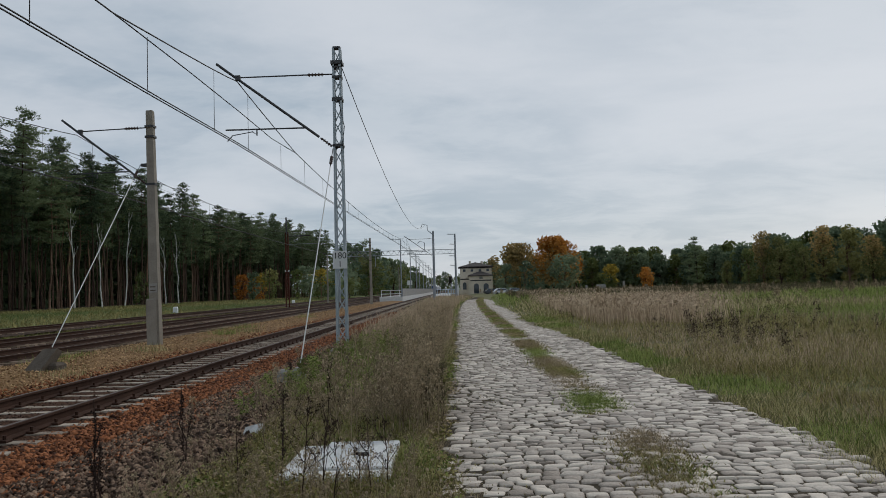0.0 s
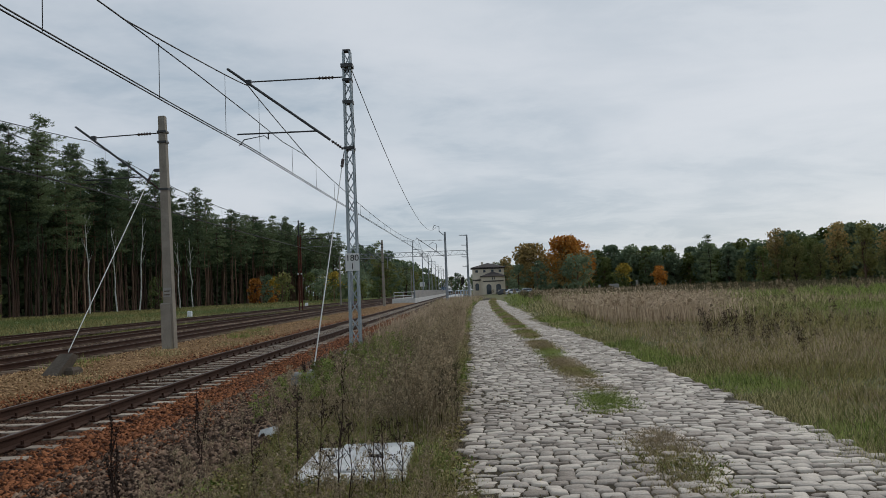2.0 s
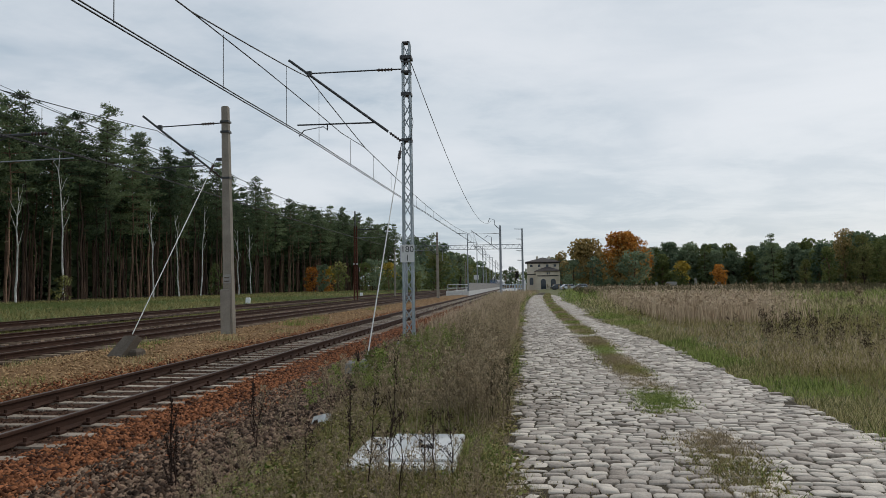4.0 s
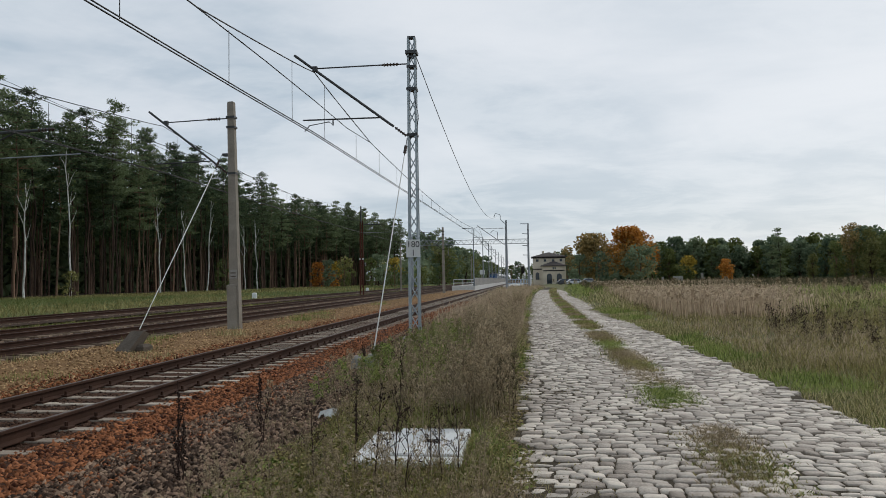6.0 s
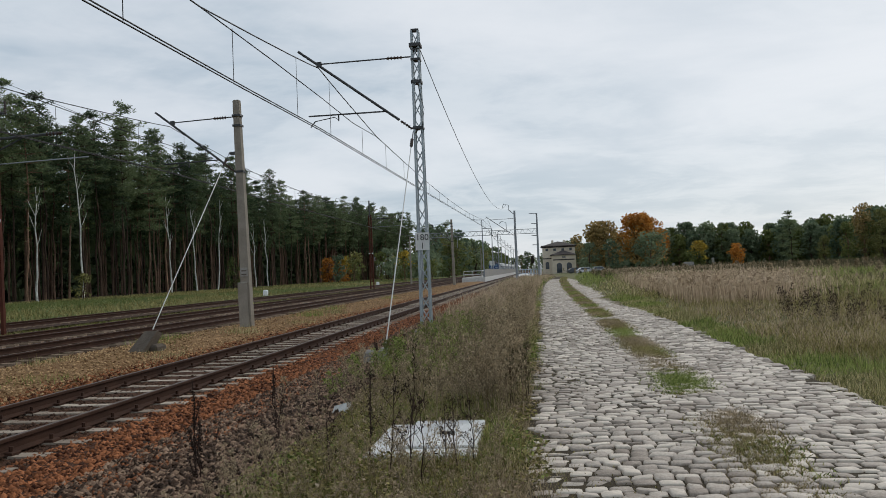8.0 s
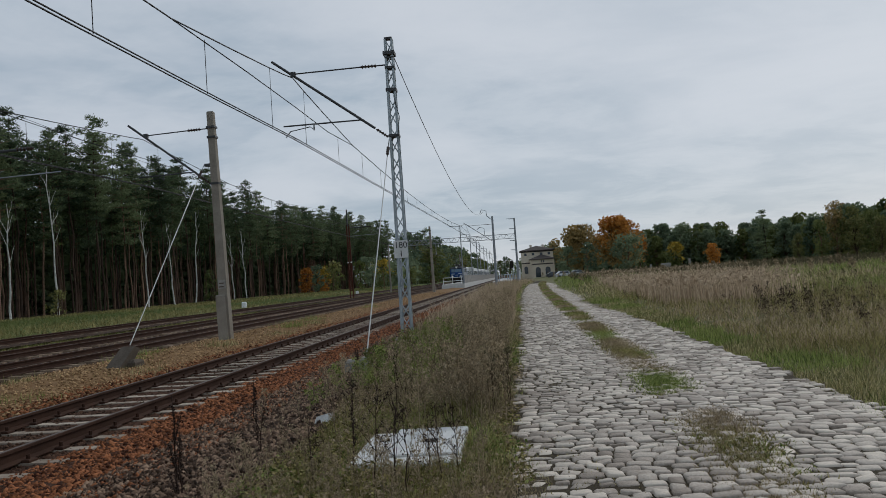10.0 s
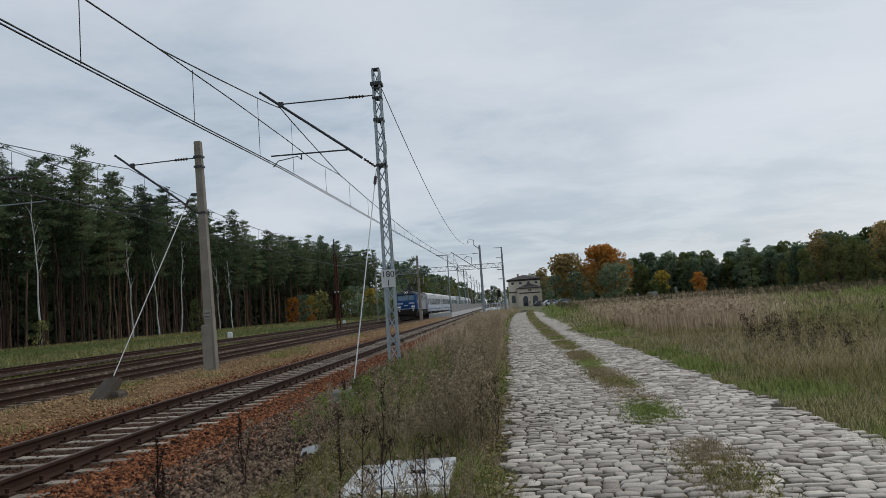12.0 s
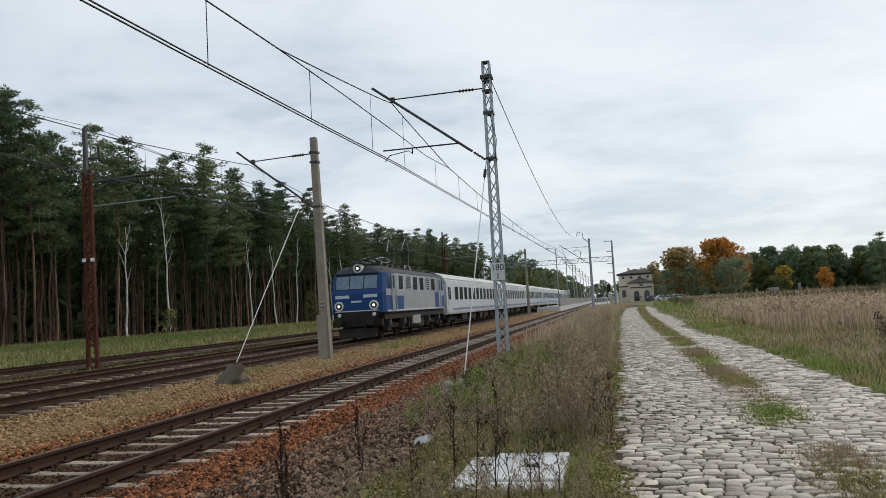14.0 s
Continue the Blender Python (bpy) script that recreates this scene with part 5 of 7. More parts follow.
def line_trees():
    rng = np.random.default_rng(9)
    places = []
    y = 185.0
    while y < 760:
        places.append((-29 - rng.uniform(0, 6) - max(0, (290 - y)) * 0.14, y, rng.uniform(1.1, 1.55) if y > 290 else rng.uniform(0.5, 0.75), rng.uniform(0, 360)))
        if y > 320:
            places.append((-44 - rng.uniform(0, 8), y + 4, rng.uniform(1.4, 1.9), rng.uniform(0, 360)))
        y += rng.uniform(5, 9) if y < 400 else rng.uniform(12, 20)
    y = 300.0
    while y < 800:
        places.append((16 + rng.uniform(0, 10), y, rng.uniform(1.0, 1.3), rng.uniform(0, 360)))
        y += rng.uniform(14, 22)
    for k in range(34):
        places.append((-60 + k * 7.0 + rng.uniform(-2, 2), 860 + rng.uniform(-20, 20), rng.uniform(1.2, 1.7), rng.uniform(0, 360)))
    copies(copies_far, places)
    n = 14000
    k = rng.integers(0, 3, n)
    t = rng.uniform(0, 1, n)
    x = np.where(k == 0, -34 - 10 * rng.uniform(0, 1, n), np.where(k == 1, 18 + 14 * rng.uniform(0, 1, n), -80 + 280 * t))
    y = np.where(k == 2, 870 + 25 * rng.uniform(0, 1, n), 230 + 620 * t)
    v, q = leaf_cards(rng, np.column_stack([x, y, rng.uniform(0, 1, n) * np.where(k == 2, 15, 8)]), 1.5)
    tagged(part("far_thicket", cloud_mesh("far_thicket", v, q, LEAF_DARK), None), "dark thicket under the distant trees", "undergrowth", kind="stuff")
    drop_kinds(copies_far)


line_trees()
pine(33, 22, pose(-34.5, 300, 0))
broadleaf(101, 7, 3.0, [LEAF_GREEN, LEAF_YELLOW], "bush", "yellowing bush beside the tracks", pose(-31, 178, 0), 0.05, 0.3, 30, group="trackside bushes")
broadleaf(102, 5, 2.8, LEAF_GREEN, "bush", "green bush beside the tracks", pose(-27, 196, 0), 0.05, 0.3, 30, group="trackside bushes")
broadleaf(103, 5.5, 2.8, LEAF_GREEN, "bush", "green bush beside the tracks", pose(-24.5, 215, 0), 0.05, 0.3, 30, group="trackside bushes")
broadleaf(104, 6, 3.0, LEAF_DARK, "bush", "dark green bush beside the tracks", pose(-36, 190, 0), 0.05, 0.3, 30, group="trackside bushes")

# big autumn trees by the station house
broadleaf(110, 14.3, 7.4, [LEAF_BROWN, LEAF_ORANGE], "oak_tree", "broad oak with orange autumn crown near the station house", pose(25.5, 196, 0), 0.16, 0.42, 26, group="autumn oaks", clumps=80)
broadleaf(111, 13.0, 6.0, [LEAF_BROWN, LEAF_BROWN], "oak_tree", "broad oak turning brown near the station house", pose(17.0, 200, 0), 0.14, 0.42, 26, group="autumn oaks", clumps=76)
broadleaf(112, 11.0, 4.5, [LEAF_DARK, LEAF_BROWN], "oak_tree", "thin-crowned brown oak behind the station house", pose(11.5, 226, 0), 0.14, 0.42, 22, group="autumn oaks", clumps=30)
broadleaf(113, 9.2, 4.4, LEAF_DARK, "lime_tree", "dense dark green tree before the oaks", pose(26.6, 184, 0), 0.06, 0.36, 34, clumps=36)
broadleaf(114, 8.0, 3.2, LEAF_DARK, "lime_tree", "dark green tree beside the station house", pose(17.5, 188, 0), 0.04, 0.36, 34)
broadleaf(115, 7.5, 3.0, LEAF_DARK, "lime_tree", "dark green tree beside the station house", pose(13.2, 196, 0), 0.04, 0.36, 34)
broadleaf(116, 9.5, 3.6, [LEAF_GREEN, LEAF_ORANGE], "maple_tree", "maple with an orange top beyond the field", pose(36.0, 226, 0), 0.08, 0.4, 28, group="autumn trees")
broadleaf(117, 6.3, 2.5, [LEAF_GREEN, LEAF_YELLOW], "maple_tree", "small maple, yellow above and green below", pose(36.8, 180, 0.1), 0.03, 0.24, 46, group="autumn trees", clumps=60)
broadleaf(118, 5.6, 2.1, LEAF_ORANGE, "maple_tree", "small round orange maple beyond the field", pose(47.6, 190, 0.1), 0.05, 0.24, 46, group="autumn trees", clumps=60)


def far_wood():
    rng = np.random.default_rng(12)
    kinds = [broadleaf(120, 12.5, 4.2, LEAF_DARK, "wood_tree", "dark green tree at the far edge of the field", pose(0, 0, -60), 0.03, 0.48, 26, group="trees beyond the field", clumps=70),
             broadleaf(121, 12.0, 3.6, LEAF_DARK, "wood_tree", "dark green tree at the far edge of the field", pose(0, 0, -60), 0.03, 0.44, 26, group="trees beyond the field", clumps=70),
             broadleaf(122, 12.0, 3.4, LEAF_GREEN, "wood_tree", "green tree at the far edge of the field", pose(0, 0, -60), 0.03, 0.44, 26, group="trees beyond the field", clumps=70)]
    line = ((28, 246), (48, 242), (68, 236), (80, 214), (84, 190), (88, 168), (96, 150), (112, 128), (130, 108))
    places = []
    for (xa, ya), (xb, yb) in zip(line, line[1:]):
        n = int(math.hypot(xb - xa, yb - ya) / 4.0)
        for i in range(n):
            t = i / n
            x, y = xa + (xb - xa) * t, ya + (yb - ya) * t
            places.append((x + rng.normal(0, 1), y + rng.normal(0, 1.5), rng.uniform(0.84, 1.05), rng.uniform(0, 360)))
            places.append((x + 6 + rng.normal(0, 1.5), y + 7 + rng.normal(0, 1.5), rng.uniform(0.95, 1.15), rng.uniform(0, 360)))
    copies(kinds, places)
    drop_kinds(kinds)
    n = 16000
    k = rng.integers(0, len(line) - 1, n)
    t = rng.uniform(0, 1, n)
    la = np.array(line, float)
    c2 = la[k] * (1 - t[:, None]) + la[k + 1] * t[:, None] + rng.uniform(2, 12, (n, 1)) * (0.6, 0.8)
    v, q = leaf_cards(rng, np.column_stack([c2, rng.uniform(0, 1, n) ** 0.9 * 8.5]), 0.75)
    tagged(part("wood_undergrowth", cloud_mesh("wood_undergrowth", v, q, LEAF_DARK), None), "dark undergrowth inside the wood beyond the field", "undergrowth", kind="stuff")
    # younger birches and autumn trees in front of the wood
    b = [broadleaf(130, 11.5, 2.6, LEAF_OLIVE, "birch_tree", "slender birch turning yellow before the wood", pose(0, 0, -60), 0.02, 0.26, 30, BARK, "birches before the wood", 60),
         broadleaf(131, 11.0, 2.4, LEAF_GREEN, "birch_tree", "slender green birch before the wood", pose(0, 0, -60), 0.02, 0.26, 30, BARK, "birches before the wood", 56),
         broadleaf(132, 12.5, 2.7, [LEAF_OLIVE, LEAF_BROWN], "birch_tree", "birch with a brown autumn crown before the wood", pose(0, 0, -60), 0.03, 0.26, 30, BARK, "birches before the wood", 60),
         broadleaf(133, 11.0, 2.6, LEAF_OLIVE, "birch_tree", "olive-green birch before the wood", pose(0, 0, -60), 0.02, 0.26, 30, BARK, "birches before the wood", 56)]
    spots = [(62.5, 176, 0.58), (66, 172, 0.8), (69.5, 173, 0.95), (72.5, 171, 1.05), (70.5, 166, 0.75), (75, 166, 0.95), (76.5, 159, 1.0), (73, 160, 0.7), (79, 154, 1.1), (81, 148, 0.85), (78, 143, 0.8), (84, 141, 1.0), (88, 134, 0.95), (86, 128, 0.75), (93, 124, 0.95), (99, 117, 0.9), (105, 108, 1.0)]
    copies(b, [(x, y, s, k * 77) for k, (x, y, s) in enumerate(spots)])
    drop_kinds(b)
    p = [pine(140, 14.0, None, True), pine(141, 15.0, None, True)]
    copies(p, [(x, y, s, k * 61) for k, (x, y, s) in enumerate(((66, 208, 1.0), (88, 152, 1.0), (91, 147, 1.02), (95, 142, 0.98), (98, 137, 1.02), (102, 131, 1.0), (107, 125, 1.02), (113, 118, 1.0), (55, 236, 0.9)))])
    drop_kinds(p)


far_wood()


# ---- station ----
def arch_panel(x, y, z, w, h, t, n=8):
    """A round-headed panel facing -y."""
    prof = [(x - w / 2, z), (x + w / 2, z)] + [(x + w / 2 * math.cos(a), z + h - w / 2 + w / 2 * math.sin(a)) for a in (math.pi * i / n for i in range(n + 1))]
    return Form().prism(prof, y, y + t)


def hip_roof(f, x0, x1, y0, y1, z, h, over=0.5):
    x0, x1, y0, y1 = x0 - over, x1 + over, y0 - over, y1 + over
    r = min(x1 - x0, y1 - y0) / 2
    if x1 - x0 > y1 - y0:
        a, b = (x0 + r, (y0 + y1) / 2, z + h), (x1 - r, (y0 + y1) / 2, z + h)
    else:
        a, b = ((x0 + x1) / 2, y0 + r, z + h), ((x0 + x1) / 2, y1 - r + 0.01, z + h)
    p = [(x0, y0, z), (x1, y0, z), (x1, y1, z), (x0, y1, z), (x0, y0, z + 0.18), (x1, y0, z + 0.18), (x1, y1, z + 0.18), (x0, y1, z + 0.18), a, b]
    side = [(4, 5, 9, 8), (5, 6, 9), (6, 7, 8, 9), (7, 4, 8)] if x1 - x0 > y1 - y0 else [(4, 5, 8), (5, 6, 9, 8), (6, 7, 9), (7, 4, 8, 9)]
    f.add(p, [(3, 2, 1, 0), (0, 1, 5, 4), (1, 2, 6, 5), (2, 3, 7, 6), (3, 0, 4, 7)] + side)
    return f


def station_house():
    th = thing("station_house", "old two-storey plastered station house with dark hipped roofs", "house")
    Y = 206
    x0, x1 = 1.8, 10.4
    main = part("wall", Form().box(x0, x1, Y + 4, Y + 16, -0.5, 7.4), PLASTER, th, "ochre plaster wall of the main block")
    wing = part("wall", Form().box(4.1, 10.3, Y, Y + 4.02, -0.5, 4.9), PLASTER, th, "ochre plaster wall of the front wing")
    roof = part("roof", hip_roof(Form(), x0, x1, Y + 4, Y + 16, 7.4, 1.5), ROOF, th, "dark hipped roof")
    part("roof", hip_roof(Form(), 4.1, 10.3, Y, Y + 5.5, 4.9, 1.3, 0.35), ROOF, th, "dark reddish hipped wing roof")
    for x, y in ((4.6, Y + 9), (8.0, Y + 11)):
        part("chimney", Form().box(x - 0.3, x + 0.3, y - 0.3, y + 0.3, 7.8, 9.25), PLASTER, roof)
    b = Form()
    b.box(4.05, 10.35, Y - 0.06, Y, 3.55, 3.85)
    part("cornice", b, ROOF, wing, "dark string course")
    b = Form()
    b.box(x0 - 0.05, x0 + 2.3, Y + 3.94, Y + 4.0, 4.0, 4.3)
    # dark strip below the roof stands for eaves shadow and windows
    b.box(x0 - 0.05, x1 + 0.05, Y + 3.94, Y + 4.0, 7.1, 7.38)
    part("cornice", b, ROOF, main)
    for x in (6.0, 8.6):
        w = part("arched_door", arch_panel(x, Y - 0.03, 0.2, 1.35, 2.7, 0.05), DARKGLASS, th, "tall dark arched door")
        part("door_surround", arch_panel(x, Y - 0.02, 0.1, 1.8, 3.05, 0.03), PLASTER, w)
    for x in (4.2, 10.2):
        part("pilaster", Form().box(x - 0.2, x + 0.2, Y - 0.1, Y, -0.3, 4.9), PLASTER, th)
    for x in (7.05, 7.55):
        part("window", Form().box(x - 0.15, x + 0.15, Y - 0.03, Y + 0.02, 4.1, 4.7), DARKGLASS, th)
    for x in (2.9, 5.0, 7.2, 9.3):
        part("window", Form().box(x - 0.35, x + 0.35, Y + 3.96, Y + 4.02, 6.2, 6.85), DARKGLASS, th)
    part("window", arch_panel(2.9, Y + 3.95, 1.3, 1.0, 2.0, 0.06), DARKGLASS, th)


station_house()


def platform():
    th = thing("island_platform", "concrete island platform with a pale edge beside the main track", "platform", kind="structure")
    f = Form()
    f.box(-11.35, -8.05, 117, 330, -0.3, 0.55)
    part("slab", f, CONCRETE, th)
    part("kerb", Form().box(-8.08, -7.95, 117, 330, -0.3, 0.62), SLAB, th, "pale concrete edge")
    part("kerb", Form().box(-11.45, -8.05, 116.8, 117.0, -0.3, 0.62), SLAB, th)
    part("kerb", Form().box(-11.47, -11.33, 117, 330, -0.3, 0.62), SLAB, th)
    fence = thing("platform_fence", "long grey mesh fence along the back of the platform", "fence")
    y = 121.0
    while y < 322:
        part("fence_panel", Form().box(-8.22, -8.18, y, y + 3.92, 0.62, 1.86), FENCE_PANEL, fence)
        part("post", Form().box(-8.24, -8.16, y - 0.08, y, 0.55, 1.95), FARSTEEL, fence)
        y += 4.0
    rail = thing("platform_railing", "pale tubular railing at the end of the platform", "railing")
    for x in (-11.2, -9.8, -8.4):
        part("post", Form().rod((x, 117.3, 0.55), (x, 117.3, 1.65), 0.045, 6), WHITE_PAINT, rail)
    for z in (1.1, 1.62):
        part("bar", Form().rod((-11.2, 117.3, z), (-8.4, 117.3, z), 0.045, 6), WHITE_PAINT, rail)
    for z in (1.1, 1.62):
        part("bar", Form().rod((-11.2, 117.3, z), (-11.2, 121, z), 0.045, 6), WHITE_PAINT, rail)
        part("bar", Form().rod((-8.4, 117.3, z), (-8.4, 121, z), 0.045, 6), WHITE_PAINT, rail)


platform()


def lamp_post(x, y, h, side):
    th = thing("platform_lamp", "tall slim grey lamp post on the platform", "street lamp", pose(x, y, 0.5), "platform lamps")
    part("pole", Form().rod((0, 0, 0), (0, 0, h), 0.11, 8, 0.07), FARSTEEL, th)
    part("arm", Form().rod((0, 0, h - 0.04), (-1.15, 0, h + 0.06), 0.04, 6), FARSTEEL, th)
    part("lamp_head", Form().box(-1.75, -1.05, -0.12, 0.12, h + 0.0, h + 0.12, 0.03), FARSTEEL, th)
    return th


first_lamp = lamp_post(-8.55, 124, 9.4, -1)
for k, y in enumerate((151, 175, 190, 214, 236, 262, 290, 318)):
    copy_thing(first_lamp, pose(-8.55, y, 0.5))
tagged(part("platform_sign", Form().box(-9.3, -8.3, 152, 152.05, 2.6, 3.5).rod((-8.9, 152, 0.5), (-8.9, 152, 3.0), 0.04, 6), PLATE), "blank-faced pale platform sign on a post", "sign")


def crossing():
    th = thing("side_platform", "low pale concrete platform beside the near track", "platform", kind="structure")
    part("slab", Form().box(-4.4, -1.0, 142, 240, -0.3, 0.35), SLAB, th)
    r = thing("platform_barrier", "blue-grey steel barrier at the platform entrance", "railing")
    for k in range(9):
        x = -3.6 + k * 0.5
        part("bar", Form().rod((x, 141.6, 0.1), (x, 141.6, 1.5), 0.05, 6), BLUE_RAIL, r)
    for z in (0.75, 1.5):
        part("rail", Form().rod((-3.6, 141.6, z), (0.4, 141.6, z), 0.05, 6), BLUE_RAIL, r)
    for k in range(8):
        y = 142 + k * 3
        part("bar", Form().rod((-1.2, y, 0.3), (-1.2, y, 1.5), 0.05, 6), BLUE_RAIL, r)
    part("rail", Form().rod((-1.2, 141.6, 1.5), (-1.2, 163, 1.5), 0.05, 6), BLUE_RAIL, r)
    s = thing("signal", "dark railway signal on a short mast beside the track", "signal")
    part("mast", Form().rod((-0.5, 146, 0), (-0.5, 146, 4.2), 0.07, 6), FARSTEEL, s)
    part("signal_head", Form().box(-1.0, -0.4, 145.9, 146.1, 2.6, 4.0), LOCO_DARK, s)
    part("post", Form().box(0.45, 0.85, 139, 139.2, -0.2, 2.2), WHITE_PAINT, r, "pale square gate post")


crossing()


def parked_car(x, y, turn, paint, label):
    th = thing("car", label, "car", pose(x, y, 0, 0, 0, turn), "parked cars")
    prof = [(-2.1, 0.35), (2.1, 0.35), (2.15, 0.7), (1.2, 0.88), (0.55, 1.42), (-1.1, 1.45), (-1.75, 0.95), (-2.15, 0.85)]
    body = Form()
    n = len(prof)
    p = [(px, s * (0.85 if pz < 1 else 0.68), pz) for s in (-1, 1) for px, pz in prof]
    body.add(p, [(i, (i + 1) % n, n + (i + 1) % n, n + i) for i in range(n)] + [tuple(range(n - 1, -1, -1)), tuple(range(n, 2 * n))])
    b = part("body", body, paint, th)
    g = Form()
    for s in (-1, 1):
        g.add([(-1.45, s * 0.84, 0.98), (0.95, s * 0.84, 0.98), (0.5, s * 0.705, 1.36), (-1.05, s * 0.705, 1.38)], [(0, 1, 2, 3)])
    part("side_window", g, DARKGLASS, b)
    for wx in (-1.3, 1.3):
        for s in (-1, 1):
            part("wheel", Form().turn((wx, s * 0.68, 0.32), (0, s, 0), [(0, 0.3), (0.03, 0.32), (0.17, 0.32), (0.2, 0.27)], 14), RUBBER, th)


parked_car(10.4, 166, 10, CAR_SILVER, "silver car parked beside the station house")
parked_car(8.9, 176, 8, CAR_DARK, "dark car parked on the grass")
parked_car(14.6, 182, 4, CAR_SILVER, "pale car parked under the trees")
for x, y in ((-28.2, 77), (-24.9, 118)):
    th = tagged(part("kilometre_stone", Form().box(x - 0.22, x + 0.22, y - 0.15, y + 0.15, -0.2, 0.55, 0.08), WHITE_PAINT), "small white stone marker beside the siding", "marker stone")
for k, (x, y, w, h) in enumerate(((33, 178, 2.2, 1.7), (40.5, 184, 0.5, 2.4), (31, 181, 0.5, 1.6))):
    tagged(part("garden_shed" if w > 1 else "post", Form().box(x, x + w, y, y + 0.5, -0.1, h, 0.1), CONCRETE), "small pale shed at the edge of the field" if w > 1 else "pale post at the edge of the field", "shed" if w > 1 else "post")
for x, y, h in ((-20.2, 122, 7.6), (-26, 170, 9), (-13.9 - 1.2, 210, 8)):
    th = thing("telegraph_pole", "slim grey concrete pole beside the tracks", "pole", group="trackside poles")
    part("pole", Form().rod((x, y, -0.3), (x, y, h), 0.16, 8, 0.1), POST_CONCRETE, th)


# ---- slab beside the road ----
def cover_slab():
    th = thing("inspection_cover", "pale cracked concrete cover slab lying in the grass", "concrete slab")
    f = Form()
    f.box(-1.36, -0.62, 7.0, 8.2, -0.2, 0.012, 0.012)
    slab = part("slab", f, SLAB, th)
    part("border_slab", Form().box(-1.62, -1.38, 6.72, 8.1, -0.2, -0.005, 0.012), SLAB, th, "narrower broken border slab")
    part("border_slab", Form().box(-1.40, -0.60, 6.70, 6.97, -0.2, -0.005, 0.012), SLAB, th)
    c = Form()
    c.line([(-1.36, 7.02, 0.015), (-1.30, 7.4, 0.015), (-1.28, 7.7, 0.015)], 0.008, 4)
    part("crack", c, INK, slab)
    h = Form()
    h.box(-1.02, -0.88, 7.50, 7.62, 0.008, 0.02)
    part("lifting_slot", h, INK, slab, "dark lifting slot")


cover_slab()


# ---- gravel stones ----
def stones(name, n, x0, x1, y0, y1, size, z, material, label, seed):
    rng = np.random.default_rng(seed)
    y = y0 * (y1 / y0) ** rng.uniform(0, 1, n)
    x = rng.uniform(x0, x1, n)
    base = np.array([(1, 0, 0), (0, 1, 0), (-1, 0, 0), (0, -1, 0), (0, 0, 1), (0, 0, -1)], float)
    r = size * rng.uniform(0.5, 1.3, (n, 1, 1)) * rng.uniform(0.6, 1.25, (n, 6, 1))
    a = rng.uniform(0, 2 * np.pi, n)
    v = base[None] * r
    v = v + rng.normal(0, size * 0.18, v.shape)
    c, s = np.cos(a)[:, None], np.sin(a)[:, None]
    v = np.stack([v[:, :, 0] * c - v[:, :, 1] * s, v[:, :, 0] * s + v[:, :, 1] * c, v[:, :, 2] * 0.75], -1)
    v += np.stack([x, y, z(x, y) + size * rng.uniform(0.1, 0.6, n)], -1)[:, None, :]
    tri = np.array([(0, 1, 4), (1, 2, 4), (2, 3, 4), (3, 0, 4), (1, 0, 5), (3, 2, 5)])
    f = (np.arange(n)[:, None, None] * 6 + tri[None]).reshape(-1, 3)
    ob = new(name, cloud_mesh(name, v.reshape(-1, 3), f, material))
    return tagged(ob, label, "gravel", kind="stuff")


def bed_z(x, y):
    return np.interp(x, [-8.1, -7.7, -5.0, -4.4, -3.4, -2.7, -2.2], [-0.13, -0.085, -0.078, -0.115, -0.105, -0.05, -0.06])


stones("rusty_ballast_stones", 24000, -5.1, -3.5, 4.2, 60, 0.032, lambda x, y: bed_z(x, y) - 0.012, STONE_RUST, "reddish brown crushed stones beside the rails", 1)
stones("rusty_ballast_stones", 16000, -7.7, -4.9, 5.5, 70, 0.026, lambda x, y: x * 0 - 0.090, STONE_DARK, "reddish brown crushed stones between the rails", 2)
stones("grey_ballast_stones", 24000, -4.15, -2.2, 4.2, 45, 0.032, bed_z, STONE_GREY, "loose grey-brown stones beside the track", 3)
stones("tan_gravel_stones", 14000, -11.6, -7.8, 7, 90, 0.032, lambda x, y: np.interp(x, [-11.75, -11.3, -9.8, -8.4, -7.6], [-0.13, -0.05, 0.02, -0.03, -0.10]), STONE_TAN, "tan pebbles on sandy gravel", 4)
stones("rusty_ballast_stones", 5000, -8.9, -7.6, 6, 60, 0.034, lambda x, y: x * 0 - 0.06, STONE_RUST, "rusty stones strewn beside the rails", 8)
stones("dark_ballast_stones", 9000, -14.8, -11.6, 10, 90, 0.030, lambda x, y: x * 0 - 0.125, STONE_DARK, "dark stones between the main rails", 5)
stones("dark_ballast_stones", 8000, -18.8, -15.2, 12, 90, 0.030, lambda x, y: x * 0 - 0.125, STONE_DARK, "dark stones between the old rails", 6)
tagged(part("loose_stone", Form().add([(-2.55, 9.1, -0.05), (-2.38, 9.05, -0.05), (-2.3, 9.2, -0.05), (-2.5, 9.28, -0.05), (-2.52, 9.12, 0.03), (-2.36, 9.12, 0.07), (-2.34, 9.2, 0.06), (-2.48, 9.24, 0.02)], [(3, 2, 1, 0), (4, 5, 6, 7), (0, 1, 5, 4), (1, 2, 6, 5), (2, 3, 7, 6), (3, 0, 4, 7)]), SLAB), "pale broken stone lying on the gravel", "stone")


# ---- grass ----
def scatter(rng, n, x_lo, x_hi, y0, y1, power=1.0):
    """Roots spread more thickly near y0."""
    y = y0 * (y1 / y0) ** (rng.uniform(0, 1, n) ** power)
    lo, hi = x_lo(y), x_hi(y)
    return np.column_stack([lo + (hi - lo) * rng.uniform(0, 1, n), y])


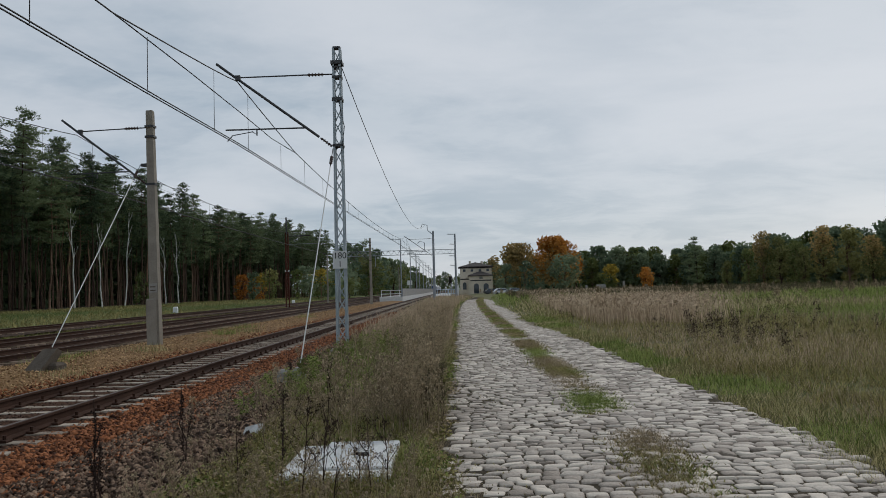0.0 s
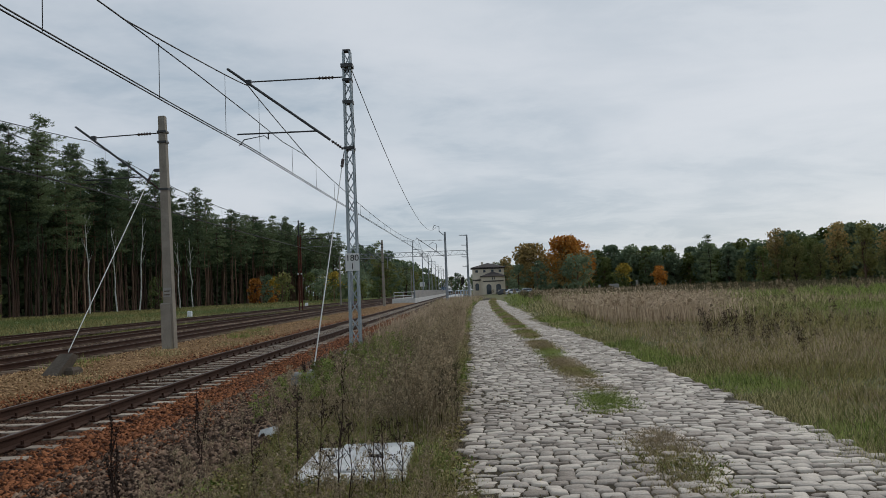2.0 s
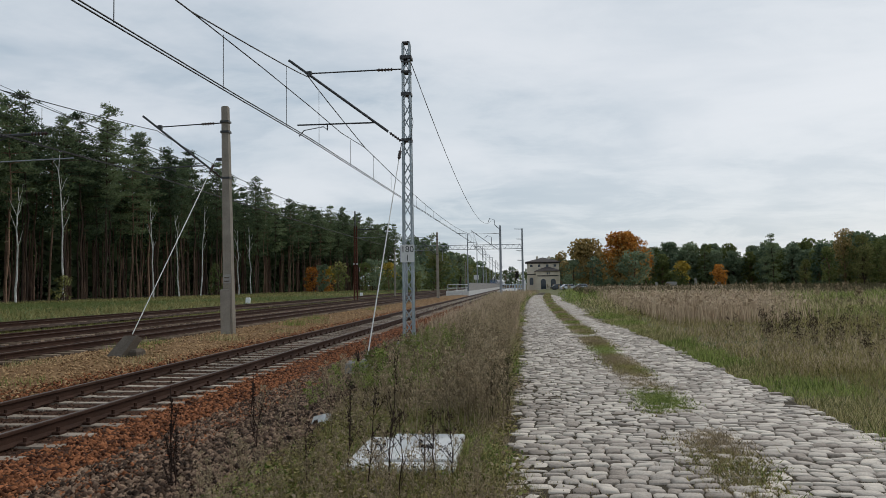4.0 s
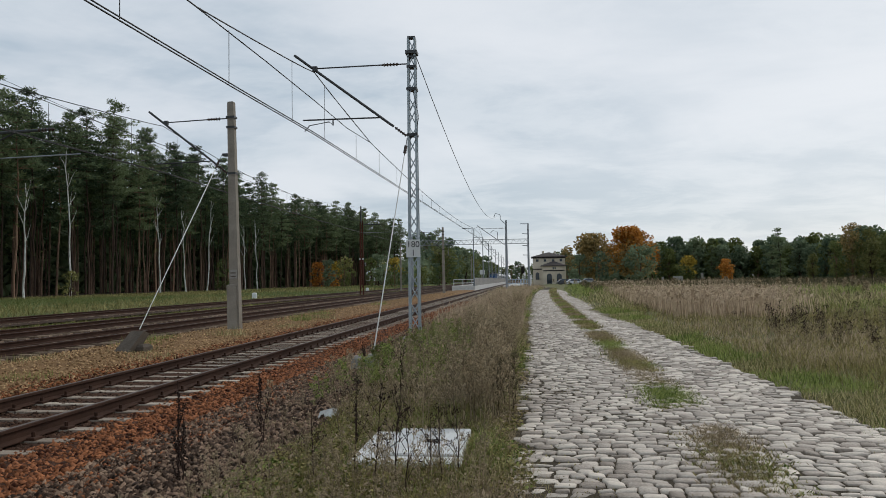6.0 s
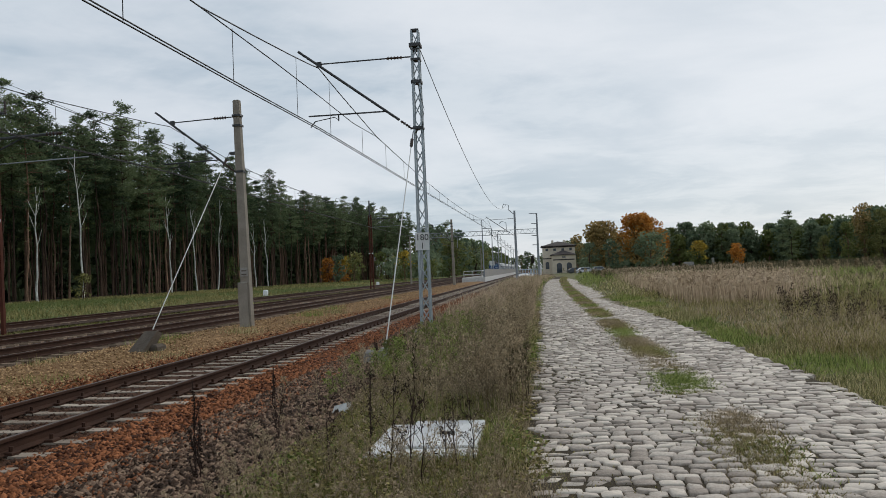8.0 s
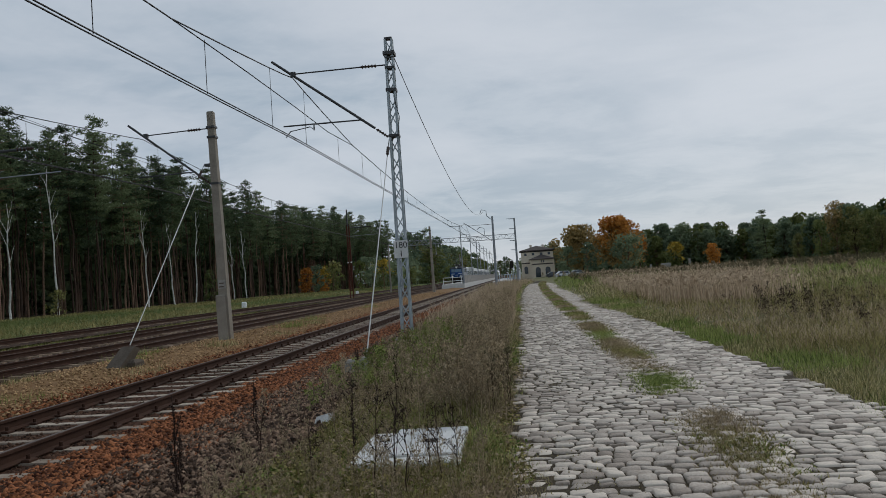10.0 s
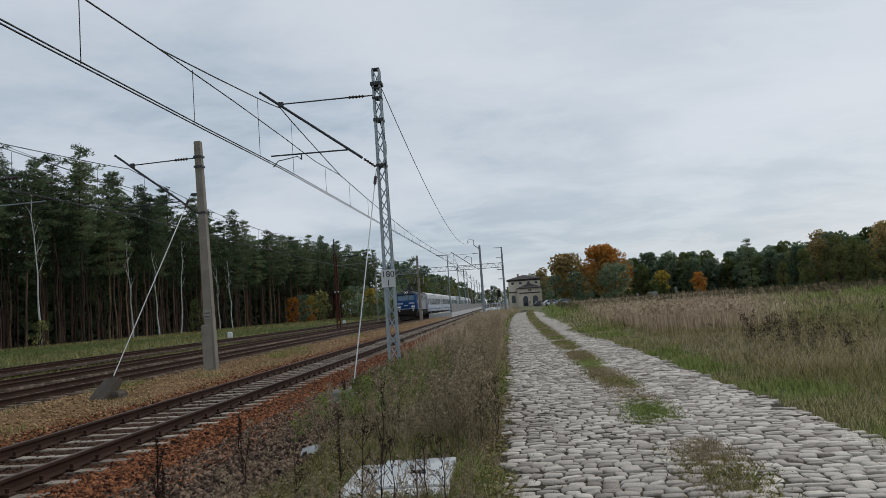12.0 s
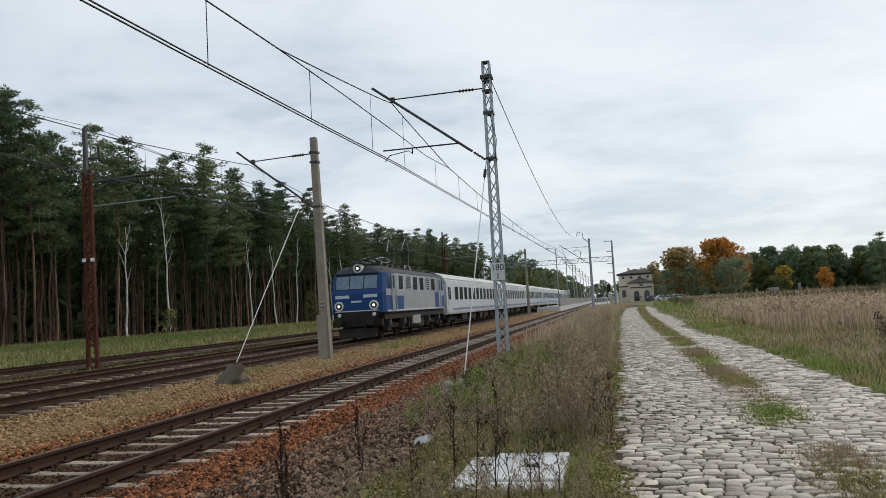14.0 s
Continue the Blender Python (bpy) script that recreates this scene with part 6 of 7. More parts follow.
def tufts(rng, xy, per, spread):
    """Gathers roots into tufts of about per blades."""
    c = xy[: len(xy) // per + 1]
    out = np.repeat(c, per, 0)[: len(xy)]
    return out + rng.normal(0, spread, out.shape)


def patch(xy, s, seed):
    """A smooth random field between 0 and 1."""
    rng = np.random.default_rng(seed)
    out = np.zeros(len(xy))
    for k in range(7):
        a = rng.uniform(0, 6.28)
        out += np.sin((xy[:, 0] * np.cos(a) + xy[:, 1] * np.sin(a) * 0.6) / s * rng.uniform(0.6, 1.9) + rng.uniform(0, 6.28))
    return 0.5 + out / 7.0


def grass(name, xy, height, width, material, label, seed, lean=0.4, z=None):
    rng = np.random.default_rng(seed)
    zz = (ground_height(xy[:, 0], xy[:, 1]) if z is None else np.full(len(xy), z)) - 0.02
    v, f = blades(rng, xy, zz, height, width, lean)
    ob = new(name, cloud_mesh(name, v, f, material))
    return tagged(ob, label, "grass", kind="stuff")


def shift(y):
    return np.where(y < 30, 0, 0.00028 * (y - 30) ** 2)


def build_field():
    rng = np.random.default_rng(31)
    edge = lambda y: 3.52 + shift(y) + 0.12 * np.sin(y * 1.7) + 0.1 * np.sin(y * 0.6)
    far = lambda y: 0.72 * y + 4
    for k, (n, y0, y1, h, w) in enumerate(((100000, 3.6, 16, 0.25, 0.012), (90000, 14, 45, 0.34, 0.022), (60000, 40, 190, 0.46, 0.07))):
        xy = scatter(rng, n, edge, far, y0, y1)
        if k < 2:
            xy[: n // 2] = tufts(rng, xy[: n // 2], 20, 0.045 + 0.05 * k)[: n // 2]
            xy[:, 0] = np.maximum(xy[:, 0], edge(xy[:, 1]))
        g = patch(xy, 5.0 + 4 * k, 3)
        off = np.clip((xy[:, 0] - edge(xy[:, 1])) / 1.5, 0.35, 1)
        pick = g + rng.normal(0, 0.14, n)
        near = np.clip(1.6 - (xy[:, 0] - edge(xy[:, 1])) * 0.6, 0, 1)
        green = pick > (0.36, 0.40, 0.54)[k] - 0.24 * near
        hh = h * (0.5 + 0.9 * g) * off * (0.7 + 0.6 * patch(xy, 0.45 + 0.4 * k, 29))
        q2 = patch(xy, 3.0 + 3 * k, 19) + rng.normal(0, 0.12, n)
        dry = ~green & (q2 > 0.66)
        dark = ~green & (q2 < 0.22)
        rest = ~green & ~dry & ~dark
        grass("green_grass", xy[green], hh[green], w, GREEN_GRASS, "fresh green tufts in the meadow", 40 + k, 0.8)
        grass("meadow_grass", xy[rest], hh[rest] * 1.12, w, REEDY if k < 2 else GRASS, "rough olive meadow grass turning yellow", 50 + k, 0.95)
        grass("dry_grass", xy[dry], hh[dry] * 1.3, w * 0.8, DRY_GRASS, "dry pinkish grass in the meadow", 54 + k, 0.6)
        grass("dull_grass", xy[dark], hh[dark] * 1.2, w, BROWN_WEED, "dull brownish grass in the meadow", 57 + k)
    xy = scatter(rng, 30000, lambda y: edge(y) - 0.12, lambda y: edge(y) + 1.3, 3.8, 40)
    gg = patch(xy, 0.7, 91) + rng.normal(0, 0.12, len(xy)) > 0.5
    hh = 0.05 + 0.05 * patch(xy, 0.5, 92) + 0.1 * np.clip((xy[:, 0] - edge(xy[:, 1])), 0, 1)
    ww = 0.008 + 0.0006 * xy[:, 1]
    grass("edge_grass", xy[gg], hh[gg], ww[gg], GREEN_GRASS, "short green grass along the edge of the road", 95, 0.6)
    grass("edge_grass", xy[~gg], hh[~gg], ww[~gg], GRASS, "short faded grass along the edge of the road", 96, 0.6)
    # short grass creeping over the other edge of the road
    xy = scatter(rng, 20000, lambda y: -0.55 + shift(y), lambda y: 0.1 + 0.1 * np.clip(9 - y, 0, 1) + shift(y) + 0.08 * np.sin(y * 2.1) + 0.05 * np.sin(y * 5.3), 4.0, 40)
    kk = patch(xy, 0.5, 191) + rng.normal(0, 0.14, len(xy))
    hh = 0.04 + 0.06 * patch(xy, 0.4, 192) + 0.12 * np.clip(-xy[:, 0] + shift(xy[:, 1]) - 0.1, 0, 0.6)
    ww = 0.007 + 0.0005 * xy[:, 1]
    for sel, m, label, s in ((kk > 0.68, GREEN_GRASS, "short green grass creeping over the paving", 195), ((kk <= 0.68) & (kk > 0.5), GRASS, "short faded grass creeping over the paving", 196), (kk <= 0.5, BROWN_WEED, "short brown grass creeping over the paving", 197)):
        grass("edge_grass", xy[sel], hh[sel], ww[sel], m, label, s, 0.7)
    # tall dry reed grass farther out, thick in a band
    n = 34000
    xy = scatter(rng, n, lambda y: 4.8 + shift(y) + 0.03 * y, lambda y: 0.5 * y + 2, 30, 150)
    keep = patch(xy, 9.0, 8) + rng.normal(0, 0.12, n) - 1.1 * np.clip(xy[:, 0] / xy[:, 1] - 0.27, 0, 1) * 3 > 0.47
    xy = xy[keep]
    grass("dry_reed_grass", xy, 0.78, 0.02 + 0.0008 * xy[:, 1], DRY_GRASS, "tall dry pinkish reed grass with feathery heads", 60, 0.22)
    m = rng.uniform(0, 1, len(xy)) < 0.35
    tops = np.column_stack([xy[m], ground_height(xy[m][:, 0], xy[m][:, 1]) + rng.uniform(0.6, 0.95, m.sum())])
    v, q = leaf_cards(rng, tops, 0.10)
    tagged(new("reed_plumes", cloud_mesh("reed_plumes", v, q, DRY_GRASS)), "feathery pinkish plumes of the reed grass", "grass", kind="stuff")
    # dark withered belt before the far trees
    xy = scatter(rng, 26000, lambda y: 6 + shift(y), lambda y: 0.66 * y + 10, 90, 235, 0.6)
    grass("withered_belt", xy, 0.9, 0.11, DULL_LEAF, "dark belt of withered weeds along the far field", 61, 0.25)


build_field()


def build_verge():
    rng = np.random.default_rng(71)
    left = lambda y: -2.35 - 0.02 * y + 0.2 * np.sin(y * 0.9)
    right = lambda y: -0.05 + shift(y) + 0.12 * np.sin(y * 2.1) + 0.08 * np.sin(y * 5.3)

    def off_slab(xy):
        return ~((xy[:, 0] > -1.66) & (xy[:, 0] < -0.60) & (xy[:, 1] > 6.78) & (xy[:, 1] < 8.25))
    for k, (n, y0, y1, h, w) in enumerate(((52000, 3.4, 14, 0.075, 0.010), (30000, 12, 50, 0.28, 0.02), (14000, 45, 140, 0.4, 0.055))):
        xy = scatter(rng, n, left, right, y0, y1)
        if k < 2:
            xy[: n // 2] = tufts(rng, xy[: n // 2], 16, 0.03 + 0.03 * k)[: n // 2]
        xy = xy[off_slab(xy)]
        g = patch(xy, 1.4 + k, 17) + rng.normal(0, 0.12, len(xy)) - (0.14, 0.04, 0.05)[k]
        hh = h * (0.6 + 0.8 * patch(xy, 1.1, 23)) * np.clip((right(xy[:, 1]) - xy[:, 0]) / 0.5, 0.3, 1)
        grass("green_grass", xy[g > 0.53], hh[g > 0.53], w, GREEN_GRASS, "short green grass between road and track", 80 + k, 0.75)
        grass("verge_grass", xy[g <= 0.53], hh[g <= 0.53] * 1.2, w, GRASS if k else REEDY, "faded verge grass between road and track", 84 + k, 0.75)
    xy = scatter(rng, 9000, lambda y: -2.6 - 0.012 * y, lambda y: -0.2 + shift(y), 22, 140)
    grass("dry_reed_grass", xy, 0.85, 0.03, DRY_GRASS, "dry beige grass beside the track", 90, 0.3)
    # low leafy cover, fallen leaves and litter
    xy = scatter(rng, 52000, left, lambda y: right(y) - 0.02, 3.4, 30)
    xy = xy[off_slab(xy)]
    h = 0.02 + 0.10 * patch(xy, 0.5, 24)
    v, q = leaf_cards(rng, np.column_stack([xy, ground_height(xy[:, 0], xy[:, 1]) + h * rng.uniform(0, 1, len(xy))]), 0.021, 0.6)
    g = patch(xy, 0.9, 25) + rng.normal(0, 0.17, len(xy))
    pick = np.where(g > 0.76, 1, np.where(g > 0.34, 3, np.where(g > 0.24, 2, 0)))
    tagged(new("leaf_litter", cloud_mesh("leaf_litter", v, q, [BROWN_WEED, GREEN_GRASS, DRY_GRASS, REEDY], pick)), "fallen leaves and low rosettes along the verge", "leaf litter", kind="stuff")
    # sparse tufts on the gravel, and the bank before the forest
    xy = scatter(rng, 52000, lambda y: -58 + 0 * y, lambda y: -26.5 + 0 * y, 30, 230)
    pk = patch(xy, 7.0, 66) + rng.normal(0, 0.15, len(xy)) > 0.66
    grass("bank_grass", xy[pk], 0.26, 0.06, LEAF_GREEN, "green grass bank before the forest", 91, 0.9)
    grass("bank_grass", xy[~pk], 0.28, 0.06, REEDY, "faded olive grass bank before the forest", 93, 0.9)
    xy = scatter(rng, 9000, lambda y: -22.2 + 0 * y, lambda y: -19.0 + 0 * y, 14, 140)
    grass("track_weeds", xy, 0.2, 0.03, REEDY, "low weeds between the old tracks", 92, 0.8)
    xy = scatter(rng, 12000, lambda y: -26.2 + 0 * y, lambda y: -21.6 + 0 * y, 18, 140)
    xy = xy[patch(xy, 2.0, 94) + rng.normal(0, 0.12, len(xy)) > 0.45]
    grass("track_weeds", xy, 0.16, 0.04, GREEN_GRASS, "green weeds over the old siding", 94, 0.8)
    for k, (cx, cy, n, h) in enumerate(((-10.2, 19.2, 260, 0.22), (-9.1, 22.6, 200, 0.3), (-9.4, 31.0, 260, 0.35), (-9.0, 33.0, 260, 0.3), (-8.9, 12.5, 160, 0.15), (-10.6, 15.5, 200, 0.18), (-9.8, 50, 200, 0.3), (-9.3, 17.5, 350, 0.12), (-10.9, 11.0, 180, 0.14), (-8.4, 16.4, 160, 0.12), (-10.0, 36.5, 260, 0.3), (-8.6, 27.0, 160, 0.2), (-10.8, 21.5, 200, 0.2))):
        c = np.array((cx, cy)) + rng.normal(0, 0.22, (n, 2)) * (1.4, 1.8)
        grass("weed_tuft", c, h, 0.012, GRASS if k % 2 else GREEN_GRASS, "small grey-green weed tuft growing in the gravel", 100 + k, z=-0.03)


build_verge()


# ---- weeds with stems ----
def weed_form(rng, h, branches, spread, heads):
    """A withered plant: bent stem, rising side twigs; returns the stem form and the seed points."""
    f, seeds = Form(), []
    pts = limb(f, rng, (0, 0, -0.05), (rng.normal(0, 0.06) * h, rng.normal(0, 0.06) * h, h), 0.005 + 0.002 * h, 0.002, 0.012 * h, 4)
    for k in range(branches):
        t = rng.uniform(0.2, 0.95)
        p = Vector(pts[0]).lerp(pts[-1], t)
        a = rng.uniform(0, 6.28)
        ln = spread * h * (1.1 - t) * rng.uniform(0.5, 1.1) + 0.03
        e = p + Vector((math.cos(a) * ln * 0.6, math.sin(a) * ln * 0.6, ln * 0.85))
        f.rod(p, e, 0.0035, 3, 0.0016)
        seeds.append(e)
        for _ in range(2):
            m = p.lerp(e, rng.uniform(0.4, 0.9))
            g = m + Vector((rng.normal(0, 0.05), rng.normal(0, 0.05), rng.uniform(0.03, 0.09))) * h
            f.rod(m, g, 0.0022, 3, 0.0012)
            seeds.append(g)
    seeds.append(pts[-1])
    return f, np.array([tuple(s) for s in seeds])


def joined(name, plants, material, seed_mat, label, seed, per_seed, size):
    """Many plants of a kind in one mesh."""
    rng = np.random.default_rng(seed)
    kinds = []
    for _ in range(9):
        f, s = weed_form(rng, 1.0, 13, 0.42, True)
        tri = [(q[0], q[i], q[i + 1]) for q in f.f for i in range(1, len(q) - 1)]
        pts = np.repeat(s, per_seed, 0) + rng.normal(0, 0.022, (len(s) * per_seed, 3))
        v2, q2 = leaf_cards(rng, pts, size)
        t2 = np.concatenate([q2[:, [0, 1, 2]], q2[:, [0, 2, 3]]])
        n = len(f.v)
        kinds.append((np.concatenate([np.array(f.v), v2]), np.concatenate([np.array(tri), t2 + n]), np.concatenate([np.zeros(len(tri)), np.ones(len(t2))])))
    vs, fs, idx, n = [], [], [], 0
    for k, (x, y, h) in enumerate(plants):
        v, f, i = kinds[k % 9]
        a = rng.uniform(0, 6.28)
        m = np.array([[math.cos(a), -math.sin(a), 0], [math.sin(a), math.cos(a), 0], [0, 0, 1]])
        w = (v * h) @ m.T + (x, y, float(ground_height(np.array(x), np.array(y))))
        vs.append(w); fs.append(f + n); idx.append(i)
        n += len(v)
    ob = new(name, cloud_mesh(name, np.concatenate(vs), np.concatenate(fs), [material, seed_mat], np.concatenate(idx)))
    return tagged(ob, label, "weeds", kind="stuff")


def build_weeds():
    rng = np.random.default_rng(200)
    plants = []
    for _ in range(320):
        y = 8.3 * (48 / 8.3) ** rng.uniform(0, 1)
        right = -0.15 + (0 if y < 30 else 0.00028 * (y - 30) ** 2)
        x = right - abs(rng.normal(0, 0.75)) - 0.05
        if x < -2.7:
            continue
        plants.append((x, y, rng.uniform(0.45, 0.95) * (1.0 if y < 24 else 1.1)))
    for _ in range(150):
        y = rng.uniform(9.5, 24)
        plants.append((-0.35 - abs(rng.normal(0, 0.45)), y, rng.uniform(0.55, 1.0)))
    for _ in range(170):
        y = rng.uniform(3.6, 7.0)
        plants.append((rng.uniform(-2.6, -0.35), y, rng.uniform(0.18, 0.5)))
    for _ in range(90):
        y = rng.uniform(8, 26)
        plants.append((rng.uniform(-3.3, -1.6), y, rng.uniform(0.3, 0.75)))
    leafy = []
    for _ in range(120):
        y = rng.uniform(11, 30)
        leafy.append((rng.uniform(-2.9, -0.5), y, rng.uniform(0.3, 0.6)))
    joined("leafy_weeds", leafy[:36], GREEN_GRASS, LEAF_OLIVE, "yellow-green leafy weeds beside the mast", 207, 7, 0.04)
    joined("green_weeds", [(x, y + 0.6, h) for x, y, h in leafy[::-1]] + [(x - 0.3, y * 0.9, h) for x, y, h in leafy[::2]], BROWN_WEED, GREEN_GRASS, "dull green leafy weeds beside the road", 208, 5, 0.03)
    bushy = [(-0.32 + rng.normal(0, 0.14) - 0.02 * abs(y - 10.5), y, rng.uniform(0.35, 0.75)) for y in rng.normal(10.5, 1.1, 17)]
    bushy += [(rng.uniform(-2.2, -0.25), y, rng.uniform(0.3, 0.6)) for y in rng.uniform(8.4, 14, 16)]
    joined("dark_weeds", bushy, DARK_WEED, DULL_LEAF, "dark bushy withered weeds at the road edge", 209, 4, 0.022)
    joined("withered_weeds", plants, BROWN_WEED, BROWN_WEED, "brown withered weeds growing along the road edge", 201, 3, 0.02)
    field = []
    for _ in range(70):
        y = rng.uniform(14, 60)
        field.append((4.4 + rng.uniform(0, 1) * 0.6 * y, y, rng.uniform(0.4, 0.8)))
    for _ in range(20):
        field.append((rng.normal(8.9, 1.9), rng.normal(21.5, 2.2), rng.uniform(0.55, 1.0)))
    for _ in range(12):
        field.append((rng.normal(6.6, 0.7), rng.normal(19.0, 1.4), rng.uniform(0.5, 0.9)))
    joined("field_weeds", field, BROWN_WEED, DARK_WEED, "dark tansy stalks with seed heads standing in the meadow", 203, 4, 0.021)
    far = []
    for _ in range(150):
        y = rng.uniform(60, 200)
        far.append((6 + rng.uniform(0, 0.6) * y, y, rng.uniform(0.8, 1.3)))
    joined("far_weeds", far, BROWN_WEED, BROWN_WEED, "brown weeds across the far meadow", 204, 3, 0.09)


build_weeds()


def dock_stalk(x, y, h, seed):
    """A dark upright dock stalk with whorls of seeds."""
    rng = np.random.default_rng(seed)
    th = thing("dock_stalk", "dark brown dead dock stalk with clustered seeds standing by the gravel", "weed", group="dock stalks")
    z = float(ground_height(np.array(x), np.array(y)))
    f = Form()
    pts = limb(f, rng, (x, y, z - 0.05), (x + rng.normal(0, 0.03), y + rng.normal(0, 0.03), z + h), 0.008, 0.004, 0.012, 5)
    c = []
    for k in range(3):
        a = rng.uniform(0, 6.28)
        p = pts[1 + k]
        e = p + Vector((0.07 * math.cos(a), 0.07 * math.sin(a), 0.25))
        f.rod(p, e, 0.005, 4, 0.003)
        c.append(np.array(p)[None] + (np.array(e) - np.array(p))[None] * rng.uniform(0.2, 1, (70, 1)) + rng.normal(0, 0.011, (70, 3)))
    t = rng.uniform(0.35, 0.92, (240, 1))
    c.append(np.array(pts[0])[None] * (1 - t) + np.array(pts[-1])[None] * t + rng.normal(0, 0.009, (240, 3)))
    part("stem", f, DARK_WEED, th)
    v, q = leaf_cards(rng, np.concatenate(c), 0.011)
    part("seed_spike", cloud_mesh("seed_spike", v, q, DARK_WEED), None, th)["kind"] = "stuff"


for k, (x, y, h) in enumerate(((-2.97, 6.3, 1.02), (-2.86, 6.15, 0.7), (-2.72, 7.6, 0.86), (-2.95, 13.6, 0.7), (-1.9, 11.5, 0.7))):
    dock_stalk(x, y, h, 300 + k)
for k, (x, y, h) in enumerate(((-1.25, 6.05, 0.85), (-1.09, 6.2, 0.95), (-0.95, 5.9, 0.7), (-0.72, 6.3, 0.62), (-1.5, 6.5, 0.8), (-0.6, 6.6, 0.55), (-1.8, 6.3, 0.6), (-0.85, 6.55, 0.5))):
    rngw = np.random.default_rng(330 + k)
    th = thing("carrot_stalk", "thin dry wild carrot stalk with dark umbels beside the slab", "weed", pose(x, y, -0.07), "dry stalks by the slab")
    fw, sw = weed_form(rngw, h, 8, 0.4, True)
    part("stem", fw, DARK_WEED, th)
    vw, qw = leaf_cards(rngw, np.repeat(sw, 7, 0) + rngw.normal(0, 0.011, (len(sw) * 7, 3)), 0.009)
    part("umbel", cloud_mesh("umbel", vw, qw, DARK_WEED), None, th)["kind"] = "stuff"


# ---- paving ----
def sett_shape(rng, x, y, w, d, z):
    """Corners of one worn sett: an eight-cornered foot, a rim and a domed, uneven top."""
    cut = rng.uniform(0.55, 0.86, 8)
    ux = np.array((-1, -1, -1, 1, 1, 1, 1, -1)) * np.array((1, 1, 0.80, 0.80, 1, 1, 0.80, 0.80))
    uy = np.array((0.74, -0.74, -1, -1, -0.74, 0.74, 1, 1), float)
    ux = ux * (1 + (cut - 0.7) * 0.28)
    uy = uy * (1 + (np.roll(cut, 3) - 0.7) * 0.28)
    tilt = rng.normal(0, 0.005, 2)
    skew = rng.normal(0, 0.16)
    rings = []
    for k, h in ((1.0, -0.08), (0.99, -0.020), (0.94, -0.007), (0.80, 0.0)):
        zz = z + h + (ux * tilt[0] + uy * tilt[1]) * k * (h > -0.05)
        rings.append(np.column_stack([x + (ux + skew * uy) * k * w / 2, y + uy * k * d / 2, zz]))
    return np.concatenate(rings)


SETT_FACES = [t for r in range(3) for a in range(8) for t in ((r * 8 + a, r * 8 + (a + 1) % 8, r * 8 + 8 + (a + 1) % 8), (r * 8 + a, r * 8 + 8 + (a + 1) % 8, r * 8 + 8 + a))]
SETT_FACES += [(24, 24 + a, 25 + a) for a in range(1, 7)]


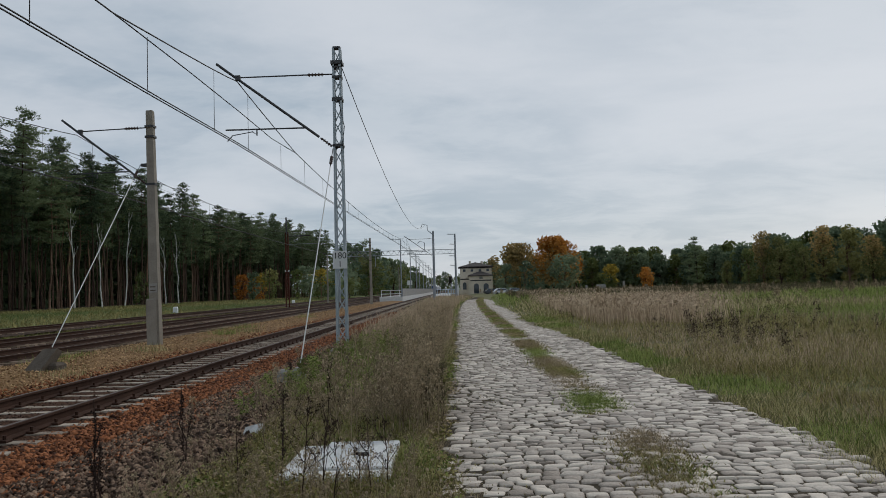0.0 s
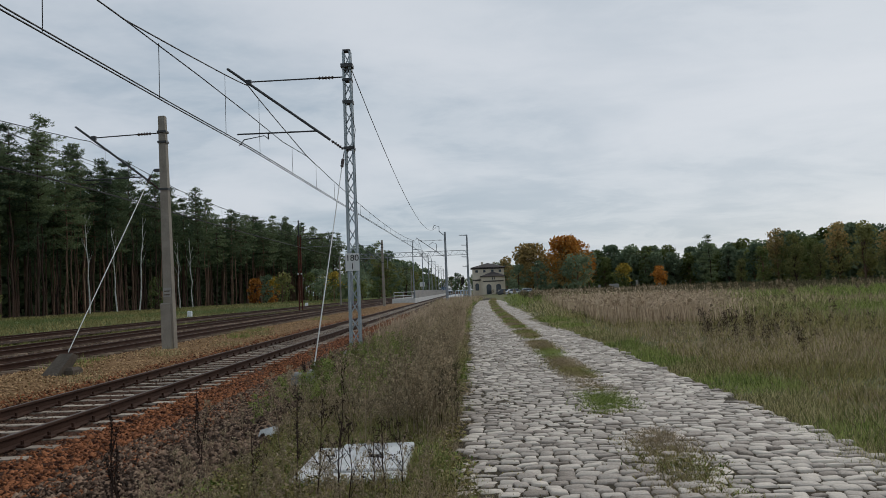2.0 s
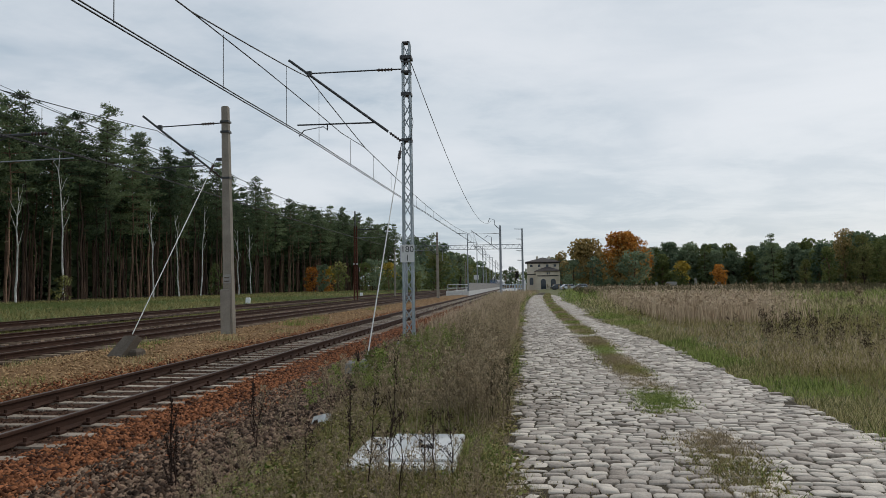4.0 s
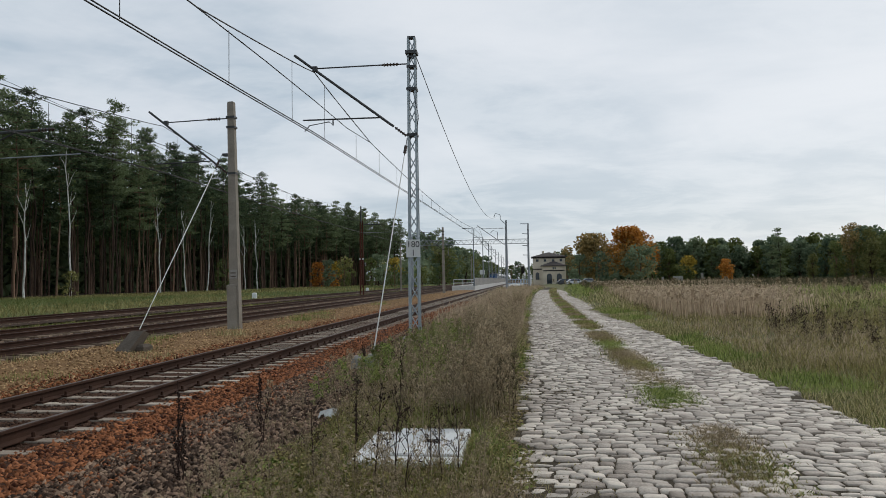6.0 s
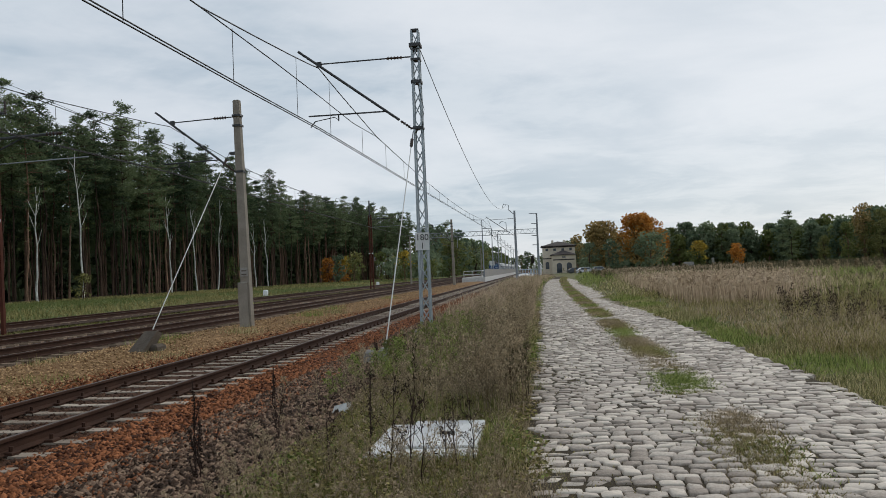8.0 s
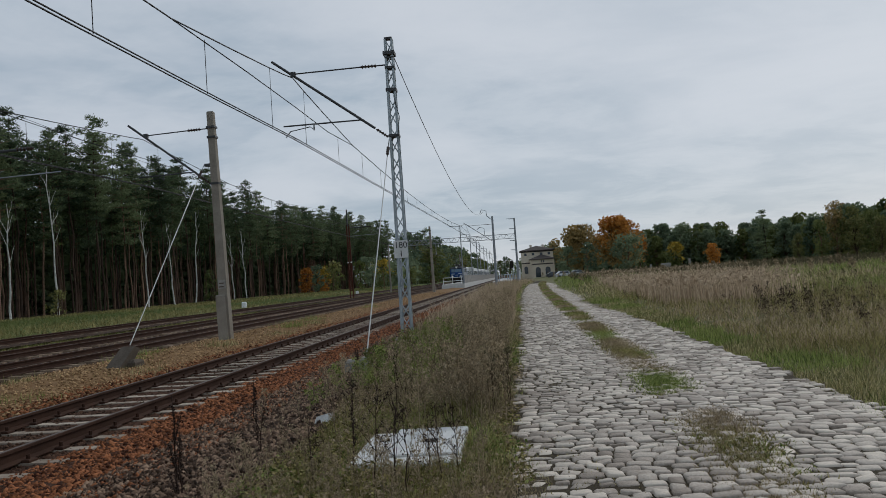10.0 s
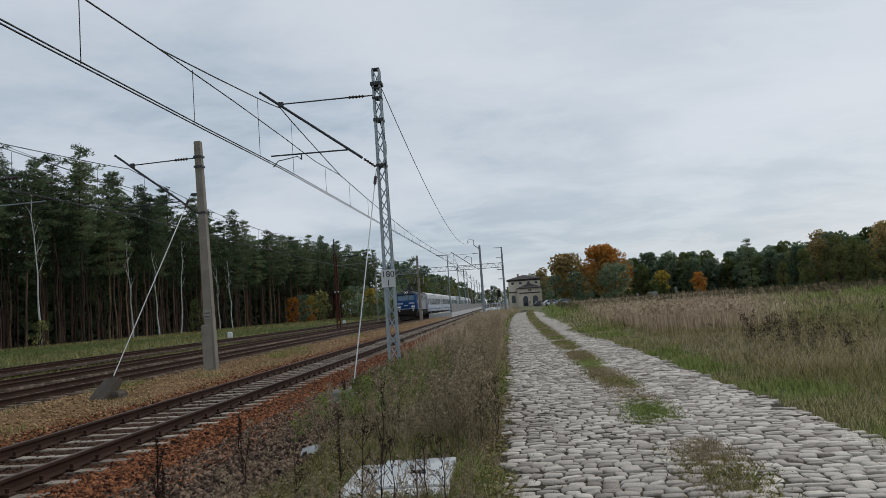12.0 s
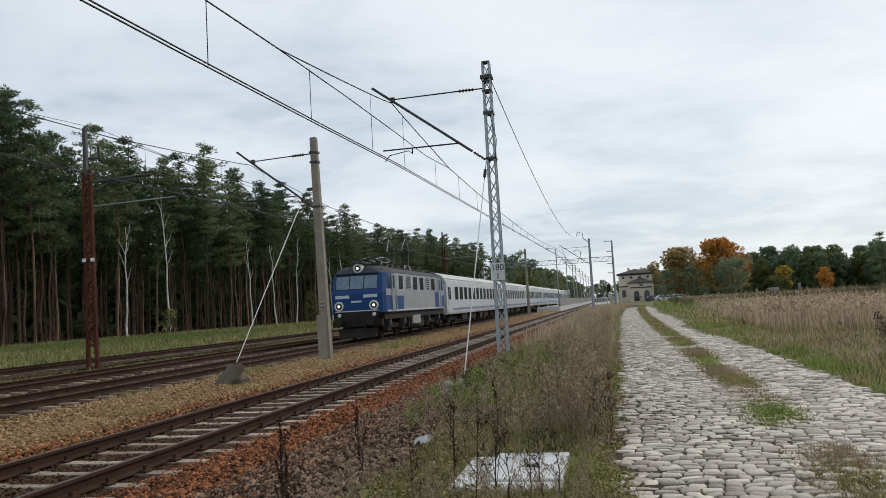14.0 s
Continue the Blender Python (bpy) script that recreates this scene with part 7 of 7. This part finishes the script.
def build_setts():
    rng = np.random.default_rng(400)
    vs = []
    y = 2.6
    meshes = []
    for k in range(24):
        me = bpy.data.meshes.new("sett")
        me.from_pydata(sett_shape(rng, 0, 0, 0.115 + 0.11 * k / 23, rng.uniform(0.124, 0.138), 0).tolist(), [], SETT_FACES)
        me.materials.append(SETT_ONE)
        me.polygons.foreach_set("use_smooth", [True] * len(me.polygons))
        meshes.append(me)
    while y < 110:
        row = 0.142 if y < 60 else 0.2
        sh = road_shift(y)
        x = road_left(y) + rng.uniform(-0.16, 0.1)
        slant = rng.normal(0, 0.012)
        end = road_right(y) + rng.uniform(-0.15, 0.15)
        while x < end:
            w = rng.uniform(0.125, 0.235)
            u = x - sh
            z = -0.06 + 0.045 * max(-0.1, 1 - ((u - 1.75) / 1.75) ** 2) + 0.016 + 0.006 * math.sin(u * 2.3 + y * 0.9) + rng.normal(0, 0.004)
            xm = x + w / 2
            ym = y + slant * (u - 1.7) + 0.03 * math.sin(u * 1.9 + y * 0.35) + 0.018 * math.sin(u * 4.3 - y * 0.8) + rng.normal(0, 0.010)
            if 5.5 < y < 7.4:
                part("sett", meshes[int(np.clip((w - 0.008 - 0.115) / 0.11 * 23, 0, 23))], None, road, at=pose(xm, ym, z, 0, 0, rng.normal(0, 3) + (180 if rng.uniform() < 0.5 else 0)))
            else:
                vs.append(sett_shape(rng, xm, ym, w - 0.008, row * rng.uniform(0.88, 0.99), z))
            x += w
        y += row
    # farther off the foot ring of a sett cannot be seen
    near = [q for q in vs if q[0, 1] < 26]
    far = [q[8:] for q in vs if q[0, 1] >= 26]
    whole, upper = np.array(SETT_FACES), np.array(SETT_FACES[16:]) - 8
    v = np.concatenate([np.array(near).reshape(-1, 3), np.array(far).reshape(-1, 3)])
    f = np.concatenate([(np.arange(len(near))[:, None, None] * 32 + whole[None]).reshape(-1, 3),
                        (np.arange(len(far))[:, None, None] * 24 + upper[None]).reshape(-1, 3) + 32 * len(near)])
    me = cloud_mesh("setts", v, f, SETT)
    me.polygons.foreach_set("use_smooth", np.ones(len(f), dtype=bool))
    tagged(part("setts", me, None, road), "worn grey granite setts", kind="stuff")
    # grass in clumps along the middle of the road
    n = 90000
    yy = 4.2 * (120 / 4.2) ** rng.uniform(0, 1, n)
    mid = np.interp(yy, [4, 5.6, 6.8, 10, 13, 20, 40, 62, 120], [1.5, 1.62, 1.8, 1.85, 1.95, 1.97, 2.07, 2.1, 2.1]) + shift(yy) * 0.9
    xy = np.column_stack([mid + rng.normal(0, 0.16, n), yy])
    lump = patch(xy, 0.42, 77) + 0.10 * np.sin(yy * 3.1 + 0.8) * np.clip(14 / yy, 0, 1) + 0.12 + 0.12 * (yy < 9) + 0.24 * np.clip((yy - 9) / 6, 0, 1) - 0.3 * np.clip((yy - 40) / 25, 0, 1)
    keep = lump + rng.normal(0, 0.12, n) > 0.47
    xy, lump = xy[keep], lump[keep]
    g = patch(xy, 0.6, 78) + rng.normal(0, 0.16, len(xy))
    hh = 0.022 + 0.04 * np.clip(lump - 0.4, 0, 0.8) + 0.0012 * xy[:, 1]
    ww = 0.010 + 0.0005 * xy[:, 1]
    for sel, m, label, k in ((g > 0.72, GREEN_GRASS, "green grass growing along the middle of the road", 410), ((g <= 0.72) & (g > 0.36), REEDY, "olive moss and grass along the middle of the road", 411), (g <= 0.36, BROWN_WEED, "withered brown grass along the middle of the road", 412)):
        grass("road_grass", xy[sel], hh[sel], ww[sel], m, label, k, 1.1, z=0.0)
    # thin moss and grass in the joints
    n = 14000
    yy = 4.6 * (30 / 4.6) ** rng.uniform(0, 1, n)
    xx = 1.7 + rng.normal(0, 0.75, n)
    xy = np.column_stack([xx, yy])
    xy = xy[patch(xy, 0.8, 79) + rng.normal(0, 0.1, n) > 0.6]
    grass("joint_grass", xy, 0.018, 0.010, REEDY, "short moss and grass in the joints of the setts", 413, 1.2, z=-0.01)


build_setts()


# ---- movement ----
NOSE_ROWS = [(0.0, 495.5), (3.5, 381.5), (7.0, 267.0), (10.5, 152.0), (11.0, 135.3), (11.5, 118.6), (12.0, 102.2), (12.5, 86.0), (13.0, 69.6), (13.5, 53.4), (14.0, 37.4)]


def motions():
    for k, ob in enumerate([loco] + coaches):
        back = 0 if not k else 15.95 + COACH * (k - 1)
        walk(ob, [(t, pose(TRACK_X, y + back, RAIL_TOP)) for t, y in NOSE_ROWS])


motions()
